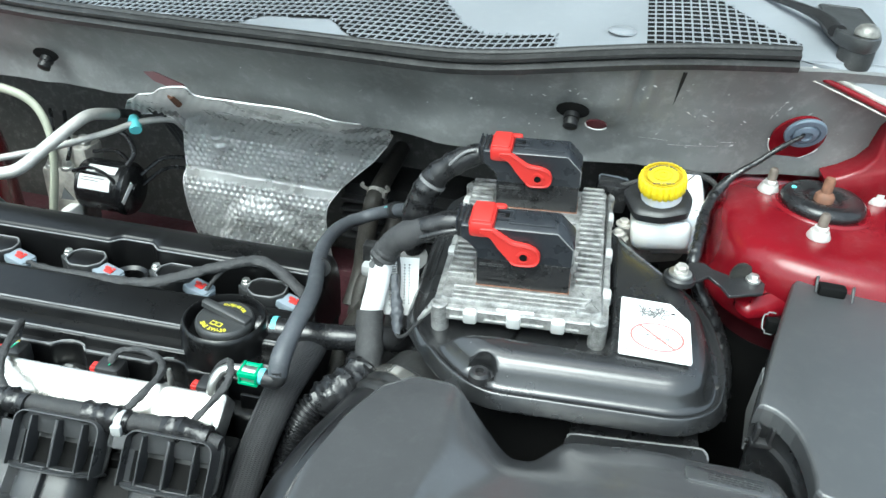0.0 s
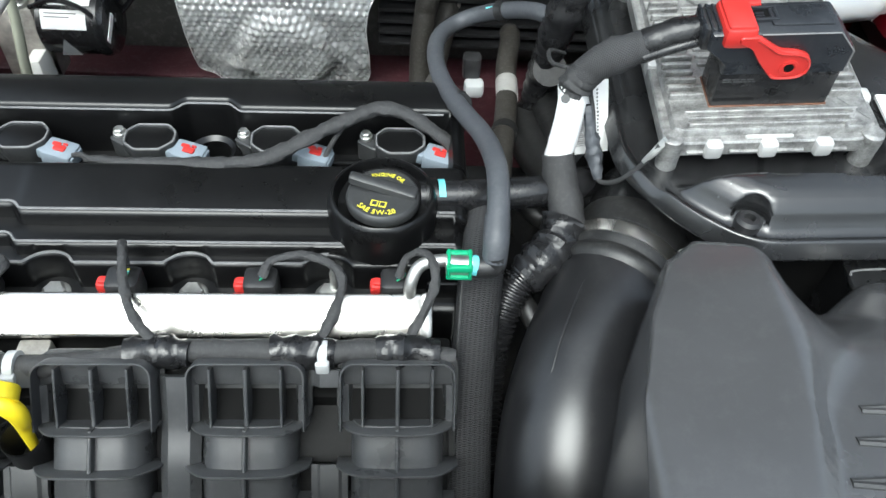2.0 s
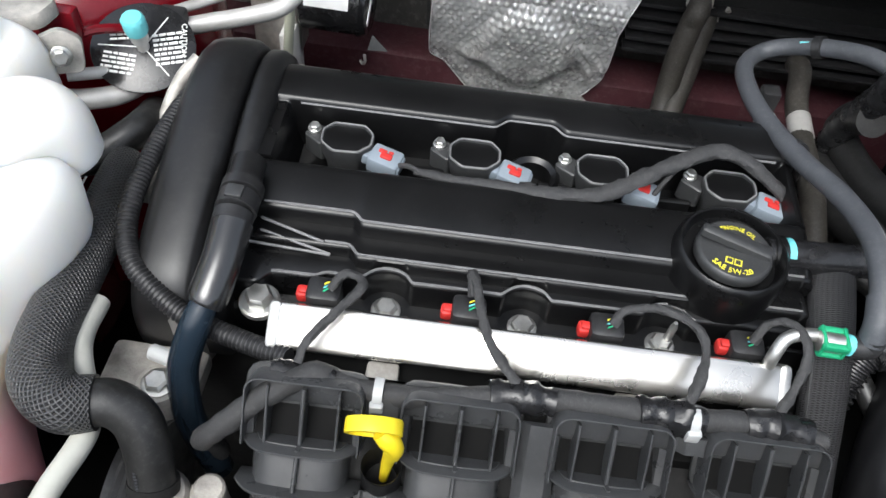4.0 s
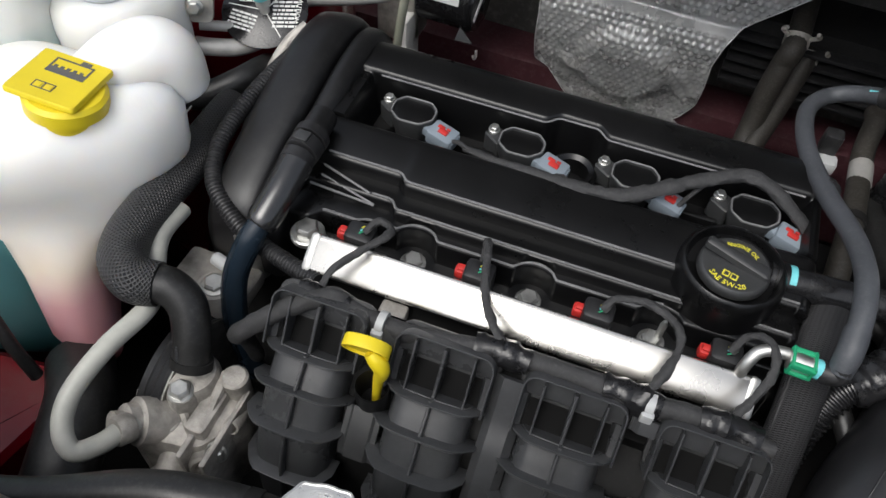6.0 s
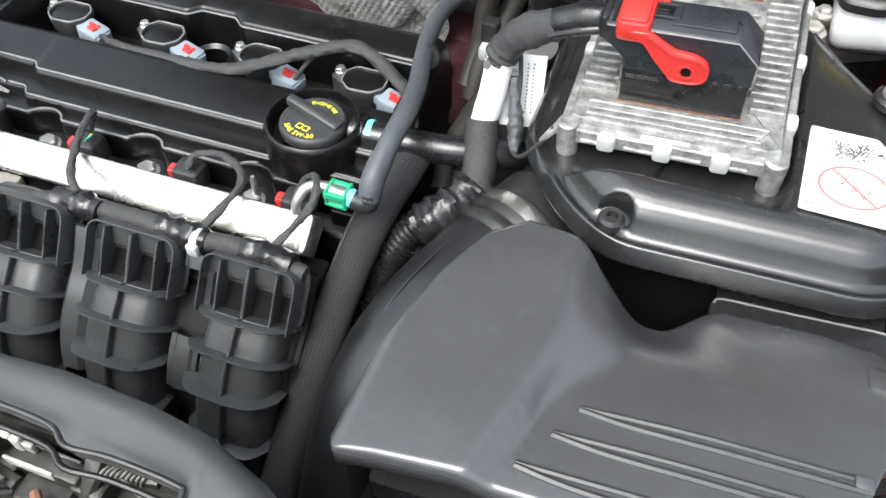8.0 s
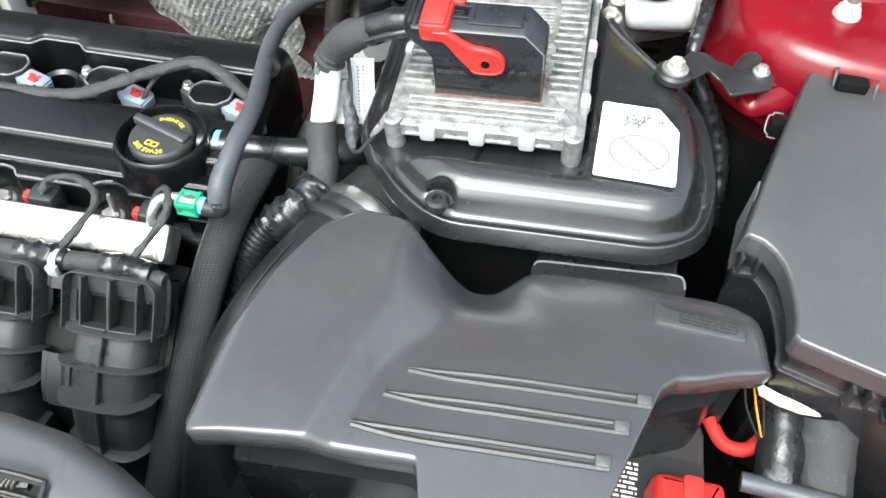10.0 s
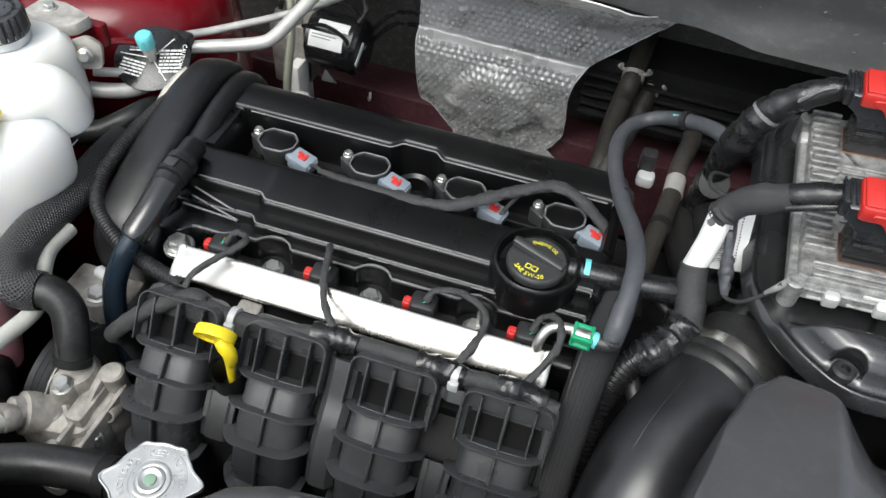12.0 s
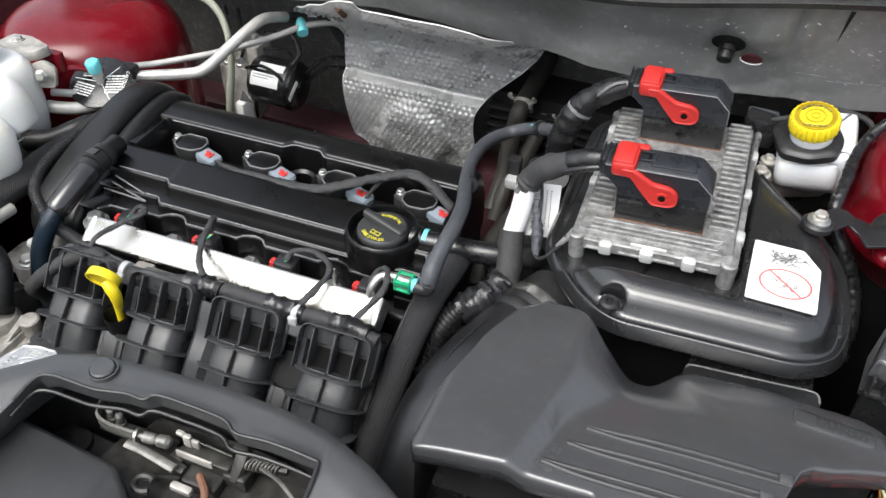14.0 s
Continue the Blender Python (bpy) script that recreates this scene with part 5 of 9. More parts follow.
part("corner_gusset", tube([tuple(ECU_M @ V(x, y, 0.0205)) for x, y in ((0.124, 0.009), (0.130, 0.019), (0.136, 0.028))], 0.0014, 6), M_ECU, case)
for x in (0.034, 0.072, 0.110):
    part("pad", block(x - 0.0062, -0.0018, 0.002, x + 0.0062, 0.008, 0.0142, 0.002, ECU_M), M_ECUWHITE, ecu, "bright worn pad")
part("white_strip", block(0.056, 0.0062, 0.0105, 0.089, 0.0088, 0.0160, 0.001, ECU_M), M_ECUWHITE, ecu)
for x, y in ((0.006, 0.008), (W - 0.008, 0.007), (0.006, D - 0.008), (W - 0.006, D - 0.008)):
    part("foot", lathe([(0.0078, -0.016), (0.0080, 0.012), (0.0076, 0.0155), (0.0055, 0.0166), (0.0030, 0.0162), (0.0, 0.0162)], m=ECU_M @ pose(x, y, 0), sides=20), M_ECU, ecu)
for x, y in ((0.004, D - 0.035), (W - 0.003, 0.045), (W - 0.003, 0.105), (W - 0.003, 0.165), (0.004, 0.085)):
    part("lug", block(x - 0.0045, y - 0.006, 0.004, x + 0.0045, y + 0.006, 0.0170, 0.002, ECU_M), M_ECUWHITE, ecu)


def ecu_plug(m, label):
    """A lever plug: a tall skirt, a hood with slanted ends, a red bridge over its top and a lever down its front."""
    upright = m @ Matrix(((1, 0, 0, 0), (0, 0, -1, 0), (0, 1, 0, 0), (0, 0, 0, 1)))
    p = thing("engine_computer_plug", m.translation, label, "plug", "engine computer plugs")
    skirt = part("skirt", block(0.0, 0.0, -0.006, 0.0815, 0.0300, 0.0300, 0.0016, m), M_GLOSS, p)
    part("foot_line", block(-0.0006, -0.0006, -0.006, 0.0821, 0.0306, 0.0006, 0.0006, m), M_RUST, skirt, "thin red sealing line")
    part("dash_print", bars((0.003, 0.0225), (0.022, 0.0040), upright @ pose(0, 0, 0.0002), 2, 2), M_MATTE, skirt)
    part("moulded_ring", lathe([(0.0050, 0), (0.0050, 0.0006), (0.0038, 0.0006), (0.0038, 0)], m=upright @ pose(0.040, 0.013, 0.0001), sides=20), M_GLOSS, skirt)
    side = [(0.0, 0.0290), (0.0830, 0.0290), (0.0830, 0.0490), (0.0690, 0.0645), (-0.0140, 0.0645), (-0.0140, 0.0500), (-0.0090, 0.0470), (0.0, 0.0370)]
    hood_part = part("hood", stack(rounded(side, 0.0022, 2), [(-0.0310, 0.0016), (-0.0295, 0), (-0.0010, 0), (0.0008, 0.0014)], upright), M_PLUGHOOD, p, "satin blue-black hood")
    part("hood_step", block(0.026, 0.006, 0.063, 0.066, 0.026, 0.0660, 0.0012, m), M_PLUGHOOD, hood_part)
    part("latch_frame", merge(block(0.0150, 0.010, 0.063, 0.0300, 0.0125, 0.0672, 0.0008, m), block(0.0150, 0.022, 0.063, 0.0300, 0.0245, 0.0672, 0.0008, m), block(0.0285, 0.010, 0.063, 0.0310, 0.0245, 0.0672, 0.0008, m)), M_PLUGHOOD, hood_part)
    # solid near-black block paints the slot's shade between the frame bars
    part("latch", block(0.0160, 0.0125, 0.0632, 0.0285, 0.0220, 0.0650, 0.0006, m), M_VOID, hood_part, "near-black block for the latch slot's shade")
    for y in (0.0145, 0.0175):
        part("latch_rib", block(0.0165, y, 0.0645, 0.0225, y + 0.0012, 0.0662, 0.0003, m), M_PLUGHOOD, hood_part)
    # pale strip paints the highlight along the hood's chamfer
    part("edge_highlight", tube([tuple(m @ V(x, -0.0009, z)) for x, z in ((0.018, 0.0634), (0.045, 0.0634), (0.0685, 0.0634), (0.0822, 0.0482), (0.0822, 0.034))], 0.0006, 6, per=1), M_EDGE, hood_part)
    for x in (0.052, 0.060, 0.068, 0.076):
        part("skirt_catch", block(x - 0.0022, -0.0016, 0.0275, x + 0.0022, 0.0, 0.0305, 0.0005, m), M_GLOSS, hood_part)
    arm = [(0.003, 0.0600), (0.0120, 0.0560), (0.0200, 0.0440), (0.0290, 0.0330), (0.0335, 0.0292), (0.0480, 0.0295), (0.0545, 0.0340), (0.0555, 0.0415), (0.0520, 0.0485), (0.0445, 0.0520), (0.0320, 0.0535), (0.0250, 0.0580), (0.0150, 0.0650), (0.003, 0.0650)]
    lever = part("lever", stack(rounded(arm, 0.0030, 3), [(0.0010, 0.0006), (0.0018, 0), (0.0048, 0), (0.0056, 0.0006)], upright), M_REDPLASTIC, p, "red locking lever")
    part("lever_rim", tube([tuple(upright @ V(x, y, 0.0058)) for x, y in offset(arm, 0.0016)[3:13]], 0.0010, 6, per=3), M_REDPLASTIC, lever)
    hub = upright @ pose(0.0410, 0.0395, 0.0050)
    part("pivot", lathe([(0.0062, 0), (0.0062, 0.0016), (0.0042, 0.0018), (0.0040, 0.0008)], m=hub, sides=24), M_REDPLASTIC, lever)
    # solid near-black disc paints the hole's shade
    part("pivot_hole", lathe([(0.0032, 0.0006), (0.0032, 0.0015)], m=hub, sides=16), M_VOID, lever, "near-black disc for the pivot hole's shade")
    part("lever_bridge", merge(block(-0.0070, -0.0045, 0.0545, 0.0150, 0.0300, 0.0695, 0.0035, m), block(0.0080, 0.0235, 0.0610, 0.0225, 0.0310, 0.0690, 0.0020, m), block(-0.0050, -0.0020, 0.0680, 0.0125, 0.0280, 0.0712, 0.0020, m)), M_REDPLASTIC, p, "red lever bridge")
    gland = part("gland", block(-0.0180, 0.0030, 0.0480, -0.0040, 0.0270, 0.0655, 0.0020, m), M_PLASTIC, p)
    for k in range(3):
        part("gland_ring", block(-0.0185 + k * 0.0042, 0.0020, 0.0560, -0.0165 + k * 0.0042, 0.0280, 0.0672, 0.0008, m), M_PLUGHOOD, gland)
    return p


ecu_plug(ECU_M @ pose(0.0345, 0.0325, 0.0200), "black lever plug with a red lever on the engine computer")
ecu_plug(ECU_M @ pose(0.0345, 0.1580, 0.0200), "black lever plug with a red lever beside the firewall")

# looms from the plugs
loom = thing("computer_loom", (0.31, 0.12, 0.80), "thick black braided loom from the engine computer", "wiring loom")
part("bare_wire_run", tube([(0.390, 0.156, 1.006, 0.0095), (0.368, 0.156, 1.000, 0.0100), (0.350, 0.157, 0.990, 0.0105)], lumps=0.05, wrap=(0.016, 0.06)), M_GLOSSTAPE, loom)
part("bare_wire_run", tube([(0.390, 0.150, 1.001, 0.0035), (0.368, 0.147, 0.995, 0.0035), (0.348, 0.148, 0.985, 0.0035)]), M_GLOSS, loom)
part("sleeve", tube([(0.352, 0.157, 0.990, 0.0108), (0.338, 0.159, 0.982, 0.0122), (0.324, 0.163, 0.970, 0.0122), (0.314, 0.166, 0.956, 0.0110)], 0.013, 16, lumps=0.06), M_SLEEVE, loom, "woven black sleeve")
part("sleeve_end", tube([(0.318, 0.165, 0.962, 0.0112), (0.311, 0.166, 0.950, 0.0116), (0.308, 0.165, 0.942, 0.0100)], lumps=0.10, sides=14, wrap=(0.007, 0.12)), M_TAPE, loom)
part("lower_loom", tube([(0.304, 0.149, 0.896, 0.0125), (0.307, 0.138, 0.880, 0.0132), (0.312, 0.120, 0.866, 0.0140), (0.311, 0.105, 0.858, 0.015)], lumps=0.05, wrap=(0.018, 0.06)), M_TAPE, loom)
part("tape_wrap", tube([(0.312, 0.110, 0.860, 0.016), (0.303, 0.092, 0.852, 0.018), (0.290, 0.079, 0.847, 0.0165), (0.278, 0.070, 0.841, 0.0145)], lumps=0.16, per=7, seed=2, wrap=(0.011, 0.07), sides=16), M_GLOSSTAPE, loom, "shiny crumpled tape wrap")
part("corrugated_loom", tube([(0.286, 0.077, 0.846), (0.274, 0.068, 0.836), (0.264, 0.052, 0.818), (0.257, 0.034, 0.795), (0.254, 0.010, 0.770), (0.252, -0.04, 0.73)], 0.0135, 20, ribs=(0.0046, 0.16)), M_GLOSS, loom, "corrugated black sleeve")
sleeve = []
for i in range(9):
    t = i / 8
    c = V(0.3095, 0.167, 0.951).lerp(V(0.303, 0.149, 0.888), t) + V(0.002 * math.sin(3 * t), 0, 0)
    sleeve.append((*c, 0.0102 + 0.0006 * math.sin(t * 3)))
tag = thing("loom_tag", (0.304, 0.148, 0.893), "white printed paper tag wrapped round the loom", "tag")
part("wrapped_paper", tube(sleeve, sides=18, per=3, lumps=0.02), M_WHITE, tag)
mark_m = frame_of(V(0.3070, 0.163, 0.937) + V(-0.42, -0.70, 0.58) * 0.0094, (0.85, -0.50, 0.05), (0.20, 0.30, 0.93))
part("printed_mark", stack([(0.0036 * math.cos(k * math.pi / 3), 0.0036 * math.sin(k * math.pi / 3)) for k in range(6)], [(-0.004, 0), (0.0016, 0)], mark_m), M_GREYINK, tag)
flag_m = frame_of((0.308, 0.157, 0.889), (0.95, 0.25, 0.02), (0.10, 0.50, 0.86))
part("loose_end", block(-0.002, -0.002, -0.0004, 0.039, 0.054, 0.0003, 0.0002, flag_m @ pose(0, 0, 0, 0, 0, -2)), M_WHITE, tag)
bm_m = flag_m @ pose(0.012, 0.004, 0.0003)
part("barcode", merge(*[block(0.000, k * 0.0016, 0, 0.007, k * 0.0016 + (0.0006 if k % 3 else 0.0003), 0.0003, 0.0001, bm_m) for k in range(28)]), M_GREYINK, tag, "dark barcode")
part("print", merge(*[bars((0.014 + k * 0.0045, 0.004), (0.002, 0.040), bm_m, 14, k) for k in range(2)]), M_GREYINK, tag)

loom = thing("computer_loom", (0.33, 0.25, 0.86), "thick black taped loom curving down behind the plug", "wiring loom")
part("upper_loom", tube([(0.392, 0.290, 1.014, 0.0095), (0.376, 0.290, 1.010, 0.0110), (0.354, 0.286, 0.999, 0.0125), (0.334, 0.286, 0.980, 0.0140), (0.321, 0.283, 0.955, 0.0148), (0.315, 0.284, 0.930, 0.0148), (0.312, 0.296, 0.895, 0.0140), (0.311, 0.310, 0.865, 0.0130), (0.310, 0.322, 0.835, 0.0125), (0.308, 0.330, 0.790, 0.0125), (0.308, 0.332, 0.740, 0.0125)], lumps=0.06, per=5, sides=16, wrap=(0.014, 0.08)), M_GLOSSTAPE, loom)
part("tape_tail", tube([(0.372, 0.280, 1.018), (0.362, 0.276, 1.015), (0.352, 0.274, 1.005), (0.346, 0.276, 0.996)], 0.0016, 6, lumps=0.2), M_EDGE, loom, "frayed pale tape edge")
part("tie_band", tube([(0.3305, 0.2855, 0.9735, 0.0152), (0.3290, 0.2850, 0.9705, 0.0152)], sides=18), M_EDGE, loom)
part("plug_lead", tube([(0.404, 0.286, 1.018, 0.009), (0.386, 0.288, 1.014, 0.0105)], sides=12, lumps=0.1), M_TAPE, loom)
part("end_clip", block(0.304, 0.308, 0.846, 0.309, 0.312, 0.866, 0.001), M_NATURAL, loom, "small white clip")
part("thin_lead", tube([(0.318, 0.262, 0.91), (0.300, 0.235, 0.93), (0.300, 0.21, 0.935), (0.318, 0.185, 0.945), (0.326, 0.168, 0.93), (0.330, 0.150, 0.905), (0.334, 0.135, 0.885), (0.345, 0.122, 0.895), (0.358, 0.116, 0.918), (0.366, 0.116, 0.936)], 0.0018, 7), M_TAPE, loom)
part("lead_wrap", tube([(0.322, 0.166, 0.930, 0.003), (0.327, 0.156, 0.912, 0.0045), (0.331, 0.147, 0.897, 0.006), (0.335, 0.135, 0.884, 0.003)], lumps=0.2, wrap=(0.008, 0.15)), M_HOSE, loom, "grey tape wrap")
part("terminal", tube([(0.358, 0.116, 0.920, 0.0018), (0.364, 0.116, 0.930, 0.0028), (0.371, 0.118, 0.940, 0.0036)], sides=8), M_ZINC, loom, "bare metal terminal")

# ---- intake tube ----
tube_ = thing("intake_tube", (0.30, -0.05, 0.72), "black moulded intake tube with a steel clamp", "intake tube")
AX = [(0.376, 0.125, 0.834), (0.362, 0.098, 0.832), (0.345, 0.066, 0.829), (0.331, 0.036, 0.826), (0.317, 0.004, 0.818), (0.308, -0.032, 0.804), (0.305, -0.066, 0.780), (0.306, -0.10, 0.747), (0.31, -0.14, 0.70)]
part("duct", tube([(*p, r) for p, r in zip(AX[1:], (0.045, 0.047, 0.045, 0.045, 0.047, 0.048, 0.048, 0.048))], sides=40, per=8), M_TUBE, tube_)

A, B = Vector(AX[2]), Vector(AX[0])
part("cuff", along(A, B, [(0.046, -0.004), (0.0485, 0.0), (0.050, 0.002), (0.050, 0.008), (0.0485, 0.010), (0.0485, 0.012), (0.050, 0.014), (0.050, 0.034), (0.048, 0.036), (0.048, 0.06)]), M_RUBBER, tube_, "black rubber cuff")
part("clamp_band", along(A + (B - A).normalized() * 0.019, B, [(0.0485, 0), (0.0508, 0.0008), (0.0512, 0.006), (0.0508, 0.0122), (0.0485, 0.013)]), M_STEEL, tube_, "steel band clamp")
cs = A + (B - A).normalized() * 0.025 + V(0.041, -0.014, 0.028)
clamp = part("clamp_screw", merge(block(-0.008, -0.010, -0.005, 0.008, 0.010, 0.006, 0.002, Matrix.Translation(cs) @ pose(0, 0, 0, 20, 35, 20)), hexbolt(cs + V(0.006, -0.012, 0.002), 0.006, 0.006)), M_ZINC, tube_, "steel worm screw")
part("mould_seam", tube([(0.325, 0.062, 0.8700), (0.309, 0.030, 0.8660), (0.295, -0.004, 0.8570), (0.286, -0.038, 0.8420), (0.284, -0.072, 0.8180)], 0.0007, 6), M_TUBE, tube_)
part("outlet_neck", along(B - (B - A).normalized() * 0.015, B + (B - A), [(0.047, 0), (0.047, 0.05)]), M_LID, tube_)

# ---- resonator duct ----
duct = thing("resonator_duct", (0.48, -0.08, 0.78), "broad matt black plastic resonator duct", "air duct")
BACK = [(0.318, -0.135), (0.3215, -0.085), (0.336, -0.023), (0.354, 0.019), (0.374, 0.036), (0.401, 0.031), (0.417, 0.025), (0.446, 0.017), (0.475, 0.020), (0.497, 0.036), (0.509, 0.041), (0.56, 0.037), (0.600, 0.030), (0.622, 0.030), (0.637, 0.0265), (0.648, 0.017), (0.6545, 0.002), (0.6565, -0.012)]
FRONT = [(0.318, -0.145), (0.325, -0.156), (0.345, -0.153), (0.383, -0.150), (0.455, -0.147), (0.460, -0.165), (0.466, -0.200), (0.545, -0.200), (0.556, -0.160), (0.565, -0.132), (0.586, -0.072), (0.596, -0.062), (0.612, -0.058), (0.630, -0.050), (0.648, -0.044), (0.654, -0.041), (0.6565, -0.037)]


def duct_z(x, y):
    return sum(duct_form(x + 0.0028 * k, y + 0.006 * j) for k in (-2, -1, 0, 1, 2) for j in (-1, 0, 1)) / 15


def duct_form(x, y):
    """The duct's top: a flat left wing up to a ridge, then a trough that swings into the broad barrel."""
    ridge = np.interp(y, [-0.20, -0.15, -0.10, -0.06, 0.03], [0.380, 0.398, 0.411, 0.411, 0.412])
    wing = 0.944 - (0.41 - x) * 0.14 - 0.07 * (y + 0.06) * step01(0.0, 0.05, y + 0.02) + 0.003 * step01(-0.02, -0.16, y)
    barrel = np.interp(y, [-0.20, -0.13, -0.08, -0.045, -0.01, 0.02, 0.05], [0.938, 0.942, 0.938, 0.931, 0.919, 0.902, 0.882]) + 0.03 * (x - 0.52) + 0.007 * step01(-0.04, 0.02, y) * step01(0.50, 0.57, x)
    trough = np.interp(y, [-0.20, -0.13, -0.087, -0.068, -0.051, -0.036, -0.01, 0.03], [0.385, 0.398, 0.415, 0.430, 0.446, 0.453, 0.457, 0.459])
    low = min(wing, barrel) - 0.006 * step01(-0.16, -0.08, y) - 0.016 * step01(-0.04, 0.012, y)
    rear = step01(-0.03, 0.015, y)
    if x < ridge:
        return wing
    if x < trough:
        return lerp(wing, low, ((x - ridge) / max(1e-4, trough - ridge)) ** 0.92)
    return lerp(low, barrel, step01(0.016 * rear, lerp(0.090, 0.044, rear), x - trough))


rows, N, MM = [], 150, 80
for i in range(N + 1):
    x = 0.318 + 0.3385 * i / N
    yb, yf = np.interp(x, *zip(*BACK)), np.interp(x, *zip(*FRONT))
    ring = [V(x, yf + 0.060, 0.80), V(x, min(yf + 0.022, yb - 0.006), duct_z(x, yf) - 0.045), V(x, yf + 0.002, duct_z(x, yf) - 0.022)]
    ex = min(x - 0.318, 0.6565 - x)
    for j in range(MM + 1):
        y = lerp(yf, yb, j / MM)
        e = min(y - yf, yb - y)
        r = 0.0035 if y - yf < yb - y else 0.012
        fall = r * (1 - math.sqrt(max(0.0, 1 - (1 - min(1, e / r)) ** 2)))
        fall = max(fall, 0.012 * (1 - math.sqrt(max(0.0, 1 - (1 - min(1, ex / 0.012)) ** 2))))
        ring.append(V(x, y, duct_z(x, y) - fall))
    ring.append(V(x, yb - 0.004, 0.80))
    rows.append(ring)
shell = part("duct_shell", loft(rows), M_DUCT, duct, sharp=65)
for k, (x0, x1, y) in enumerate(((0.437, 0.578, -0.087), (0.427, 0.566, -0.107), (0.414, 0.557, -0.131))):
    for d, r in ((0.0, 0.0021), (-0.0058, 0.0024)):
        line = []
        for i in range(7):
            t = i / 6
            x = lerp(x0, x1, t)
            yy = y + 0.045 * (x - x0) + d * (0.25 + 0.75 * step01(0, 0.25, t))
            line.append((x, yy, duct_z(x, yy) - 0.0006))
        part("stiffening_rib", tube(line, r, 8, per=5), M_COIL, shell)
    part("rib_end", block(-0.005, -0.0045, -0.002, 0.004, 0.0045, 0.0018, 0.001, frame_of((x1 - 0.002, yy + 0.003, duct_z(x1, yy)), (1, 0.045, 0), (0, 1, 0.1))), M_MATTE, shell)
zx, zy = duct_z(0.632, -0.008) - duct_z(0.592, -0.008), duct_z(0.610, 0.002) - duct_z(0.610, -0.018)
mark_m = frame_of((0.612, -0.008, duct_z(0.612, -0.008) + 0.0006), (0.040, -0.003, zx), (0, 0.020, zy))
part("moulded_plate", stack(rounded(rect(-0.029, -0.0105, 0.029, 0.0105), 0.004), [(-0.004, 0), (0.0, 0), (0.0007, 0.001)], mark_m), M_MATTE, shell)
part("moulded_print", bars((-0.014, -0.007), (0.038, 0.014), mark_m @ pose(0, 0, 0.0007), 4, 9), M_COIL, shell)
part("duct_skirt", stack(rounded([(0.330, -0.146), (0.452, -0.138), (0.470, -0.190), (0.540, -0.192), (0.552, -0.150), (0.585, -0.062), (0.640, -0.036), (0.648, -0.02), (0.62, 0.018), (0.51, 0.030), (0.47, 0.012), (0.41, 0.018), (0.372, 0.026), (0.345, -0.02), (0.330, -0.08)], 0.008, 3), [(0.66, 0.01), (0.80, 0.004), (0.870, 0.004)]), M_LID, duct)

# ---- brake fluid reservoir ----
res = thing("brake_fluid_reservoir", (0.58, 0.33, 0.86), "white brake fluid reservoir with a yellow cap", "reservoir")
BM = frame_of((0.567, 0.331, 0.970), (0.97, 0.0, 0.15), (0.0, 0.96, 0.24))
BS = BM @ Matrix.Diagonal((0.88, 0.88, 0.88, 1))
part("tank", merge(stack(rounded(rect(-0.020, -0.026, 0.052, 0.062), 0.012), [(-0.075, 0.014), (-0.060, 0.008), (-0.055, 0.002), (-0.038, 0), (-0.012, 0), (-0.004, 0.003), (-0.001, 0.012)], BS), stack(rounded([(-0.034, -0.034), (0.036, -0.034), (0.040, 0.03), (-0.034, 0.03)], 0.012), [(-0.062, 0.012), (-0.054, 0.006), (-0.048, 0.001), (-0.040, 0), (-0.018, 0), (-0.012, 0.003), (-0.010, 0.010)], BS), lathe([(0.0285, -0.03), (0.029, 0.0), (0.024, 0.006), (0.0235, 0.03)], m=BS)), M_BOTTLE, res)
part("collar", stack(rounded([(-0.036, -0.012), (-0.030, -0.030), (0.0, -0.036), (0.030, -0.026), (0.036, 0.0), (0.026, 0.028), (0.0, 0.036), (-0.030, 0.026), (-0.044, 0.012)], 0.008), [(-0.006, 0.003), (-0.005, -0.001), (0.004, -0.001), (0.007, 0.002), (0.008, 0.008)], BS), M_PLASTIC, res, "black plastic collar")
bcap = part("cap", lathe([(0.0265, 0.020), (0.028, 0.023), (0.028, 0.034), (0.0265, 0.038), (0.0, 0.0395)], m=BS, sides=96, notch=(24, 0.10)), M_YELLOW, res, "yellow ribbed cap")
for r in (0.0225, 0.0105, 0.0045):
    part("cap_ring", lathe([(r + 0.0008, 0.0385), (r + 0.0008, 0.0403), (r - 0.0008, 0.0403), (r - 0.0008, 0.0385)], m=BS, sides=32), M_OCHRE, bcap)
part("cap_print", words("BRAKE FLUID ONLY", 0.0042, BS @ pose(0, 0, 0.0402), bend=0.0162), M_GREYINK, bcap, "dark lettering")
part("cap_print", bars((-0.012, -0.018), (0.024, 0.003), BS @ pose(0, 0, 0.0402), 1, 3), M_GREYINK, bcap)
servo = thing("brake_cylinder", (0.55, 0.37, 0.86), "cast aluminium brake cylinder beside the reservoir", "cylinder")
part("cylinder", tube([(0.525, 0.335, 0.90), (0.55, 0.36, 0.895), (0.60, 0.40, 0.885)], 0.022, 16), M_CAST, servo)
part("fitting", merge(hexbolt((0.530, 0.315, 0.925), 0.008, 0.008), hexbolt((0.535, 0.33, 0.935), 0.006, 0.006)), M_CAST, servo)
part("sensor_plug", block(0.500, 0.352, 0.935, 0.535, 0.385, 0.968, 0.004), M_GLOSS, servo, "black sensor plug")
part("sensor_lead", tube([(0.525, 0.362, 0.965), (0.545, 0.362, 0.975), (0.58, 0.378, 0.985), (0.62, 0.38, 0.98), (0.635, 0.37, 0.96)], 0.003, 8), M_TAPE, servo)

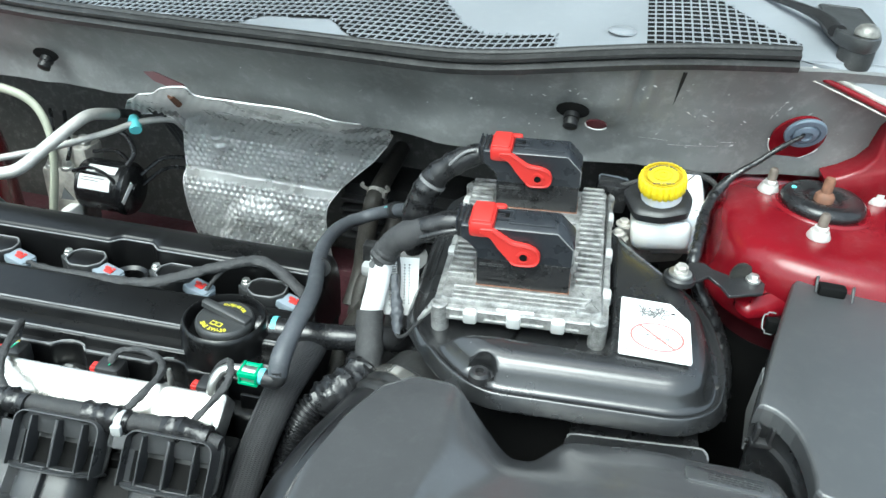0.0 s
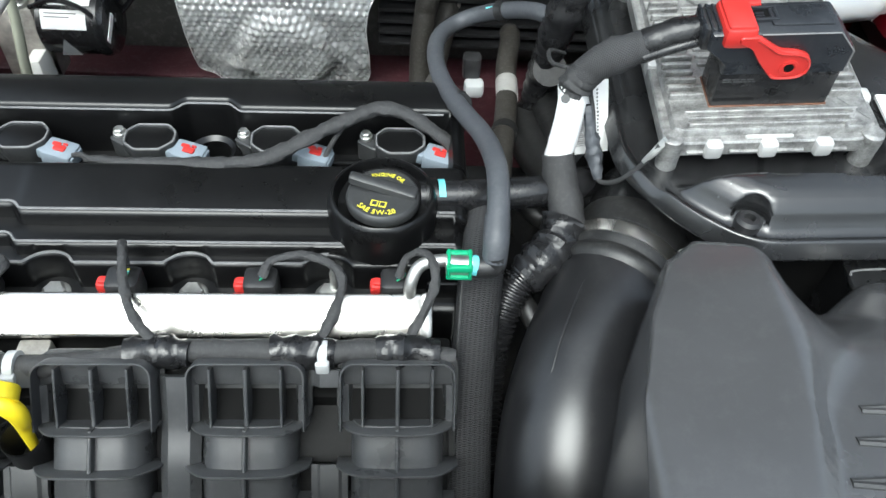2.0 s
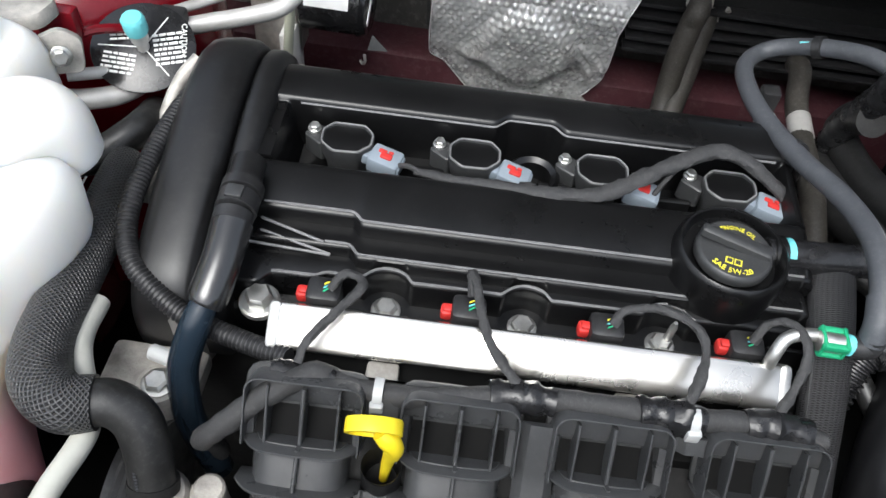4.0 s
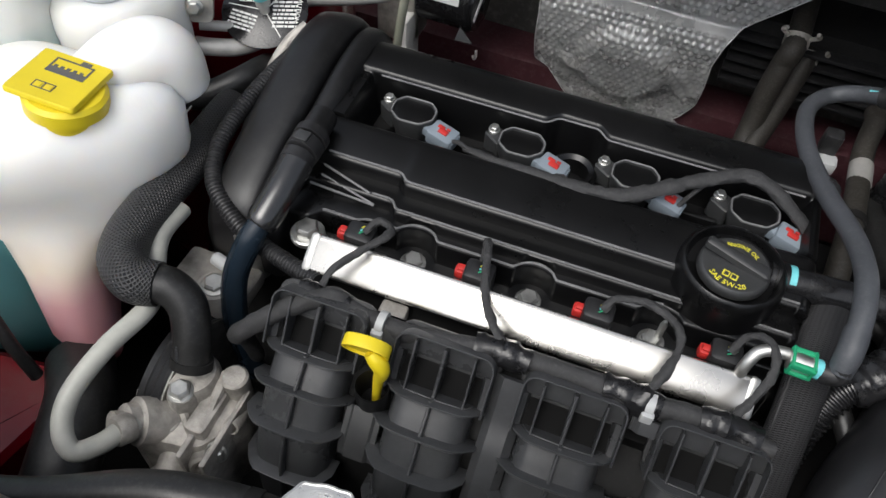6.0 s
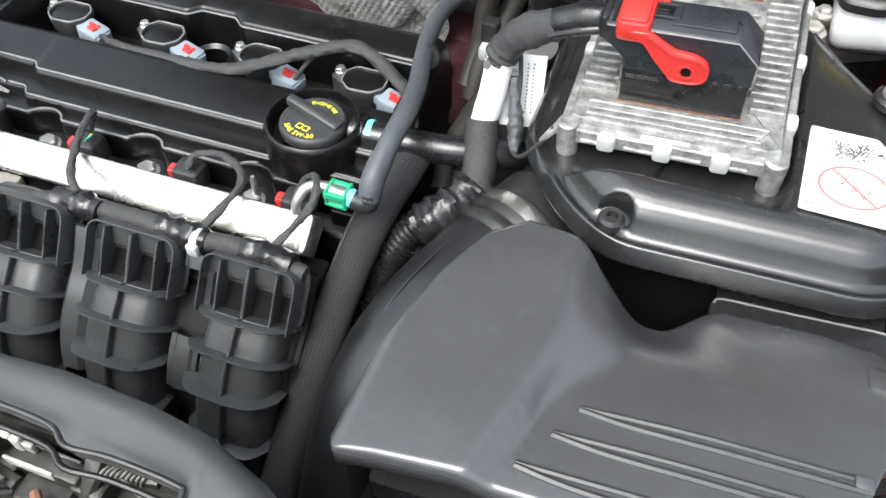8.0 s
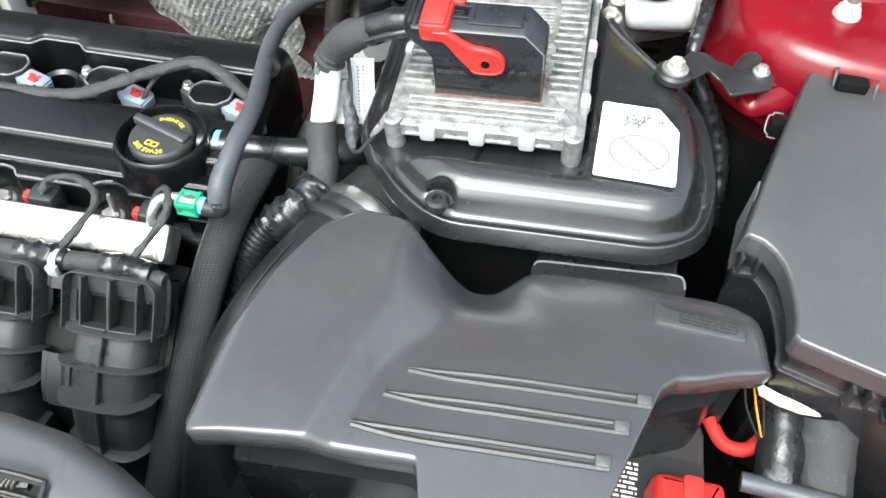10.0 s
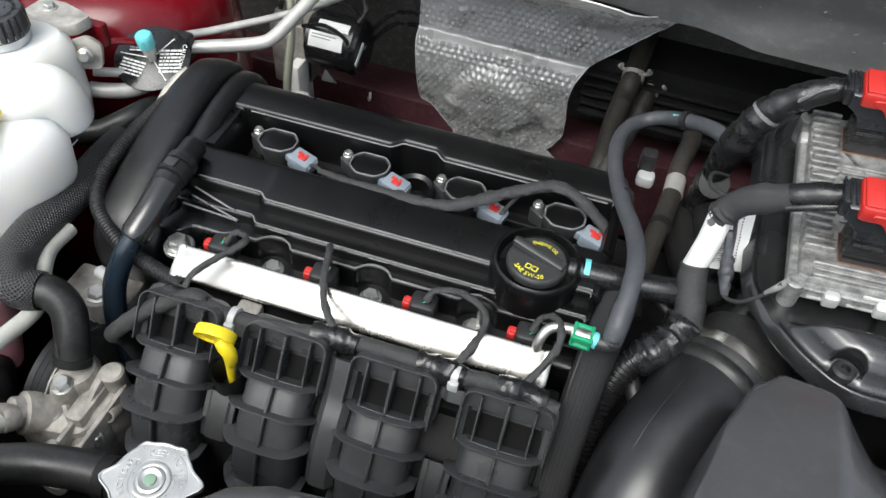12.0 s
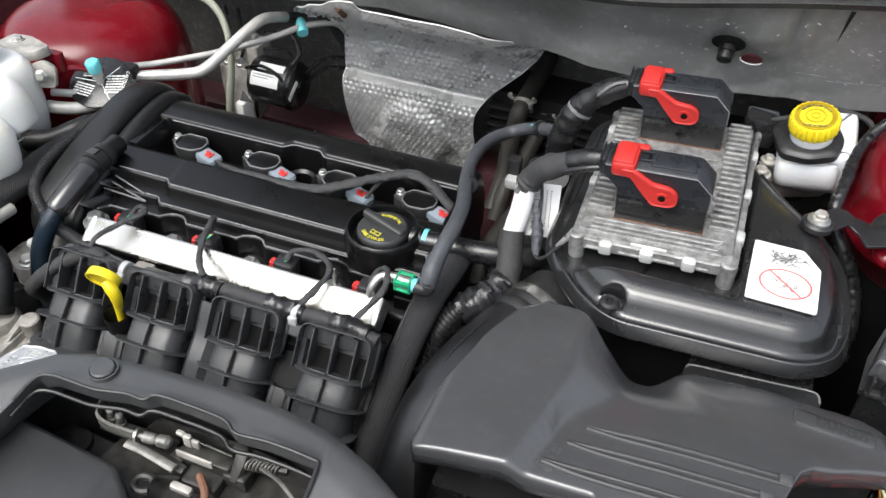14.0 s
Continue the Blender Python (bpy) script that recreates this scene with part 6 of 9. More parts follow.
# ---- right suspension tower ----
tower = thing("strut_tower", (0.76, 0.32, 0.6), "deep red painted strut tower", "strut tower")
TC = (0.7325, 0.361)
PLATEAU = rounded([(0.645, 0.256), (0.668, 0.236), (0.702, 0.223), (0.76, 0.215), (0.93, 0.215), (0.93, 0.440), (0.650, 0.440), (0.629, 0.405), (0.626, 0.340), (0.630, 0.290)], 0.016, 5)
# lower wall takes the darkened red, its shade put into the colour
part("lower_wall", stack(offset(PLATEAU, 0.006), [(0.868, 0.004), (0.880, 0.001), (0.905, 0)]), M_SHADED_RED, tower, "lower wall, red darkened for shade")
# foot of the red wall in near-black, deep shade put into its colour
part("lower_wall_shade", stack(offset(PLATEAU, 0.006), [(0.55, 0.004), (0.80, 0.002), (0.872, 0.002)]), M_VOID, tower, "lower tower wall blackened for shade")
rows = []
for z, d, f in [(0.896, 0.006, 0), (0.900, -0.005, 0), (0.908, -0.0055, 0), (0.914, -0.002, 0), (0.940, 0.0, 0), (0.952, 0.0012, 0), (0.961, 0.0036, 0), (0.968, 0.0075, 0.0), (0.9735, 0.008, 0.05), (0.9765, 0.008, 0.11), (0.978, 0.008, 0.20), (0.979, 0.008, 0.40), (0.979, 0.008, 0.8)]:
    rows.append([V(lerp(x, 0.78, f), lerp(y, 0.335, f), z) for x, y in offset(PLATEAU, d)])
part("tower", loft(rows), M_RED, tower, sharp=60)
FOOT = rounded([(0.648, 0.270), (0.643, 0.222), (0.652, 0.212), (0.700, 0.228), (0.780, 0.226), (0.780, 0.300), (0.665, 0.300)], 0.008, 4)
part("front_ledge", stack(FOOT, [(0.918, 0.012), (0.922, 0.003), (0.926, -0.0012), (0.931, -0.0015), (0.9345, 0.0010), (0.937, 0.006), (0.9385, 0.012)], None, lambda x, y: 0.22 * (y - 0.236)), M_RED, tower)
part("seat_ring", lathe([(0.052, 0.9775), (0.0505, 0.9800), (0.0480, 0.9812), (0.045, 0.9805), (0.041, 0.979)], (*TC, 0), 48), M_RED, tower)
part("apron", block(0.79, 0.05, 0.60, 0.96, 0.42, 0.945, 0.02), M_DEEP, tower)
part("back_wall", block(0.64, 0.440, 0.60, 0.96, 0.50, 0.988, 0.01), M_RED, tower)
WING = [(0.745, 0.970), (0.96, 0.970), (0.96, 1.10), (0.795, 1.10), (0.776, 1.058), (0.776, 1.030), (0.768, 1.016), (0.752, 1.005), (0.735, 0.998)]
part("side_panel", stack(WING, [(0.0, 0.004), (0.002, 0.001), (0.005, 0.0), (0.10, 0.0)], Matrix(((1, 0, 0, 0), (0, 0, 1, 0.386), (0, 1, 0, 0), (0, 0, 0, 1)))), M_RED, tower)
mount = part("top_mount", lathe([(0.0415, 0.979), (0.0430, 0.983), (0.0420, 0.987), (0.0380, 0.9905), (0.031, 0.992), (0.023, 0.9905), (0.0175, 0.988), (0.0155, 0.985), (0.0, 0.984)], (*TC, 0), 48), M_GLOSS, tower, "black rubber top mount")
part("rod_end", lathe([(0.0100, 0.985), (0.0100, 0.991), (0.0078, 0.994), (0.0055, 0.995), (0.0055, 1.008), (0.0045, 1.011)], (*TC, 0), 16), M_RUST, tower, "rusty damper rod end")
for x, y in ((0.681, 0.380), (0.795, 0.392), (0.7145, 0.2865)):
    nut = part("nut", merge(lathe([(0.0112, 0.9785), (0.0112, 0.981), (0.0098, 0.984), (0.0088, 0.9865)], (x, y, 0), 20), hexbolt((x, y, 0.983), 0.0074, 0.0075, 1.1)), M_ALU, tower, "plated flange nut")
    part("stud", lathe([(0.0048, 0.985), (0.0048, 1.002), (0.0034, 1.005)], (x, y, 0), 12), M_STUD, nut, "dull stud end")
part("blue_dot", lathe([(0.0026, 0.9900), (0.0026, 0.9928)], (TC[0] - 0.030, TC[1] + 0.008, 0), 12), M_TEAL, tower, "blue paint dot")

# grommet with its cable
gy = 0.412
gm = frame_of((0.697, gy - 0.014, 1.0365), (1, 0.12, 0), (0, -0.45, 0.89)) @ Matrix.Diagonal((0.97, 0.97, 0.7, 1))
grom = thing("cable_grommet", gm.translation, "grey-blue rubber grommet in a red opening", "grommet")
part("opening", stack([(0.0285 * math.cos(a / 12 * math.pi), 0.034 * math.sin(a / 12 * math.pi)) for a in range(24)], [(0.0, 0), (0.004, 0.0)], gm), M_RED, grom, "red painted opening")
part("torn_rim", tube([tuple(gm @ V(0.0290 * math.cos(a), 0.0345 * math.sin(a), 0.003)) for a in np.linspace(3.3, 5.9, 14)], 0.0009, 6, per=2, lumps=0.35), M_NATURAL, grom, "torn pale felt edge")
part("disc", lathe([(0.0215, 0.004), (0.0218, 0.007), (0.0205, 0.0095), (0.0150, 0.0100), (0.0145, 0.0075), (0.0135, 0.0075), (0.0125, 0.011), (0.007, 0.013), (0.0062, 0.009), (0.0, 0.009)], m=gm @ pose(0.0035, 0.0115, 0), sides=36), M_GROMMET, grom)
part("cable", tube([(0.700, 0.394, 1.044, 0.0022), (0.6979, 0.386, 1.0420, 0.0024), (0.678, 0.376, 1.030, 0.0028), (0.659, 0.369, 1.014, 0.0032), (0.639, 0.362, 0.998, 0.0040), (0.624, 0.350, 0.982, 0.0052), (0.612, 0.321, 0.970, 0.0056), (0.606, 0.285, 0.960, 0.0058), (0.601, 0.256, 0.946, 0.0062), (0.606, 0.250, 0.928, 0.007)], sides=14, per=12, lumps=0.10, wrap=(0.007, 0.05)), M_GLOSSTAPE, grom, "shiny black twisted loom")
part("lower_cable", tube([(0.606, 0.250, 0.930, 0.007), (0.622, 0.240, 0.905, 0.0085), (0.638, 0.232, 0.880, 0.009), (0.650, 0.215, 0.85, 0.009), (0.652, 0.19, 0.81, 0.009)], sides=14, per=10, lumps=0.10, wrap=(0.010, 0.05)), M_GLOSSTAPE, grom)

# bracket from the lid to the tower
brk = thing("air_box_bracket", (0.61, 0.22, 0.94), "black steel bracket bolting the air box to the tower", "bracket")
part("eye", lathe([(0.0145, 0.951), (0.0145, 0.956), (0.0125, 0.958), (0.009, 0.958)], (0.583, 0.208, 0), 24), M_PLASTIC, brk)
part("washer", lathe([(0.0105, 0.957), (0.0105, 0.960), (0.007, 0.961)], (0.583, 0.208, 0), 24), M_ZINC, brk, "bright washer")
part("bolt", hexbolt((0.583, 0.208, 0.960), 0.0062, 0.007, 1.1), M_CAST, brk, "hex bolt")
part("strip", stack(rounded([(0.586, 0.199), (0.600, 0.206), (0.612, 0.222), (0.622, 0.216), (0.6285, 0.199), (0.6610, 0.2140), (0.6655, 0.2330), (0.656, 0.2410), (0.634, 0.236), (0.6238, 0.238), (0.611, 0.243), (0.596, 0.240), (0.584, 0.220)], 0.003), [(0.9460, 0.0006), (0.9466, 0), (0.9485, 0), (0.9491, 0.0006)], None, lambda x, y: 0.006 * step01(0.622, 0.604, x)), M_PLASTIC, brk)
part("upright_tab", stack(rounded([(-0.012, 0), (0.013, 0), (0.010, 0.012), (0.003, 0.016), (-0.006, 0.015), (-0.011, 0.008)], 0.003), [(-0.001, 0), (0.001, 0)], frame_of((0.6425, 0.236, 0.948), (0.9, 0.42, 0), (0.0, 0.15, 0.98))), M_DARKSTEEL, brk, "olive-stained upright tab")
part("small_bolt", hexbolt((0.654, 0.2335, 0.949), 0.0052, 0.006, 1.35), M_ZINC, brk, "yellowish plated bolt")

# ---- fuse box ----
fuse = thing("fuse_box", (0.78, 0.1, 0.74), "large black plastic fuse box with a flat cover", "fuse box")
ARC_IN = [(0.6365, 0.0555), (0.640, 0.0562), (0.648, 0.0535), (0.656, 0.0465), (0.662, 0.037), (0.6655, 0.025), (0.6675, 0.010), (0.6680, -0.004), (0.6665, -0.016), (0.6685, -0.0195)]
FUSE = [*ARC_IN, (0.716, -0.033), (0.79, -0.053), (0.90, -0.080), (0.94, -0.07), (0.94, 0.20), (0.704, 0.236), (0.694, 0.234), (0.688, 0.226), (0.664, 0.150)]
fuse_slope = lambda x, y: 0.07 * (y - 0.04)
part("tub", stack(offset(FUSE, 0.003), [(0.74, 0.02), (0.86, 0.001), (0.930, 0.0)], None, fuse_slope), M_LID, fuse, sharp=30)
fcover = part("cover", stack(FUSE, [(0.928, 0.0002), (0.928, -0.0012), (0.931, -0.0015), (0.9430, -0.0012), (0.9450, -0.0004), (0.9458, 0.0008), (0.9460, 0.0022)], None, fuse_slope), M_MATTE, fuse, sharp=14)
part("skirt_bead", stack(FUSE, [(0.905, 0.002), (0.906, -0.0008), (0.909, -0.0008), (0.910, 0.002)], None, fuse_slope), M_LID, fuse)
for p in ((0.645, 0.050, 0.926), (0.712, -0.036, 0.918), (0.736, -0.041, 0.918)):
    part("latch", merge(block(p[0] - 0.007, p[1] - 0.004, p[2] - 0.012, p[0] - 0.004, p[1] + 0.004, p[2] + 0.006, 0.001), block(p[0] + 0.004, p[1] - 0.004, p[2] - 0.012, p[0] + 0.007, p[1] + 0.004, p[2] + 0.006, 0.001), block(p[0] - 0.008, p[1] - 0.004, p[2] - 0.014, p[0] + 0.008, p[1] + 0.004, p[2] - 0.009, 0.001)), M_PLASTIC, fcover)
catch = part("catch", block(0.664, 0.184, 0.926, 0.678, 0.193, 0.939, 0.001), M_VOID, fcover)
part("catch_rim", tube([(0.672, 0.1955, 0.9415), (0.6655, 0.1955, 0.9415), (0.6650, 0.1950, 0.939), (0.6625, 0.1945, 0.939), (0.6615, 0.192, 0.934), (0.6615, 0.186, 0.929), (0.664, 0.185, 0.928), (0.664, 0.184, 0.926), (0.670, 0.183, 0.926)], 0.0007, 6, per=2), M_EDGE, catch, "pale grey rim")
hinge = part("hinge_clip", block(0.706, 0.212, 0.955, 0.730, 0.224, 0.967, 0.002), M_VOID, fcover)
for x, y in ((0.704, 0.222), (0.733, 0.212)):
    part("hinge_prong", tube([(x, y - 0.008, 0.960, 0.0012), (x, y - 0.003, 0.967, 0.0015), (x + 0.001, y + 0.002, 0.970, 0.0015), (x + 0.003, y + 0.005, 0.966, 0.0012)], sides=8), M_COIL, hinge, "worn grey prong")

solo("fibre_card", stack([(0.1303, 0.9271), (0.1182, 0.9121), (0.1087, 0.8518), (0.133, 0.8763)], [(0, 0), (0.0016, 0)], Matrix(((0, 0, 1, 0.655), (1, 0, 0, 0), (0, 1, 0, 0), (0, 0, 0, 1)))), M_FELT, "grey fibre card tucked beside the fuse box", "card")
part("connector_strip", loft([[V(x, y, z), V(x + 0.001, y - 0.010 * w, z - 0.004 * w), V(x + 0.001, y - 0.010 * w, z - 0.007 * w), V(x, y, z - 0.003)] for x, y, z, w in ((0.664, 0.004, 0.888, 0.2), (0.662, -0.008, 0.880, 0.5), (0.666, -0.014, 0.877, 0.7), (0.676, -0.021, 0.880, 0.7), (0.690, -0.027, 0.882, 0.6), (0.702, -0.032, 0.882, 0.2))]), M_CREAM, fuse, "cream plastic connector")

# battery corner with its cables
bat = thing("battery", (0.60, -0.17, 0.62), "dark grey battery with a printed label", "battery")
part("case", block(0.40, -0.33, 0.62, 0.652, -0.010, 0.800, 0.006), M_MATTE, bat)
blm = pose(0.560, -0.100, 0.8012)
part("label", stack(rect(0.0, 0, 0.09, 0.055), [(0, 0), (0.0008, 0)], blm), M_INK, bat, "black printed label")
part("print", bars((0.002, 0.002), (0.040, 0.045), blm @ pose(0, 0, 0.0008), 12, 4), M_WHITE, bat)
part("recycling_mark", merge(*[block(-0.007, -0.0025, 0, 0.007, 0.0025, 0.0004, 0.0001, blm @ pose(0.066 + 0.012 * math.cos(radians(a)), 0.026 + 0.011 * math.sin(radians(a)), 0.0009, 0, 0, a + 90)) for a in (90, 210, 330)]), M_WHITE, bat, "white recycling mark")
for x in (0.632, 0.712):
    cap = thing("terminal_cover", (x, -0.12, 0.83), "bright red battery terminal cover", "terminal cover", "red terminal covers")
    part("hood", stack(rounded(rect(x - 0.025, -0.15, x + 0.025, -0.070), 0.008), [(0.80, 0), (0.826, 0), (0.833, 0.003), (0.836, 0.008)]), M_REDPLASTIC, cap)
    part("hood_rib", block(x - 0.006, -0.148, 0.833, x + 0.008, -0.072, 0.838, 0.002), M_REDPLASTIC, cap)
cables = thing("battery_cables", (0.67, -0.06, 0.80), "red and black battery cables in the corner", "cable")
part("red_cable", tube([(0.690, 0.004, 0.875), (0.690, -0.016, 0.845), (0.679, -0.032, 0.818), (0.663, -0.028, 0.808), (0.652, -0.010, 0.808)], 0.0055, 10), M_REDPLASTIC, cables, "red insulated cable")
part("black_loom", tube([(0.690, 0.0, 0.86), (0.690, -0.05, 0.84), (0.695, -0.09, 0.80), (0.70, -0.15, 0.74)], 0.016, 10, lumps=0.07), M_GLOSSTAPE, cables)
part("black_loom", tube([(0.715, -0.02, 0.86), (0.722, -0.06, 0.83), (0.725, -0.10, 0.80), (0.73, -0.16, 0.74)], 0.020, 10, lumps=0.07, seed=4), M_TAPE, cables)
part("grey_cable", tube([(0.665, -0.068, 0.835), (0.70, -0.072, 0.84), (0.735, -0.08, 0.845), (0.765, -0.105, 0.84)], 0.007, 10), M_HOSE, cables, "grey sleeved cable")
for k, (c, d) in enumerate(((M_ORANGE, 0.0), (M_DEEP, 0.004), (M_DEEP, -0.005))):
    part("thin_wire", tube([(0.665 + d, 0.005, 0.87), (0.668 + d, -0.02, 0.862 + d), (0.675, -0.04, 0.85 + d)], 0.0009, 6), c, cables)
solo("corner_panel", stack(rounded([(0.66, -0.40), (0.94, -0.40), (0.94, -0.10), (0.72, -0.085), (0.68, -0.12)], 0.01), [(0.60, 0), (0.775, 0), (0.78, 0.004)]), M_RED, "red painted panel beside the battery", "panel")

# ---- coolant tank ----
tank = thing("coolant_tank", (-0.38, 0.02, 0.68), "milky white coolant tank with pink coolant", "tank")
LEVELS = [
    (0.690, [(-0.345, -0.085), (-0.315, -0.080), (-0.308, -0.060), (-0.330, -0.035), (-0.355, -0.040)]),
    (0.730, [(-0.360, -0.088), (-0.318, -0.082), (-0.308, -0.055), (-0.325, -0.020), (-0.365, -0.020)]),
    (0.790, [(-0.372, -0.075), (-0.330, -0.068), (-0.318, -0.040), (-0.330, 0.010), (-0.385, 0.010)]),
    (0.815, [(-0.400, -0.065), (-0.335, -0.050), (-0.312, -0.015), (-0.312, 0.060), (-0.410, 0.060)]),
    (0.840, [(-0.430, -0.070), (-0.345, -0.045), (-0.284, 0.010), (-0.280, 0.075), (-0.430, 0.085)]),
    (0.870, [(-0.450, -0.085), (-0.350, -0.055), (-0.276, 0.015), (-0.270, 0.075), (-0.430, 0.085)]),
    (0.905, [(-0.460, -0.095), (-0.350, -0.060), (-0.277, 0.012), (-0.269, 0.080), (-0.430, 0.080)]),
    (0.922, [(-0.460, -0.092), (-0.355, -0.055), (-0.286, 0.012), (-0.276, 0.076), (-0.425, 0.072)]),
    (0.932, [(-0.455, -0.080), (-0.360, -0.045), (-0.300, 0.012), (-0.290, 0.066), (-0.420, 0.060)]),
    (0.936, [(-0.435, -0.055), (-0.370, -0.030), (-0.318, 0.012), (-0.312, 0.052), (-0.405, 0.045)]),
]
rings = []
for z, o in LEVELS:
    ring = rounded(o, 0.030, 6)
    rings.append([V(x, y, z) for x, y in ring])
part("tank_body", loft(rings), M_COOLANT, tank, sharp=70)
part("hump", tube([(-0.352, 0.034, 0.905, 0.022), (-0.332, 0.056, 0.926, 0.027), (-0.312, 0.078, 0.938, 0.028), (-0.300, 0.090, 0.930, 0.027), (-0.297, 0.094, 0.900, 0.025)], sides=24, per=10), M_COOLANT, tank, sharp=80)
part("seam", tube([(-0.455, -0.082, 0.868), (-0.40, -0.068, 0.874), (-0.348, -0.050, 0.880), (-0.300, 0.0, 0.884), (-0.2835, 0.035, 0.886), (-0.2835, 0.085, 0.888)], 0.0008, 6), M_COOLANT, tank)
cm = pose(-0.335, 0.012, 0.944, -6, 8, 6)
ccap = part("cap", lathe([(0.024, -0.022), (0.024, -0.010), (0.030, -0.008), (0.030, 0.002), (0.027, 0.005), (0.0, 0.005)], m=cm @ pose(0.007, -0.004, 0), sides=36), M_YELLOW, tank, "round yellow cap")
part("flap", stack(rounded([(-0.027, -0.027), (0.028, -0.027), (0.028, 0.028), (-0.027, 0.027)], 0.004), [(0.0062, 0.0), (0.009, 0), (0.0105, 0.001)], cm), M_YELLOW, ccap, "yellow square flap")
pict = merge(block(-0.016, 0.000, 0, 0.014, 0.0016, 0.0004, 0.0001), block(-0.016, 0.016, 0, 0.014, 0.0176, 0.0004, 0.0001), block(-0.016, 0.0, 0, -0.0144, 0.0176, 0.0004, 0.0001), block(0.0124, 0, 0, 0.014, 0.0176, 0.0004, 0.0001), block(-0.015, 0.001, 0, 0.013, 0.0068, 0.0003, 0.0001), block(0.002, 0.0176, 0, 0.010, 0.0215, 0.0004, 0.0001), *[block(-0.013 + 0.005 * k, 0.0066, 0, -0.010 + 0.005 * k, 0.0095, 0.0003, 0.0001) for k in range(5)])
pict.transform(cm @ pose(0.003, 0.003, 0.0104))
part("level_mark", pict, M_GREYINK, ccap, "black fluid-level pictogram")
book = merge(*[block(x0, y0, 0, x1, y1, 0.0004, 0.0001) for x0, y0, x1, y1 in ((-0.008, -0.004, -0.0072, 0.004), (-0.008, -0.004, 0.008, -0.0032), (0.0072, -0.004, 0.008, 0.004), (-0.008, 0.0032, 0.008, 0.004), (-0.0005, -0.004, 0.0005, 0.004), (0.0032, -0.002, 0.0042, 0.0008), (0.0032, 0.0014, 0.0042, 0.0022))])
book.transform(cm @ pose(-0.003, -0.013, 0.0104))
part("book_mark", book, M_GREYINK, ccap, "black open-book pictogram")
page = merge(block(-0.0068, -0.0028, 0, -0.0018, 0.0023, 0.0006, 0.0001), block(0.0018, -0.0028, 0, 0.0068, 0.0023, 0.0006, 0.0001))
page.transform(cm @ pose(-0.003, -0.013, 0.0104))
part("book_page", page, M_YELLOW, ccap)

# power steering bottle
ps = thing("power_steering_bottle", (-0.39, 0.125, 0.80), "white fluid bottle with a black ribbed cap", "reservoir")
part("bottle", merge(stack(rounded([(-0.440, 0.090), (-0.390, 0.072), (-0.345, 0.100), (-0.332, 0.165), (-0.385, 0.185), (-0.435, 0.160)], 0.030, 5), [(0.80, 0.02), (0.83, 0.004), (0.86, 0), (0.905, 0), (0.920, 0.003), (0.928, 0.009), (0.931, 0.013)]), lathe([(0.026, 0.90), (0.026, 0.945)], (-0.392, 0.127, 0), 30)), M_BOTTLE, ps, sharp=60)
pcap = part("cap", lathe([(0.0265, 0.940), (0.0285, 0.942), (0.0285, 0.9600), (0.0262, 0.9635), (0.0250, 0.9642), (0.0, 0.9642)], (-0.392, 0.127, 0), 88, notch=(22, 0.12)), M_RUNNER, ps, "black ribbed screw cap")
part("cap_lettering", words("POWER STEERING FLUID ONLY", 0.0056, pose(-0.392, 0.127, 0.9648, 0, 0, -10), bend=0.0195), M_INK, pcap)
part("cap_mark", tube([(-0.392 + 0.0115 * math.cos(a), 0.127 + 0.0105 * math.sin(a), 0.9645) for a in np.linspace(0.6, 5.9, 16)], 0.0011, 6, per=2), M_HOSE, pcap)
brk = part("bracket", merge(stack(rounded([(-0.415, 0.180), (-0.372, 0.165), (-0.350, 0.178), (-0.345, 0.200), (-0.385, 0.212), (-0.412, 0.208)], 0.006), [(0.916, 0), (0.926, 0), (0.928, 0.001)]), stack(rounded([(-0.016, 0.0), (0.012, -0.002), (0.016, 0.024), (0.002, 0.034), (-0.018, 0.028)], 0.006), [(-0.004, 0.0006), (-0.003, 0), (0.003, 0), (0.004, 0.0006)], frame_of((-0.334, 0.168, 0.888), (0.85, 0.45, 0), (0.1, 0.35, 0.93)))), M_CAST, ps, "white mounting ear")
for p in (pose(-0.392, 0.195, 0.927), frame_of((-0.334, 0.166, 0.905), (0.85, 0.45, 0), (0.1, 0.35, 0.93)) @ pose(0, 0, 0.004)):
    part("ear_bolt", hexbolt((0, 0, 0), 0.006, 0.006, 1.35, m=p), M_ZINC, brk, "plated bolt")
part("steel_tab", block(-0.372, 0.200, 0.890, -0.338, 0.212, 0.916, 0.002), M_RED, ps, "red painted steel tab")

ps.matrix_basis = Matrix.Translation((-0.004, 0.016, 0.004)) @ ps.matrix_basis

# washer bottle
wash = thing("washer_bottle", (-0.46, 0.06, 0.62), "milky washer bottle with teal fluid", "tank")
part("bottle", merge(stack(rounded([(-0.600, -0.10), (-0.430, -0.095), (-0.375, -0.045), (-0.380, 0.02), (-0.42, 0.06), (-0.60, 0.06)], 0.04, 6), [(0.60, 0.03), (0.64, 0.008), (0.70, 0), (0.80, 0), (0.83, 0.006), (0.85, 0.03)]), stack(rounded([(-0.56, 0.04), (-0.47, 0.035), (-0.425, 0.075), (-0.425, 0.14), (-0.47, 0.17), (-0.56, 0.16)], 0.035, 6), [(0.70, 0), (0.90, 0), (0.945, 0.006), (0.962, 0.02)])), M_WASHER, wash, sharp=60)
wcap = part("cap", lathe([(0.034, 0.960), (0.037, 0.966), (0.037, 0.974), (0.034, 0.979), (0.0, 0.980)], (-0.450, 0.108, 0), 40), M_YELLOW, wash, "yellow flip cap")
wm = pose(-0.448, 0.108, 0.9804, 0, 0, 20)
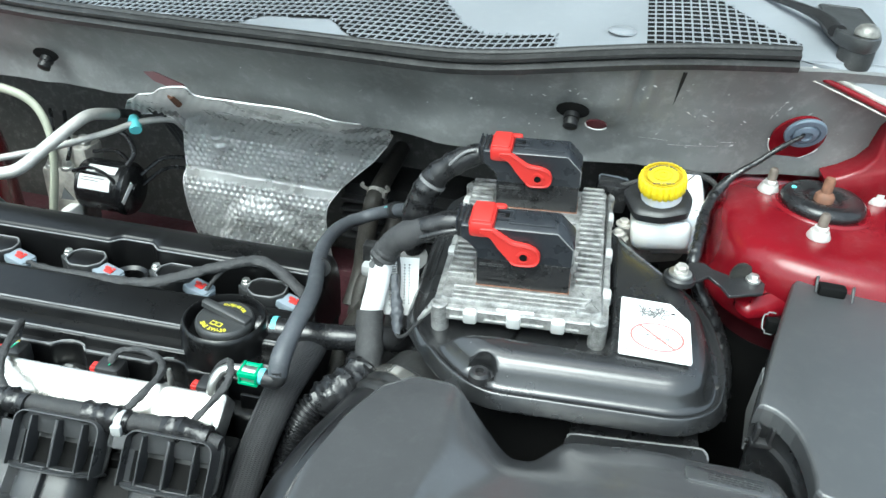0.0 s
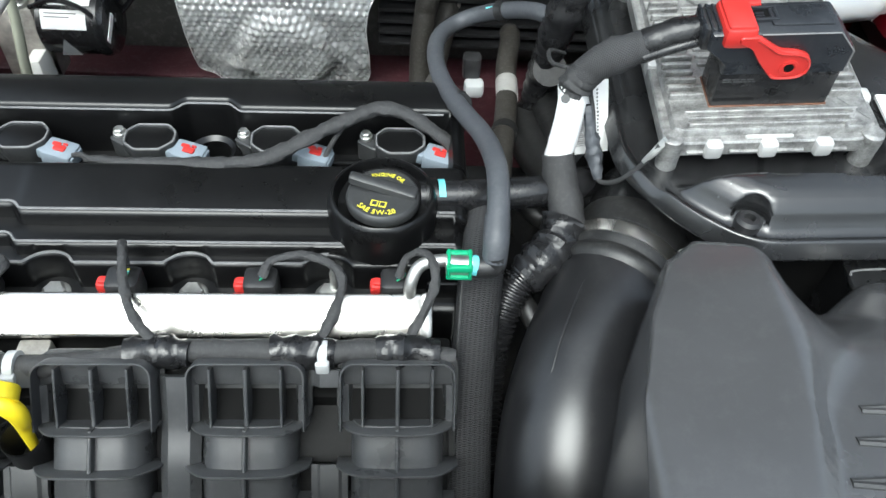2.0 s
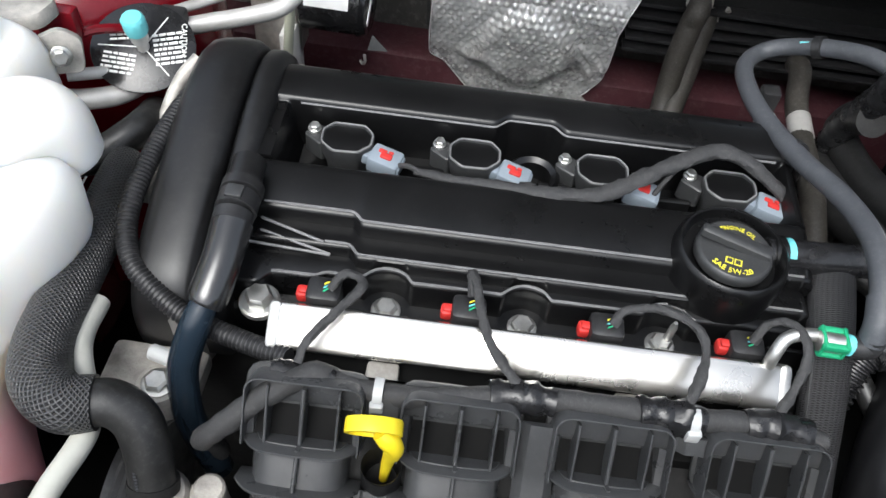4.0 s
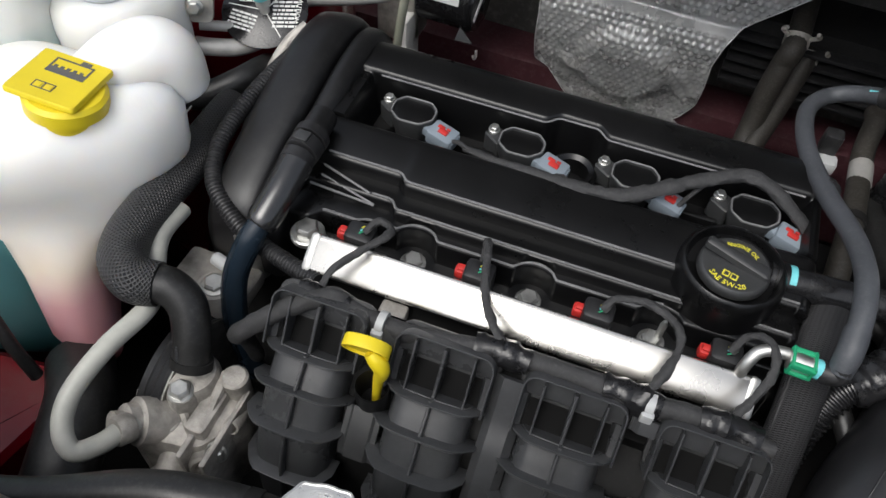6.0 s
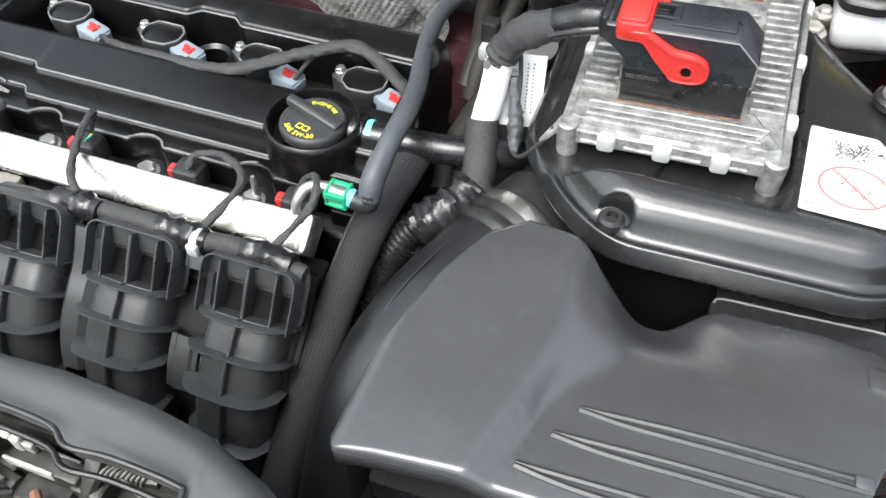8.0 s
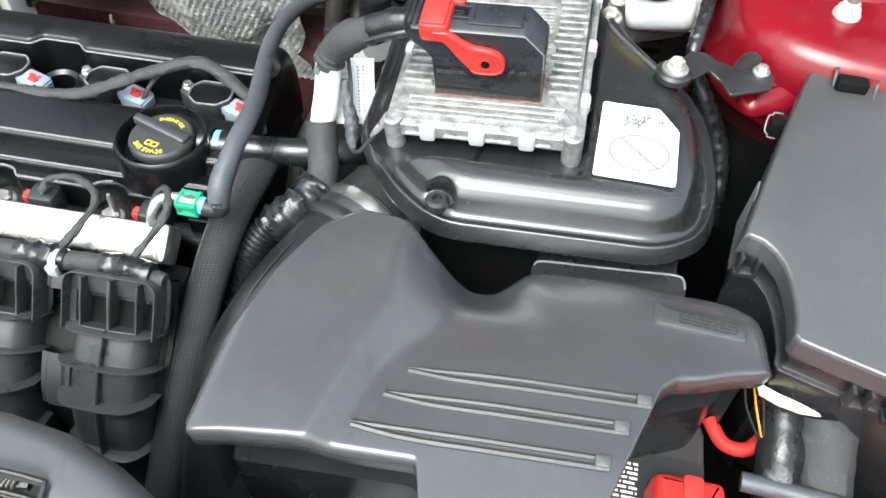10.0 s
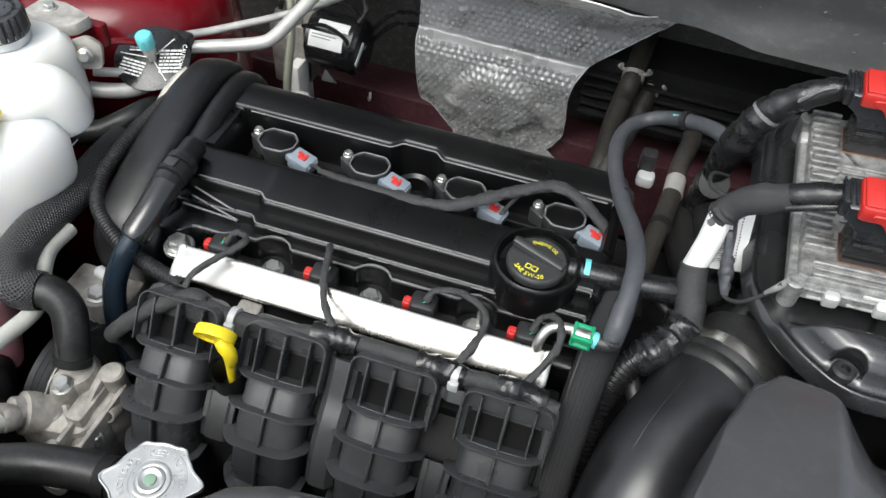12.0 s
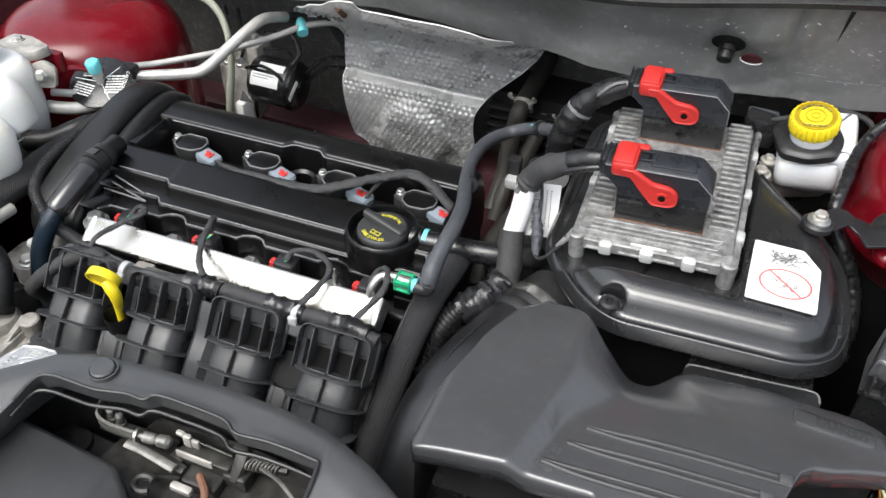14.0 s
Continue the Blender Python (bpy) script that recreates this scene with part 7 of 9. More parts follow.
screen = [block(-0.016, -0.010, 0, 0.016, -0.0085, 0.0004, 0.0001), block(-0.020, 0.008, 0, 0.020, 0.0095, 0.0004, 0.0001), block(-0.0008, -0.010, 0, 0.0008, 0.009, 0.0003, 0.0001), block(-0.0105, -0.0008, 0, 0.0105, 0.0008, 0.0004, 0.0001, pose(-0.018, -0.001, 0, 0, 0, 103)), block(-0.0105, -0.0008, 0, 0.0105, 0.0008, 0.0004, 0.0001, pose(0.018, -0.001, 0, 0, 0, 77)), *[block(-0.010 + 0.007 * k, 0.012, 0, -0.007 + 0.007 * k, 0.0135, 0.0004, 0.0001) for k in range(4)]]
pict = merge(*screen)
pict.transform(wm)
part("washer_mark", pict, M_GREYINK, wcap, "black windscreen-washer pictogram")

# ---- left suspension tower ----
tower = thing("strut_tower", (-0.43, 0.34, 0.6), "deep red painted strut tower", "strut tower")
part("tower", lathe([(0.150, 0.55), (0.142, 0.75), (0.138, 0.83), (0.134, 0.858), (0.129, 0.872), (0.121, 0.886), (0.110, 0.897), (0.096, 0.905), (0.078, 0.911), (0.06, 0.914), (0.04, 0.915)], (-0.430, 0.365, 0), 72), M_RED, tower)
part("seam_line", tube([(-0.36, 0.215, 0.885), (-0.34, 0.23, 0.895), (-0.31, 0.255, 0.885)], 0.004, 8), M_RED, tower)
part("inner_wall", block(-0.60, 0.15, 0.50, -0.40, 0.45, 0.86, 0.02), M_RED, tower)

# ---- air conditioning lines ----
ac = thing("air_conditioning_lines", (-0.30, 0.26, 0.86), "aluminium refrigerant lines with a service port", "pipe")
part("thin_line", tube([(-0.302, 0.292, 0.876), (-0.292, 0.305, 0.874), (-0.272, 0.328, 0.872), (-0.208, 0.390, 0.876), (-0.160, 0.450, 0.882), (-0.135, 0.490, 0.886), (-0.100, 0.520, 0.884), (-0.088, 0.540, 0.860)], 0.0046, 12), M_ALU, ac)
part("thick_line", tube([(-0.294, 0.286, 0.865), (-0.272, 0.298, 0.866), (-0.232, 0.318, 0.868), (-0.208, 0.334, 0.873), (-0.190, 0.372, 0.892), (-0.176, 0.410, 0.908), (-0.170, 0.440, 0.911), (-0.168, 0.489, 0.894)], 0.0080, 14), M_ALU, ac)
part("line_end", tube([(-0.168, 0.486, 0.895), (-0.166, 0.505, 0.889), (-0.150, 0.520, 0.884)], 0.0068, 12), M_PLASTIC, ac, "black line joint")
part("inlet_pipe", tube([(-0.352, 0.198, 0.873), (-0.338, 0.206, 0.871), (-0.322, 0.222, 0.866), (-0.308, 0.250, 0.866), (-0.300, 0.285, 0.872)], 0.0050, 12), M_ALU, ac)
part("inlet_pipe", tube([(-0.352, 0.186, 0.858), (-0.338, 0.192, 0.856), (-0.318, 0.206, 0.853), (-0.302, 0.228, 0.855), (-0.294, 0.262, 0.862), (-0.292, 0.288, 0.865)], 0.0086, 14), M_ALU, ac)
dm = frame_of((-0.303, 0.238, 0.8785), (0.95, 0.30, 0.02), (-0.26, 0.86, 0.44))
disk = part("warning_disc", stack([(0.042 * math.cos(a), 0.040 * math.sin(a)) for a in [2 * math.pi * k / 36 for k in range(36)]], [(0, 0), (0.001, 0), (0.0013, 0.0004)], dm), M_GLOSS, ac, "black printed warning disc")
part("disc_print", merge(bars((-0.030, -0.026), (0.026, 0.020), dm @ pose(0, 0, 0.0014, 0, 0, -14), 5, 6), bars((0.008, -0.018), (0.024, 0.030), dm @ pose(0, 0, 0.0014, 0, 0, 4), 7, 8), bars((-0.026, 0.008), (0.020, 0.014), dm @ pose(0, 0, 0.0014), 4, 2)), M_NATURAL, disk, "white print")
part("disc_word", words("CAUTION", 0.0066, dm @ pose(0.0325, 0.004, 0.0014, 0, 0, -95)), M_NATURAL, disk, "white lettering")
part("disc_lines", merge(block(-0.036, -0.0005, 0, 0.0, 0.0005, 0.0003, 0.0001, dm @ pose(0, 0, 0.0014, 0, 0, -8)), block(0.0, -0.0005, 0, 0.033, 0.0005, 0.0003, 0.0001, dm @ pose(0, 0, 0.0014, 0, 0, 50)), block(0.0, -0.0005, 0, 0.033, 0.0005, 0.0003, 0.0001, dm @ pose(0, 0, 0.0014, 0, 0, -55))), M_NATURAL, disk)
pm = frame_of((-0.303, 0.238, 0.878), (1, 0, 0), (0, 0.97, 0.16)) @ Matrix.Diagonal((0.85, 0.85, 0.75, 1))
port = part("service_port", lathe([(0.006, 0), (0.006, 0.012), (0.0085, 0.014), (0.0085, 0.026), (0.009, 0.028)], m=pm, sides=20), M_ALU, ac)
part("port_cap", lathe([(0.0105, 0.026), (0.0112, 0.030), (0.0112, 0.044), (0.009, 0.047), (0.0, 0.0475)], m=pm, sides=28, notch=(20, 0.04)), M_TEAL, port, "turquoise screw cap")
part("blue_cap", tube([(-0.148, 0.500, 0.888, 0.006), (-0.141, 0.490, 0.884, 0.0095), (-0.134, 0.480, 0.878, 0.0085)], sides=14), M_TEAL, ac, "turquoise dust cap")
part("line_clamp", block(-0.308, 0.276, 0.855, -0.284, 0.294, 0.884, 0.003), M_PLASTIC, ac, "black line clamp")
solo("coolant_hose", tube([(-0.35, 0.135, 0.835), (-0.318, 0.148, 0.838), (-0.296, 0.168, 0.846), (-0.288, 0.190, 0.845), (-0.295, 0.215, 0.83)], 0.0135, 16), M_RUBBER, "black rubber hose beside the end cover", "hose")
solo("pale_bracket", tube([(-0.281, 0.14, 0.80), (-0.276, 0.18, 0.84), (-0.268, 0.215, 0.866), (-0.256, 0.236, 0.878)], 0.006, 10), M_CAST, "dull cast bracket behind the end cover", "bracket")

# ---- brake control unit on the firewall ----
abs_ = thing("brake_control_unit", (-0.22, 0.47, 0.70), "black pump motor with a white label", "pump motor")
mm = frame_of((-0.203, 0.503, 0.768), (0, 0.6, 0.8), (0, -0.8, 0.6))
body = lathe([(0.036, -0.038), (0.0385, -0.036), (0.0385, 0.026), (0.0405, 0.027), (0.0405, 0.032), (0.0385, 0.034), (0.037, 0.038), (0.030, 0.041), (0.012, 0.042), (0.011, 0.044), (0.0, 0.044)], m=mm, sides=48)
part("motor", body, M_GLOSS, abs_)


def motor_line(a, z0, z1):
    p, q = (mm @ V(0.0392 * math.cos(radians(a)), 0.0392 * math.sin(radians(a)), z) for z in (z0, z1))
    return tube([tuple(p), tuple(q)], 0.0006, 6, per=1)


def motor_label(a0, a1, z0, z1):
    arc = np.linspace(a0, a1, 10)
    return loft([[mm @ V(0.0391 * math.cos(radians(a)), 0.0391 * math.sin(radians(a)), z) for a in arc] + [mm @ V(0.0380 * math.cos(radians(a)), 0.0380 * math.sin(radians(a)), z) for a in arc[::-1]] for z in (z0, z1)])


part("label", motor_label(52, 72, -0.022, 0.024), M_WHITE, abs_, "white paper label")
part("label", motor_label(80, 112, -0.030, 0.020), M_WHITE, abs_, "white paper label")
part("label_print", merge(motor_line(86, -0.026, 0.010), motor_line(92, -0.026, 0.002)), M_GREYINK, abs_)
part("label", stack(rect(-0.004, -0.017, 0.004, 0.017), [(0, 0), (0.0008, 0)], mm @ pose(-0.010, 0.024, 0.0418, 0, 0, 70)), M_WHITE, abs_, "white strip label")
valve = part("block", merge(block(-0.300, 0.480, 0.690, -0.246, 0.530, 0.792, 0.004), block(-0.292, 0.500, 0.785, -0.236, 0.545, 0.822, 0.004)), M_CAST, abs_, "cast valve block")
for p in ((-0.286, 0.490, 0.792), (-0.262, 0.490, 0.792), (-0.272, 0.516, 0.822), (-0.250, 0.520, 0.822)):
    part("union", hexbolt(p, 0.007, 0.012), M_ZINC, valve)
for x0, y0 in ((-0.286, 0.490), (-0.262, 0.490)):
    part("brake_pipe", tube([(x0, y0, 0.800), (x0 + 0.002, y0 + 0.010, 0.822), (x0 - 0.020, y0 + 0.040, 0.840), (x0 - 0.050, y0 + 0.080, 0.845)], 0.0030, 8), M_GLOSS, valve)
part("mount", merge(block(-0.262, 0.455, 0.640, -0.246, 0.500, 0.740, 0.003), block(-0.256, 0.440, 0.640, -0.232, 0.462, 0.700, 0.004)), M_NATURAL, abs_, "pale plastic mounting foot")
part("motor_lead", tube([(-0.236, 0.520, 0.812), (-0.200, 0.522, 0.818), (-0.176, 0.515, 0.806), (-0.166, 0.505, 0.785)], 0.0028, 8), M_GLOSS, abs_)
part("motor_lead", tube([(-0.246, 0.480, 0.796), (-0.210, 0.470, 0.812), (-0.182, 0.470, 0.802), (-0.168, 0.475, 0.775)], 0.0028, 8), M_GLOSS, abs_)
part("lead", tube([(-0.175, 0.50, 0.80), (-0.165, 0.515, 0.825), (-0.19, 0.53, 0.845), (-0.23, 0.52, 0.84)], 0.004, 8), M_GLOSSTAPE, abs_)
for dz in (0.0, 0.018):
    part("brake_pipe", tube([(-0.165, 0.52, 0.765 + dz), (-0.14, 0.55, 0.785 + dz), (-0.105, 0.565, 0.785 + dz), (-0.07, 0.57, 0.778 + dz)], 0.0032, 8), M_GLOSS, abs_)
solo("drain_hose", tube([(-0.36, 0.42, 0.93), (-0.31, 0.43, 0.935), (-0.262, 0.438, 0.92), (-0.238, 0.435, 0.885), (-0.232, 0.425, 0.83), (-0.236, 0.412, 0.77), (-0.24, 0.40, 0.70)], 0.0062, 12, flat=0.8), M_PALEHOSE, "pale olive hose running down the firewall", "hose")
for k in range(3):
    solo("firewall_cable", tube([(-0.108 - 0.007 * k, 0.50, 0.905), (-0.104 - 0.007 * k, 0.54, 0.86), (-0.096 - 0.006 * k, 0.565, 0.80), (-0.092 - 0.006 * k, 0.572, 0.70)], 0.0022, 8), M_TAPE, "thin black cable beside the heat shield", "cable", "firewall cables")

# ---- breather, corrugated lead ----
br = thing("breather_hose", (-0.18, 0.05, 0.80), "black breather pipe with a blue-black hose", "hose")
part("upper_pipe", tube([(-0.1800, 0.124, 0.8845), (-0.1785, 0.108, 0.885), (-0.177, 0.092, 0.885)], 0.0122, 20), M_DOME, br)
for a, b, r in (((-0.1775, 0.1010, 0.885), (-0.1770, 0.0915, 0.885), 0.0150), ((-0.1768, 0.0905, 0.885), (-0.1765, 0.0765, 0.8845), 0.0145), ((-0.1765, 0.0755, 0.8845), (-0.1762, 0.0655, 0.883), 0.0138)):
    part("collar", along(a, b, [(r - 0.0012, 0), (r, 0.0006), (r, math.dist(a, b) - 0.0006), (r - 0.0012, math.dist(a, b))]), M_PLASTIC, br)
part("latch", block(-0.183, 0.078, 0.897, -0.171, 0.089, 0.9005, 0.001), M_COIL, br)
part("lower_pipe", tube([(-0.176, 0.068, 0.883, 0.014), (-0.176, 0.042, 0.876, 0.0135), (-0.179, 0.020, 0.866, 0.0135), (-0.181, 0.014, 0.862, 0.0118)], sides=20), M_LID, br)
part("hose", tube([(-0.180, 0.018, 0.864, 0.0095), (-0.187, 0.004, 0.848, 0.0105), (-0.195, -0.012, 0.818, 0.0108), (-0.193, -0.026, 0.785, 0.0108), (-0.186, -0.034, 0.755, 0.0105), (-0.175, -0.04, 0.72, 0.0105)], sides=18), M_BLUEHOSE, br, "glossy blue-black hose")
lead = thing("corrugated_lead", (-0.25, 0.08, 0.83), "thin corrugated black wiring conduit round the end cover", "conduit")
part("conduit", tube([(-0.238, 0.235, 0.868), (-0.249, 0.205, 0.872), (-0.2555, 0.165, 0.872), (-0.2600, 0.115, 0.866), (-0.258, 0.075, 0.858), (-0.245, 0.046, 0.850), (-0.220, 0.028, 0.841), (-0.195, 0.017, 0.835), (-0.155, 0.006, 0.835), (-0.122, -0.004, 0.841)], 0.0078, 12, ribs=(0.0034, 0.12)), M_PLASTIC, lead)
part("band", tube([(-0.2545, 0.166, 0.8665), (-0.2550, 0.156, 0.8655)], 0.0088, 14), M_NATURAL, lead, "white band")

# ---- braided hose, pump ----
hose = thing("coolant_hose", (-0.25, -0.02, 0.79), "black coolant hose in a braided sleeve", "hose")
part("braided_sleeve", tube([(-0.293, 0.150, 0.835, 0.016), (-0.288, 0.110, 0.840, 0.017), (-0.282, 0.060, 0.843, 0.0178), (-0.279, 0.010, 0.847, 0.0182), (-0.276, -0.025, 0.848, 0.0188), (-0.266, -0.050, 0.848, 0.0192), (-0.247, -0.062, 0.847, 0.0188), (-0.228, -0.058, 0.846, 0.0175)], sides=24), M_BRAID, hose)
part("bare_end", tube([(-0.236, -0.061, 0.847, 0.0152), (-0.220, -0.056, 0.844, 0.0152), (-0.205, -0.060, 0.833, 0.0152), (-0.196, -0.074, 0.815, 0.015), (-0.192, -0.088, 0.796, 0.015)], sides=20), M_RUBBER, hose)
part("spring_clip", tube([(-0.1925, -0.084, 0.801, 0.0165), (-0.192, -0.0885, 0.795, 0.0165)], sides=20), M_DEEP, hose)
part("hose_print", bars((-0.002, -0.012), (0.0025, 0.022), frame_of((-0.196, -0.093, 0.815), (1, 0.2, 0), (0.1, 0.4, 0.8)), 9, 3), M_HOSE, hose)

pump = thing("power_steering_pump", (-0.20, -0.11, 0.66), "weathered cast aluminium pump housing", "pump")
part("housing", stack(rounded([(-0.236, -0.125), (-0.215, -0.150), (-0.160, -0.140), (-0.140, -0.100), (-0.160, -0.070), (-0.215, -0.080)], 0.012), [(0.66, 0.008), (0.70, 0), (0.752, 0), (0.765, 0.004), (0.770, 0.012)]), M_PUMP, pump)
part("hose_neck", lathe([(0.022, 0.74), (0.022, 0.782), (0.019, 0.790)], (-0.192, -0.090, 0), 24), M_PUMP, pump)
part("bolt_boss", lathe([(0.012, 0.75), (0.012, 0.784), (0.010, 0.788)], (-0.190, -0.108, 0), 18), M_PUMP, pump)
part("rear_boss", lathe([(0.011, 0.75), (0.011, 0.787), (0.009, 0.789)], (-0.160, -0.080, 0), 18), M_PUMP, pump)
part("side_lug", block(-0.225, -0.128, 0.735, -0.200, -0.096, 0.776, 0.006), M_PUMP, pump)
part("end_lug", block(-0.178, -0.130, 0.72, -0.160, -0.088, 0.779, 0.004), M_PUMP, pump)
part("middle_lug", block(-0.196, -0.135, 0.72, -0.184, -0.104, 0.772, 0.004), M_PUMP, pump)
for x0 in (-0.212, -0.172, -0.152):
    part("cast_rib", block(x0, -0.150, 0.68, x0 + 0.005, -0.08, 0.774, 0.002), M_PUMP, pump)
for p0, p1, r in (((-0.165, -0.132, 0.748), (-0.150, -0.150, 0.752), 0.011), ((-0.182, -0.146, 0.742), (-0.178, -0.166, 0.738), 0.013), ((-0.150, -0.100, 0.760), (-0.146, -0.120, 0.772), 0.007), ((-0.222, -0.112, 0.752), (-0.236, -0.120, 0.758), 0.012)):
    part("cast_boss", along(p0, p1, [(r, -0.012), (r, 0.012), (r * 0.85, 0.014), (r * 0.6, 0.014), (r * 0.55, 0.008)]), M_PUMP, pump)
for a, b in (((-0.205, -0.100, 0.772), (-0.170, -0.130, 0.768)), ((-0.168, -0.078, 0.785), (-0.165, -0.128, 0.768)), ((-0.220, -0.140, 0.748), (-0.165, -0.148, 0.736))):
    part("cast_web", tube([a, tuple((np.array(a) + b) / 2 + np.array((0.0, 0.0, 0.002))), b], 0.0042, 8, lumps=0.08), M_PUMP, pump)
part("bolt", hexbolt((-0.190, -0.108, 0.787), 0.0085, 0.008, 1.2), M_ZINC, pump, "hex bolt")
part("bolt", hexbolt((-0.155, -0.118, 0.768), 0.008, 0.008, 1.2, m=pose(-0.152, -0.128, 0.755, 60, 20, 0)), M_ZINC, pump, "hex bolt")
part("port", along((-0.205, -0.128, 0.765), (-0.222, -0.148, 0.785), [(0.019, -0.01), (0.019, 0.016), (0.015, 0.018), (0.014, 0.026), (0.009, 0.028), (0.009, 0.036)]), M_PUMP, pump, "round cast port")
part("lower_port", along((-0.190, -0.140, 0.70), (-0.195, -0.19, 0.72), [(0.020, -0.01), (0.020, 0.022), (0.014, 0.022), (0.013, 0.010)]), M_PUMP, pump)
line = thing("steering_line", (-0.24, -0.10, 0.78), "pale steel line looping to the pump", "pipe")
part("union_nut", along((-0.214, -0.153, 0.788), (-0.208, -0.138, 0.778), [(0.0105, -0.004), (0.0118, -0.002), (0.0118, 0.008), (0.0105, 0.010)]), M_PUMP, line, "dull steel union nut")
part("loop", tube([(-0.262, 0.020, 0.835), (-0.259, -0.015, 0.838), (-0.242, -0.050, 0.832), (-0.234, -0.072, 0.829), (-0.241, -0.113, 0.829), (-0.246, -0.150, 0.820), (-0.241, -0.172, 0.810), (-0.228, -0.182, 0.800), (-0.217, -0.168, 0.793), (-0.212, -0.148, 0.786), (-0.208, -0.138, 0.778)], 0.0078, 14), M_LINE, line)
pulley = thing("drive_pulley", (-0.245, -0.05, 0.66), "dark grooved belt pulley beside the pump", "pulley")
pm = frame_of((-0.222, -0.078, 0.735), (0, 0.6, 0.8), (0, -0.8, 0.6))
part("pulley_rim", lathe([(0.050, -0.004), (0.062, -0.002), (0.060, 0.002), (0.062, 0.005), (0.060, 0.008), (0.062, 0.011), (0.060, 0.014), (0.062, 0.018), (0.052, 0.020), (0.046, 0.010), (0.02, 0.012), (0.0, 0.014)], m=pm, sides=48), M_PLASTIC, pulley)
part("pulley_face", lathe([(0.0615, 0.0182), (0.0612, 0.0195), (0.0535, 0.0208), (0.0500, 0.0190)], m=pm, sides=48), M_LOCK, pulley, "dull grey pulley face")
mnt = thing("engine_mount_bracket", (-0.215, -0.01, 0.74), "oily engine mount bracket with a hex bolt", "bracket")
part("plate", block(-0.262, -0.020, 0.772, -0.190, 0.020, 0.788, 0.004, pose(0, 0, 0, 0, 0, 0)), M_PUMP, mnt, "oily steel plate")
part("boss", lathe([(0.017, 0.76), (0.017, 0.797), (0.015, 0.801)], (-0.214, -0.018, 0), 24), M_PUMP, mnt, "cast boss")
part("bolt", hexbolt((-0.214, -0.018, 0.800), 0.009, 0.007, 1.3), M_ZINC, mnt)
part("sensor", tube([(-0.222, 0.0, 0.812), (-0.205, -0.005, 0.814), (-0.190, -0.008, 0.815)], 0.006, 10), M_TIE, mnt, "pale sensor body")
part("boss", lathe([(0.014, 0.77), (0.014, 0.82), (0.010, 0.826)], (-0.206, 0.030, 0), 20), M_ZINC, mnt)
solo("red_rail", stack(rounded([(-0.48, -0.33), (-0.36, -0.20), (-0.345, -0.12), (-0.375, -0.085), (-0.48, -0.10)], 0.012), [(0.55, 0), (0.655, 0), (0.662, 0.006)], None), M_RED, "bright red painted side rail", "rail")
solo("black_duct_hose", tube([(-0.33, -0.09, 0.70), (-0.30, -0.12, 0.715), (-0.28, -0.17, 0.71), (-0.27, -0.22, 0.69)], 0.03, 20), M_RUBBER, "wide black hose beneath the tank", "hose")
solo("washer_pipe", tube([(-0.44, -0.04, 0.86), (-0.40, -0.09, 0.82), (-0.36, -0.115, 0.77), (-0.345, -0.12, 0.72)], 0.006, 10), M_RUBBER, "thin black pipe over the washer bottle", "pipe")

# ---- radiator cap and hose ----
radiator = thing("radiator", (-0.032, -0.25, 0.55), "black radiator with a pressed steel filler cap", "radiator")
part("top_tank", block(-0.50, -0.30, 0.55, 0.60, -0.235, 0.80, 0.01), M_DEEP, radiator)
CM = frame_of((-0.026, -0.186, 0.882), (0.97, 0.24, 0.0), (-0.24, 0.97, 0.05)) @ Matrix.Diagonal((0.80, 0.80, 0.8, 1))
rim = []
for k in range(64):
    a = 2 * math.pi * k / 64
    r = 0.0355 + 0.0085 * max(0, math.cos(2 * (a - 0.05))) ** 10 + 0.003 * max(0, math.cos(6 * a + 0.4)) ** 2
    rim.append((r * math.cos(a), r * math.sin(a)))
cap = part("filler_cap", stack(rim, [(-0.006, 0.001), (-0.002, 0), (0.0010, 0.0004), (0.0012, 0.0014), (0.0004, 0.0022), (0.0004, 0.0030)], CM), M_CAPSTEEL, radiator, "pressed steel cap with raised wording", sharp=50)
part("dome", lathe([(0.0310, 0.0), (0.0305, 0.0007), (0.0195, 0.0007), (0.0188, 0.0001), (0.0180, 0.0001), (0.0170, 0.0016), (0.0150, 0.0022), (0.0130, 0.0016), (0.0122, 0.0028), (0.0100, 0.0034), (0.009, 0.0028), (0.0, 0.0028)], m=CM, sides=32), M_CAPSTEEL, cap)
part("rivet", lathe([(0.0056, 0.0025), (0.0052, 0.0042), (0.003, 0.0048), (0.0, 0.0048)], m=CM, sides=20), M_PALEGREEN, cap, "greenish centre rivet")
part("wording", words("KEEP TIGHT", 0.0085, CM @ pose(0, 0, 0.0010, 0, 0, -30), bend=0.0252, depth=0.0006), M_ECUWHITE, cap)
part("wording", words("DO NOT OPEN", 0.0075, CM @ pose(0, 0, 0.0010, 0, 0, 98), bend=0.0252, depth=0.0006), M_ECUWHITE, cap)
part("wording", bars((-0.020, -0.030), (0.040, 0.006), CM @ pose(0, 0, 0.0014, 0, 0, 20), 1, 7), M_STEEL, cap)
part("filler_neck", lathe([(0.024, -0.085), (0.024, -0.008), (0.030, -0.006)], m=CM, sides=28), M_PLASTIC, radiator)
rh = thing("radiator_hose", (-0.15, -0.21, 0.83), "black upper radiator hose", "hose")
part("hose", tube([(-0.30, -0.245, 0.80), (-0.22, -0.225, 0.82), (-0.155, -0.198, 0.835), (-0.11, -0.185, 0.838), (-0.065, -0.180, 0.838), (-0.03, -0.182, 0.832)], 0.0155, 20), M_RUBBER, rh)
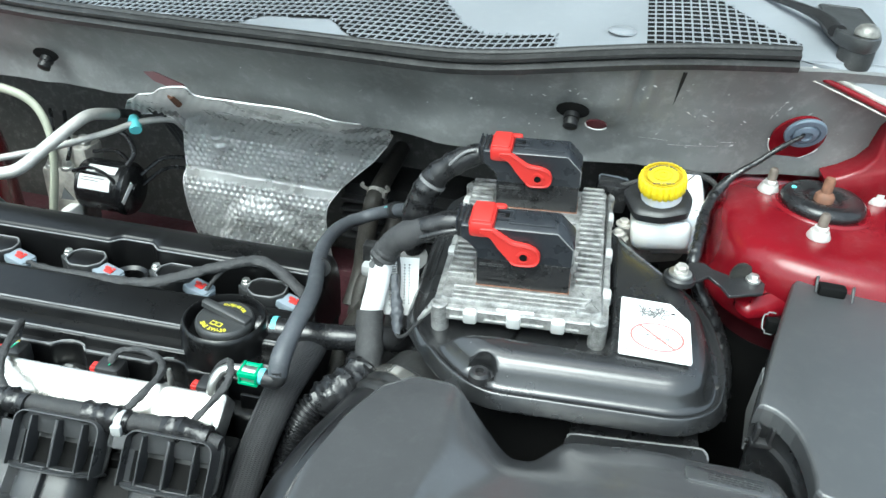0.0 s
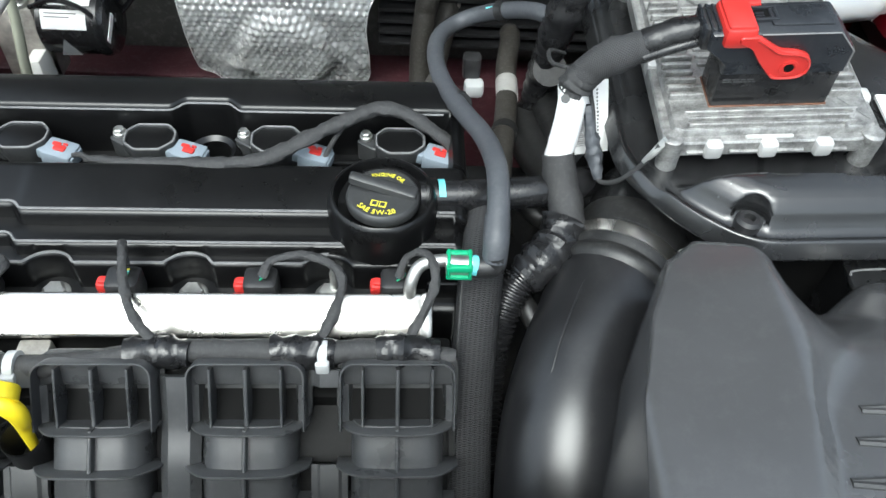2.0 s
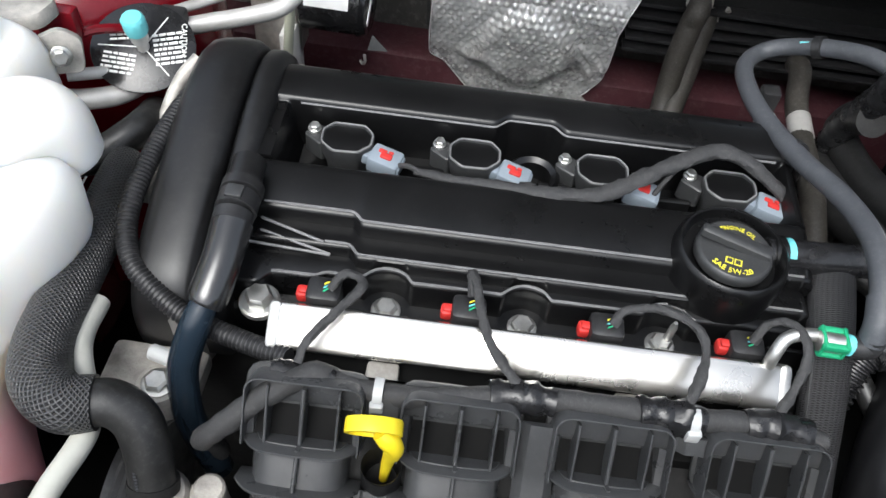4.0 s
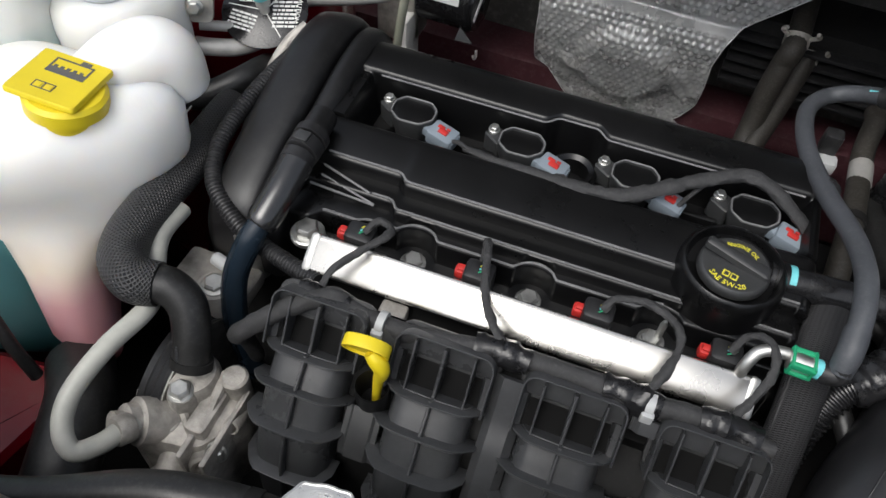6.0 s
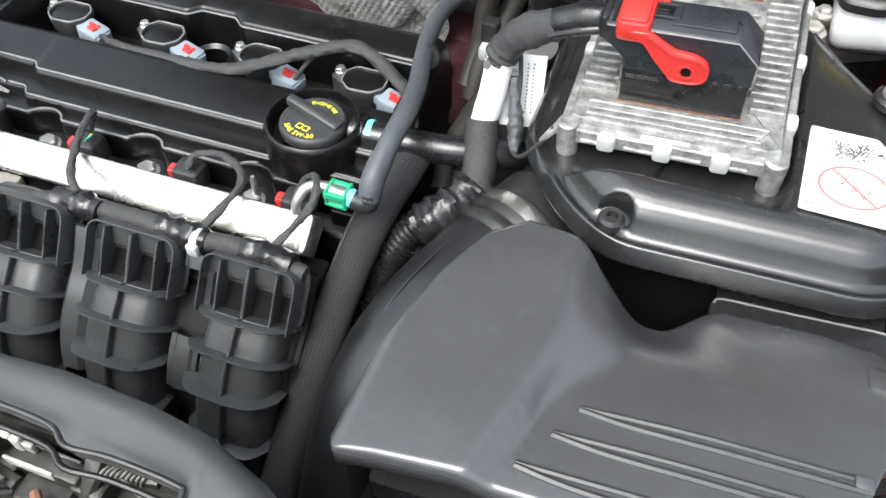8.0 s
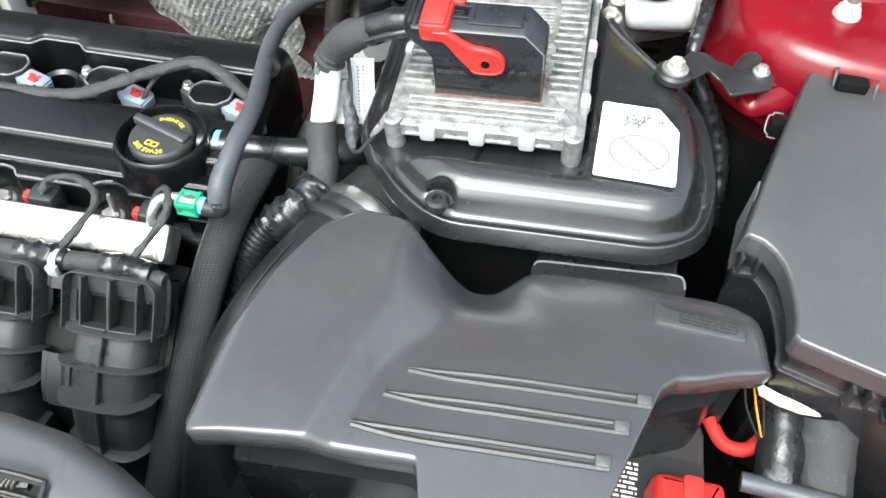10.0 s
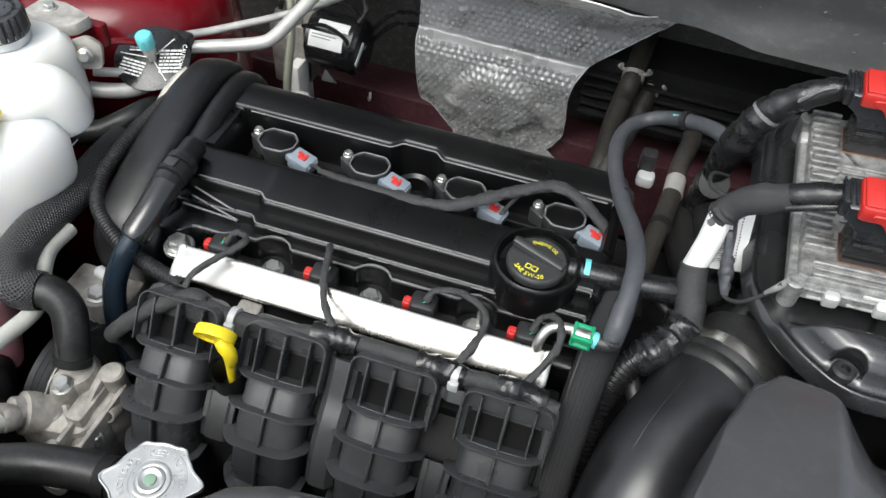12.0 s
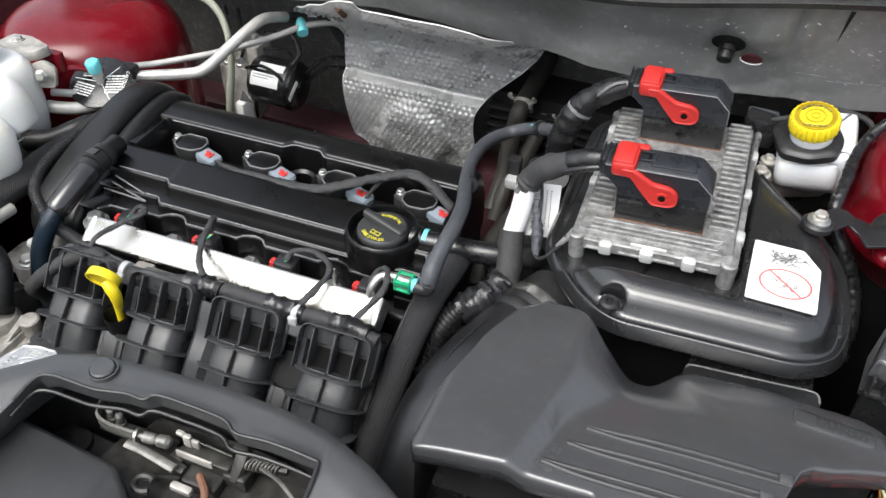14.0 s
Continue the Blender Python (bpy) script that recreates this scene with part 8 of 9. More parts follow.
part("hose_clamp", tube([(-0.082, -0.1815, 0.838), (-0.072, -0.1805, 0.838)], 0.0168, 20), M_DEEP, rh, "dark spring clamp")

# ---- front cover over the lock carrier ----
fcov = thing("lock_carrier_cover", (0.15, -0.28, 0.85), "matt black plastic cover over the hood lock", "cover")
REAR = [(-0.62, -0.255), (-0.30, -0.242), (-0.16, -0.242), (-0.085, -0.247), (-0.035, -0.246), (0.003, -0.238), (0.026, -0.216), (0.050, -0.192), (0.075, -0.182), (0.12, -0.176), (0.185, -0.170), (0.235, -0.171), (0.270, -0.175), (0.305, -0.186), (0.335, -0.200), (0.36, -0.222), (0.40, -0.235), (0.60, -0.245), (0.95, -0.26)]
HOLE = [(0.044, -0.2935), (0.052, -0.2435), (0.0545, -0.2235), (0.064, -0.217), (0.084, -0.2155), (0.101, -0.2145), (0.124, -0.209), (0.138, -0.2085), (0.145, -0.202), (0.17, -0.2005), (0.201, -0.201), (0.214, -0.207), (0.238, -0.2045), (0.273, -0.205), (0.279, -0.21), (0.283, -0.2435), (0.3, -0.3035)]


def cover_z(x, y):
    back = np.interp(x, *zip(*REAR))
    e = max(0.0, back - y)
    r = 0.014
    return 0.956 - r * (1 - math.sqrt(max(0.0, 1 - (1 - min(1, e / r)) ** 2))) - 0.20 * max(0, e - 0.03) - 0.06 * step01(0.30, 0.50, x) - 0.026 * step01(0.0, -0.10, x)


# carrier as strips from the rear edge to the opening, then round it
rows = []
for i in range(141):
    x = lerp(0.000, 0.340, i / 140)
    back = float(np.interp(x, *zip(*REAR)))
    edge = float(np.interp(x, *zip(*HOLE))) if 0.044 < x < 0.30 else -0.45
    if 0.044 < x < 0.30:
        fade = min(1, (x - 0.044) / 0.004, (0.30 - x) / 0.004)
    front = edge if 0.044 < x < 0.30 else -0.30
    ring = [V(x, back - 0.001, 0.915)]
    for j in range(25):
        y = lerp(back, front, j / 24)
        lip = 0.0012 * hump(y - front, 0.0, 0.004) if 0.044 < x < 0.30 else 0
        ring.append(V(x, y, cover_z(x, y) + lip))
    ring.append(V(x, front, cover_z(x, front) - 0.012))
    ring.append(V(x, front + 0.004, cover_z(x, front) - 0.012))
    rows.append(ring)
part("rear_bridge", loft(rows, closed=True), M_MATTE, fcov, sharp=60)
for x0, x1, f in ((-0.62, 0.003, -0.50), (0.337, 0.95, -0.50)):
    rows = []
    for i in range(61):
        x = lerp(x0, x1, i / 60)
        back = float(np.interp(x, *zip(*REAR)))
        ring = [V(x, back - 0.001, 0.86)]
        for j in range(19):
            y = lerp(back, f, (j / 18) ** 1.6)
            ring.append(V(x, y, cover_z(x, y)))
        ring.append(V(x, f, 0.84))
        rows.append(ring)
    part("side_cover", loft(rows), M_MATTE, fcov, sharp=60)
rows = []
for i in range(61):
    x = lerp(0.004, 0.336, i / 60)
    b = float(np.interp(x, (0.0, 0.05, 0.13, 0.160, 0.336), (-0.236, -0.238, -0.243, -0.266, -0.285)))
    rows.append([V(x, b, 0.880), V(x, b, 0.915), V(x, b - 0.006, 0.921), V(x, -0.38, 0.905), V(x, -0.50, 0.88), V(x, -0.50, 0.84)])
part("front_cover", loft(rows), M_MATTE, fcov, sharp=60)
part("push_plug", lathe([(0.0090, 0.950), (0.0090, 0.9600), (0.0080, 0.9610), (0.0, 0.9610)], m=pose(0.095, -0.1995, 0.0005), sides=32), M_MATTE, fcov)
part("plug_ring", lathe([(0.0110, 0.945), (0.0110, 0.9590), (0.0098, 0.9590), (0.0098, 0.945)], m=pose(0.095, -0.1995, 0.0005), sides=32), M_MATTE, fcov)
part("push_plug", lathe([(0.0090, 0.950), (0.0090, 0.9600), (0.0080, 0.9610), (0.0, 0.9610)], m=pose(-0.100, -0.260, -0.0275), sides=32), M_MATTE, fcov)
part("plug_ring", lathe([(0.0110, 0.945), (0.0110, 0.9590), (0.0098, 0.9590), (0.0098, 0.945)], m=pose(-0.100, -0.260, -0.0275), sides=32), M_MATTE, fcov)
wall = []
for x in np.linspace(0.004, 0.336, 60):
    y = float(np.interp(x, *zip(*REAR))) - 0.012
    wall.append([V(x, y, 0.78), V(x, y, 0.935), V(x, y - 0.003, 0.935), V(x, y - 0.003, 0.78)])
part("inner_wall", loft(wall), M_DOME, fcov)
lip = [(x, y - 0.001, cover_z(x, y) + 0.0016) for x, y in HOLE[1:16]]
part("opening_lip", tube(lip, 0.0015, 8, per=4), M_PLASTIC, fcov)
part("opening_lip", tube([(x, y - 0.007, z - 0.010) for x, y, z in lip], 0.0016, 8, per=4), M_DOME, fcov)
bed = [(0.0, -0.44), (0.34, -0.44), (0.34, -0.215), (0.02, -0.205)]
part("inner_tray", stack(bed, [(0.83, 0), (0.872, 0), (0.875, 0.003)]), M_DOME, fcov)
part("tray_plug", lathe([(0.012, 0.874), (0.012, 0.879), (0.009, 0.8795), (0.0, 0.8795)], (0.062, -0.222, 0), 24), M_DOME, fcov)

# hood lock in the opening
lock = thing("hood_lock", (0.19, -0.24, 0.875), "greasy plated steel hood lock", "lock")
part("lock_plate", stack(rounded([(0.095, -0.244), (0.100, -0.205), (0.150, -0.200), (0.255, -0.190), (0.262, -0.215), (0.235, -0.262), (0.16, -0.258)], 0.005), [(0.875, 0), (0.886, 0), (0.888, 0.001)]), M_DARKSTEEL, lock)
part("back_plate", stack(rounded([(0.0, 0.0), (0.150, 0.0), (0.150, 0.018), (0.095, 0.026), (0.020, 0.024)], 0.004), [(0, 0.0004), (0.0015, 0), (0.003, 0.0004)], frame_of((0.108, -0.196, 0.886), (1, 0.04, 0), (0, 0.1, 1))), M_DARKSTEEL, lock)
arm = [(0.0765, -0.1965, 0.914), (0.0795, -0.2060, 0.913), (0.0840, -0.2125, 0.912), (0.0960, -0.2150, 0.911), (0.110, -0.2140, 0.9105), (0.125, -0.2130, 0.910)]
rows = []
for x, y, z in spline(arm, 5):
    rows.append([V(x, y, z), V(x + 0.0004, y + 0.0022, z + 0.0004), V(x + 0.0004, y + 0.0022, z - 0.009), V(x, y, z - 0.0095)])
part("bent_arm", loft(rows), M_LOCK, lock, "dull steel arm")
part("foot_plate", stack(rounded([(0.084, -0.214), (0.122, -0.214), (0.150, -0.222), (0.150, -0.200), (0.086, -0.203)], 0.003), [(0.8980, 0), (0.9005, 0)]), M_DARKSTEEL, lock)
for x, y in ((0.088, -0.203), (0.098, -0.2045)):
    part("arm_stud", along((x, y, 0.899), (x + 0.001, y, 0.9125), [(0.0042, 0), (0.0042, 0.003), (0.0030, 0.004), (0.0030, 0.012), (0.0018, 0.0135)]), M_LOCK, lock)
part("pivot_bolt", along((0.122, -0.2135, 0.9105), (0.151, -0.2095, 0.9105), [(0.0026, 0), (0.0026, 0.006), (0.0044, 0.007), (0.0044, 0.015), (0.0030, 0.017), (0.0048, 0.019), (0.0052, 0.026), (0.0030, 0.029)]), M_LOCK, lock, "greasy plated bolt")
part("bolt_washer", along((0.1225, -0.2135, 0.9105), (0.1245, -0.2132, 0.9105), [(0.0058, 0), (0.0058, 0.002)]), M_ZINC, lock)
for lift, side, mtl in ((0.0, 0.0, M_LOCK), (-0.006, 0.0045, M_DARKSTEEL)):
    part("lever", tube([(0.119 + side, -0.2215 + side, 0.909 + lift), (0.134 + side, -0.2220 + side, 0.909 + lift), (0.150 + side, -0.2235 + side, 0.908 + lift), (0.164 + side, -0.2250 + side, 0.907 + lift)], 0.0017, 8, flat=2.2), mtl, lock)
body_m = frame_of((0.158, -0.206, 0.909), (1, 0.02, -0.02), (-0.02, 1, 0))
part("lock_body", merge(block(0.0, -0.007, -0.022, 0.044, 0.005, 0.0, 0.0015, body_m), block(0.010, -0.022, -0.022, 0.040, -0.006, -0.010, 0.002, body_m), block(-0.012, -0.012, -0.022, 0.004, 0.002, -0.009, 0.002, body_m)), M_DARKSTEEL, lock)
part("catch", merge(block(-0.001, -0.0075, -0.006, 0.030, -0.0055, 0.0015, 0.0006, body_m), block(0.002, -0.001, 0.0, 0.009, 0.003, 0.013, 0.0012, body_m), block(-0.003, -0.001, 0.011, 0.0035, 0.003, 0.0145, 0.001, body_m), block(0.008, 0.000, 0.0, 0.015, 0.003, 0.009, 0.001, body_m)), M_CAST, lock, "bright worn catch")
part("thin_rod", tube([(0.172, -0.2025, 0.9145), (0.186, -0.2020, 0.9125), (0.199, -0.2015, 0.9110)], 0.0008, 6), M_STEEL, lock)
part("release_lever", merge(tube([(0.200, -0.194, 0.915), (0.206, -0.197, 0.914), (0.207, -0.204, 0.908), (0.205, -0.212, 0.898)], 0.0042, 8, flat=1.4), block(0.196, -0.214, 0.888, 0.216, -0.200, 0.903, 0.002)), M_DARKSTEEL, lock)
part("spring", merge(*[tube([(0.214 + 0.0028 * k + 0.0020 * math.cos(a), -0.200 + 0.0006 * k + 0.0050 * math.cos(a), 0.908 + 0.0050 * math.sin(a)) for a in np.linspace(0, 6.2, 9)], 0.0009, 6, per=2) for k in range(9)]), M_LOCK, lock, "coiled return spring")
part("spring_core", tube([(0.210, -0.201, 0.907), (0.242, -0.195, 0.907)], 0.0034, 8), M_DARKSTEEL, lock)
part("spring_end", tube([(0.224, -0.202, 0.911), (0.234, -0.204, 0.911), (0.245, -0.207, 0.909), (0.262, -0.215, 0.903)], 0.0016, 6), M_LOCK, lock)
part("hook", tube([(0.151 + 0.008 * math.cos(a), -0.243 + 0.006 * math.sin(a), 0.905) for a in np.linspace(0.9, 5.6, 10)], 0.0030, 8, per=3), M_DARKSTEEL, lock)
part("hook_stem", tube([(0.146, -0.238, 0.905), (0.152, -0.232, 0.898), (0.164, -0.224, 0.892)], 0.0032, 8), M_DARKSTEEL, lock)
part("striker_tip", block(0.168, -0.238, 0.900, 0.186, -0.232, 0.906, 0.0015, pose(0, 0, 0)), M_CAST, lock)
part("rusty_pin", tube([(0.184, -0.222, 0.906), (0.190, -0.227, 0.906), (0.195, -0.232, 0.904), (0.198, -0.240, 0.898)], 0.0030, 8), M_RUST, lock)

# ---- heat shield ----
shield = thing("heat_shield", (0.02, 0.56, 0.60), "dented embossed aluminium heat shield on the firewall", "heat shield")
RISE = [(0.5430, 0.800), (0.5335, 0.865), (0.514, 0.895), (0.465, 0.928), (0.410, 0.957), (0.380, 0.982), (0.360, 1.000), (0.345, 1.018)]
STEEP = [(0.5430, 0.800), (0.5335, 0.865), (0.514, 0.900), (0.481, 0.936), (0.425, 0.972), (0.395, 0.992)]
FALL = [(0.5430, 0.800), (0.5285, 0.7890), (0.5262, 0.772), (0.533, 0.740), (0.548, 0.700), (0.560, 0.670), (0.575, 0.620), (0.590, 0.570)]
# the sheet's outline: x, and the way up (+) or down (-) from the fold
OUT = [(-0.0975, 0.0), (-0.0945, 0.045), (-0.0905, 0.080), (-0.100, 0.0965), (-0.130, 0.094), (-0.166, 0.088), (-0.169, 0.098), (-0.155, 0.120), (-0.130, 0.160), (-0.102, 0.202), (-0.066, 0.246), (-0.040, 0.258), (-0.021, 0.280), (-0.001, 0.292), (0.020, 0.296), (0.019, 0.276), (0.030, 0.272), (0.062, 0.274), (0.133, 0.2785), (0.168, 0.271), (0.193, 0.254), (0.210, 0.228), (0.222, 0.198), (0.232, 0.165), (0.234, 0.140), (0.2275, 0.125), (0.2184, 0.100), (0.1972, 0.062), (0.162, 0.0246), (0.1418, 0.0),
       (0.130, -0.029), (0.1259, -0.060), (0.1283, -0.108), (0.1276, -0.149), (0.1137, -0.186), (0.090, -0.215), (-0.020, -0.222), (-0.045, -0.2156), (-0.079, -0.1593), (-0.098, -0.148), (-0.0985, -0.100), (-0.0955, -0.050)]


def along_line(line, s):
    for a, b in zip(line, line[1:]):
        d = math.dist(a, b)
        if s <= d or b == line[-1]:
            return lerp(a[0], b[0], s / d), lerp(a[1], b[1], s / d), ((b[0] - a[0]) / d, (b[1] - a[1]) / d)
        s -= d


def sheet_line(x, s):
    if s < 0:
        y, z, (dy, dz) = along_line(FALL, -s)
        return y, z, V(0, dz, -dy)
    y, z, (dy, dz) = along_line(RISE, s)
    t = step01(0.180, 0.240, x)
    if t:
        y1, z1, (dy1, dz1) = along_line(STEEP, s)
        y, z, dy, dz = lerp(y, y1, t), lerp(z, z1, t), lerp(dy, dy1, t), lerp(dz, dz1, t)
    return y, z, V(0, -dz, dy)


def near_line(x, s, a, b):
    """How far a point of the sheet lies from a line across it."""
    d = (b[0] - a[0], b[1] - a[1])
    t = min(1, max(0, ((x - a[0]) * d[0] + (s - a[1]) * d[1]) / (d[0] ** 2 + d[1] ** 2)))
    return math.hypot(x - a[0] - d[0] * t, s - a[1] - d[1] * t)


def shield_at(x, s, rough=True, proud=0.0):
    rows = [sheet_line(x, s + d) for d in (-0.002, 0.0, 0.002)]
    y, z = sum(r[0] for r in rows) / 3, sum(r[1] for r in rows) / 3
    nrm = (rows[0][2] + rows[1][2] + rows[2][2]).normalized()
    # pressed arch in the lower half, a bright dent beside it, creases above
    far = math.hypot((x - 0.022) / 0.066, (s + 0.105) / 0.075)
    h = 0.013 * step01(1.05, 0.72, far)
    spot = math.hypot(x + 0.043, (s + 0.130) * 1.2)
    h += 0.012 * hump(spot, 0, 0.015)
    crease = near_line(x, s, (-0.056, 0.140), (-0.036, 0.048))
    h += 0.010 * hump(crease, 0, 0.010) * (0.75 + 0.25 * math.sin(s * 420))
    lip = near_line(x, s, (0.128, 0.152), (0.235, 0.150))
    h += 0.005 * hump(lip, 0, 0.005)
    h += 0.004 * hump(near_line(x, s, (0.088, -0.085), (0.120, -0.125)), 0, 0.005) + 0.004 * hump(near_line(x, s, (0.070, -0.075), (0.112, -0.150)), 0, 0.004)
    h += (0.003 * noise.noise(V(x * 14, s * 14, 1)) + 0.002 * noise.noise(V(x * 38, s * 38, 4))) * (1 - 0.85 * step01(0.12, 0.20, s))
    if rough:
        patch = max(abs(x - 0.160), abs(s - 0.070))
        flat = min(1.0, step01(-0.017, -0.011, s) * step01(0.006, 0.001, s) + hump(spot, 0, 0.016) + hump(crease, 0, 0.010) + step01(0.019, 0.014, patch) + 0.6 * step01(0.15, 0.22, s))
        k = 2 * math.pi / 0.0084
        h += 0.0011 * (1 - flat) * (math.cos(k * s) + math.cos(k * (0.5 * s + 0.866 * x)) + math.cos(k * (0.866 * x - 0.5 * s))) / 1.5
    return V(x, y, z) + nrm * (h + proud)


def pressed(outline, x0, x1, s0, s1, step, proud=0.0):
    bm, cells = bmesh.new(), {}
    nx, ns = int((x1 - x0) / step), int((s1 - s0) / step)
    ins = {(i, j): inside((x0 + i * step, s0 + j * step), outline) for i in range(nx + 1) for j in range(ns + 1)}
    for i in range(nx):
        for j in range(ns):
            if all(ins[i + a, j + b] for a, b in ((0, 0), (1, 0), (1, 1), (0, 1))):
                quad = []
                for k in ((i, j), (i + 1, j), (i + 1, j + 1), (i, j + 1)):
                    if k not in cells:
                        cells[k] = bm.verts.new(shield_at(x0 + k[0] * step, s0 + k[1] * step, True, proud))
                    quad.append(cells[k])
                bm.faces.new(quad)
    bmesh.ops.solidify(bm, geom=bm.faces[:], thickness=0.0010)
    return bm


def rolled(outline, proud=0.0):
    edge = []
    for (x0, s0), (x1, s1) in zip(outline, outline[1:] + outline[:1]):
        count = max(2, int(math.hypot(x1 - x0, s1 - s0) / 0.008))
        edge += [tuple(shield_at(lerp(x0, x1, k / count), lerp(s0, s1, k / count), False, proud)) for k in range(count)]
    return tube([*edge, edge[0]], 0.0010, 6, per=2)


OUT = rounded(OUT, 0.006, 3)
part("pressed_sheet", pressed(OUT, -0.172, 0.240, -0.226, 0.300, 0.0015), M_FOIL, shield, sharp=70)
part("rolled_edge", rolled(OUT), M_FOIL, shield)
FOOT = rounded([(-0.040, -0.176), (0.094, -0.164), (0.128, -0.205), (0.128, -0.245), (-0.034, -0.245), (-0.046, -0.200)], 0.006, 3)
plate = part("lower_plate", pressed(FOOT, -0.05, 0.13, -0.25, -0.16, 0.0015, 0.009), M_FOIL, shield)
part("stud", tube([(-0.016, 0.398, 0.964), (-0.016, 0.388, 0.974), (-0.016, 0.381, 0.981)], 0.0042, 10), M_RUST, shield, "rusty fixing stud")

# ---- heater hoses, finned bracket ----
for k, pts in enumerate(([(0.207, 0.662, 0.830), (0.203, 0.536, 0.812), (0.199, 0.521, 0.785), (0.195, 0.510, 0.745), (0.194, 0.495, 0.700), (0.19, 0.46, 0.66)], [(0.234, 0.662, 0.776), (0.228, 0.576, 0.768), (0.223, 0.552, 0.745), (0.213, 0.515, 0.715), (0.203, 0.480, 0.690), (0.20, 0.45, 0.65)])):
    h = thing("heater_hose", pts[-1], "weathered brown-black heater hose with a spring clamp", "hose", "heater hoses")
    part("hose", tube(pts, 0.0135, 16), M_OLDHOSE, h)
    c = part("spring_clamp", tube([tuple(np.array(pts[1]) + (0, 0.004, 0.003)), tuple(np.array(pts[1]) - (0, 0.006, 0.006))], 0.0148, 18), M_CAST, h, "dull spring clamp")
    for d in (-1, 1):
        part("clamp_ear", tube([tuple(np.array(pts[1]) + (0.012 * d, -0.004, 0.006)), tuple(np.array(pts[1]) + (0.020 * d, -0.010, 0.014)), tuple(np.array(pts[1]) + (0.017 * d, -0.014, 0.020))], 0.0026, 6), M_CAST, c)
    part("print", merge(*[bars((-0.005, 0.0), (0.010, 0.004), frame_of(np.array(pts[1]) + (0, -0.0135, -0.012 - 0.006 * q), (1, 0, 0), (0, 0.55, 0.8)), 1, q) for q in range(2)]), M_NATURAL, h)
fins = thing("steering_rack_shroud", (0.3, 0.55, 0.70), "black finned plastic shroud behind the hoses", "shroud")
part("back_plate", block(0.14, 0.578, 0.70, 0.62, 0.662, 0.80, 0.002), M_DEEP, fins)
for k in range(5):
    part("fin", block(0.14, 0.560, 0.712 + 0.016 * k, 0.62, 0.580, 0.717 + 0.016 * k, 0.001), M_PLASTIC, fins)

# grey fuel hose with its green coupling
gh = thing("fuel_hose", (0.24, 0.1, 0.86), "grey rubber fuel hose with a green coupling", "hose")
part("hose", tube([(0.2520, 0.048, 0.889, 0.0074), (0.2525, 0.056, 0.900, 0.0078), (0.2540, 0.084, 0.912, 0.0080), (0.2530, 0.118, 0.913, 0.0080), (0.2455, 0.158, 0.905, 0.0080), (0.2300, 0.208, 0.890, 0.0080), (0.2150, 0.265, 0.877, 0.0080), (0.2095, 0.315, 0.868, 0.0080), (0.2135, 0.355, 0.861, 0.0080), (0.2290, 0.380, 0.860, 0.0080), (0.2500, 0.381, 0.870, 0.0080), (0.2760, 0.362, 0.888, 0.0080), (0.3000, 0.334, 0.905, 0.0080), (0.316, 0.312, 0.910, 0.0078)], sides=16), M_HOSE, gh)
part("end_sleeve", tube([(0.2520, 0.047, 0.886, 0.0086), (0.2524, 0.055, 0.899, 0.0090), (0.2532, 0.070, 0.907, 0.0088)], sides=16), M_HOSE, gh)
part("elbow", tube([(0.240, 0.0455, 0.882, 0.0075), (0.247, 0.0455, 0.882, 0.0080), (0.2525, 0.0465, 0.884, 0.0080), (0.2520, 0.048, 0.892, 0.0075)], sides=14, per=4), M_PLASTIC, gh, "black elbow")
clip = part("coupling", merge(block(0.2195, 0.0375, 0.876, 0.2220, 0.0540, 0.8905, 0.001), block(0.2340, 0.0375, 0.876, 0.2365, 0.0540, 0.8905, 0.001), block(0.219, 0.0370, 0.884, 0.237, 0.0410, 0.8895, 0.001), block(0.219, 0.0500, 0.884, 0.237, 0.0540, 0.8895, 0.001), block(0.219, 0.0375, 0.876, 0.237, 0.0540, 0.879, 0.001)), M_GREEN, gh, "green plastic quick coupling")
part("coupling_core", lathe([(0.007, 0), (0.007, 0.018)], m=frame_of((0.219, 0.0455, 0.883), (0, 1, 0), (0, 0, 1)), sides=16), M_ZINC, clip)
part("paint_mark", lathe([(0.0070, 0), (0.0074, 0.003), (0.0060, 0.006)], m=frame_of((0.2365, 0.0455, 0.883), (0, 1, 0), (0, 0, 1)), sides=14), M_TEAL, gh, "turquoise paint mark")
for a, b in (((0.2305, 0.218, 0.8855), (0.2285, 0.226, 0.8825)), ((0.2700, 0.3665, 0.8840), (0.2755, 0.3625, 0.8880))):
    part("tie", tube([a, b], 0.0104, 14), M_PLASTIC, gh, "black tie band")
part("paint_mark", tube([(0.258, 0.372, 0.883), (0.264, 0.368, 0.887)], 0.0018, 6), M_TEAL, gh)

# ventilation pipe out of the cover's right side
vp = thing("ventilation_pipe", (0.25, 0.13, 0.85), "black crankcase ventilation pipe with a teal mark", "pipe")
part("pipe", tube([(0.200, 0.126, 0.868), (0.225, 0.128, 0.868), (0.260, 0.131, 0.868), (0.295, 0.136, 0.869), (0.325, 0.150, 0.865), (0.34, 0.17, 0.85)], 0.0125, 18), M_GLOSS, vp)
part("paint_mark", tube([(0.2135, 0.1275, 0.868, 0.0128), (0.2185, 0.128, 0.868, 0.0129)], sides=18), M_TEAL, vp, "turquoise paint mark")
part("collar", tube([(0.204, 0.1265, 0.868, 0.0145), (0.212, 0.127, 0.868, 0.0145)], sides=18), M_COVER, vp)

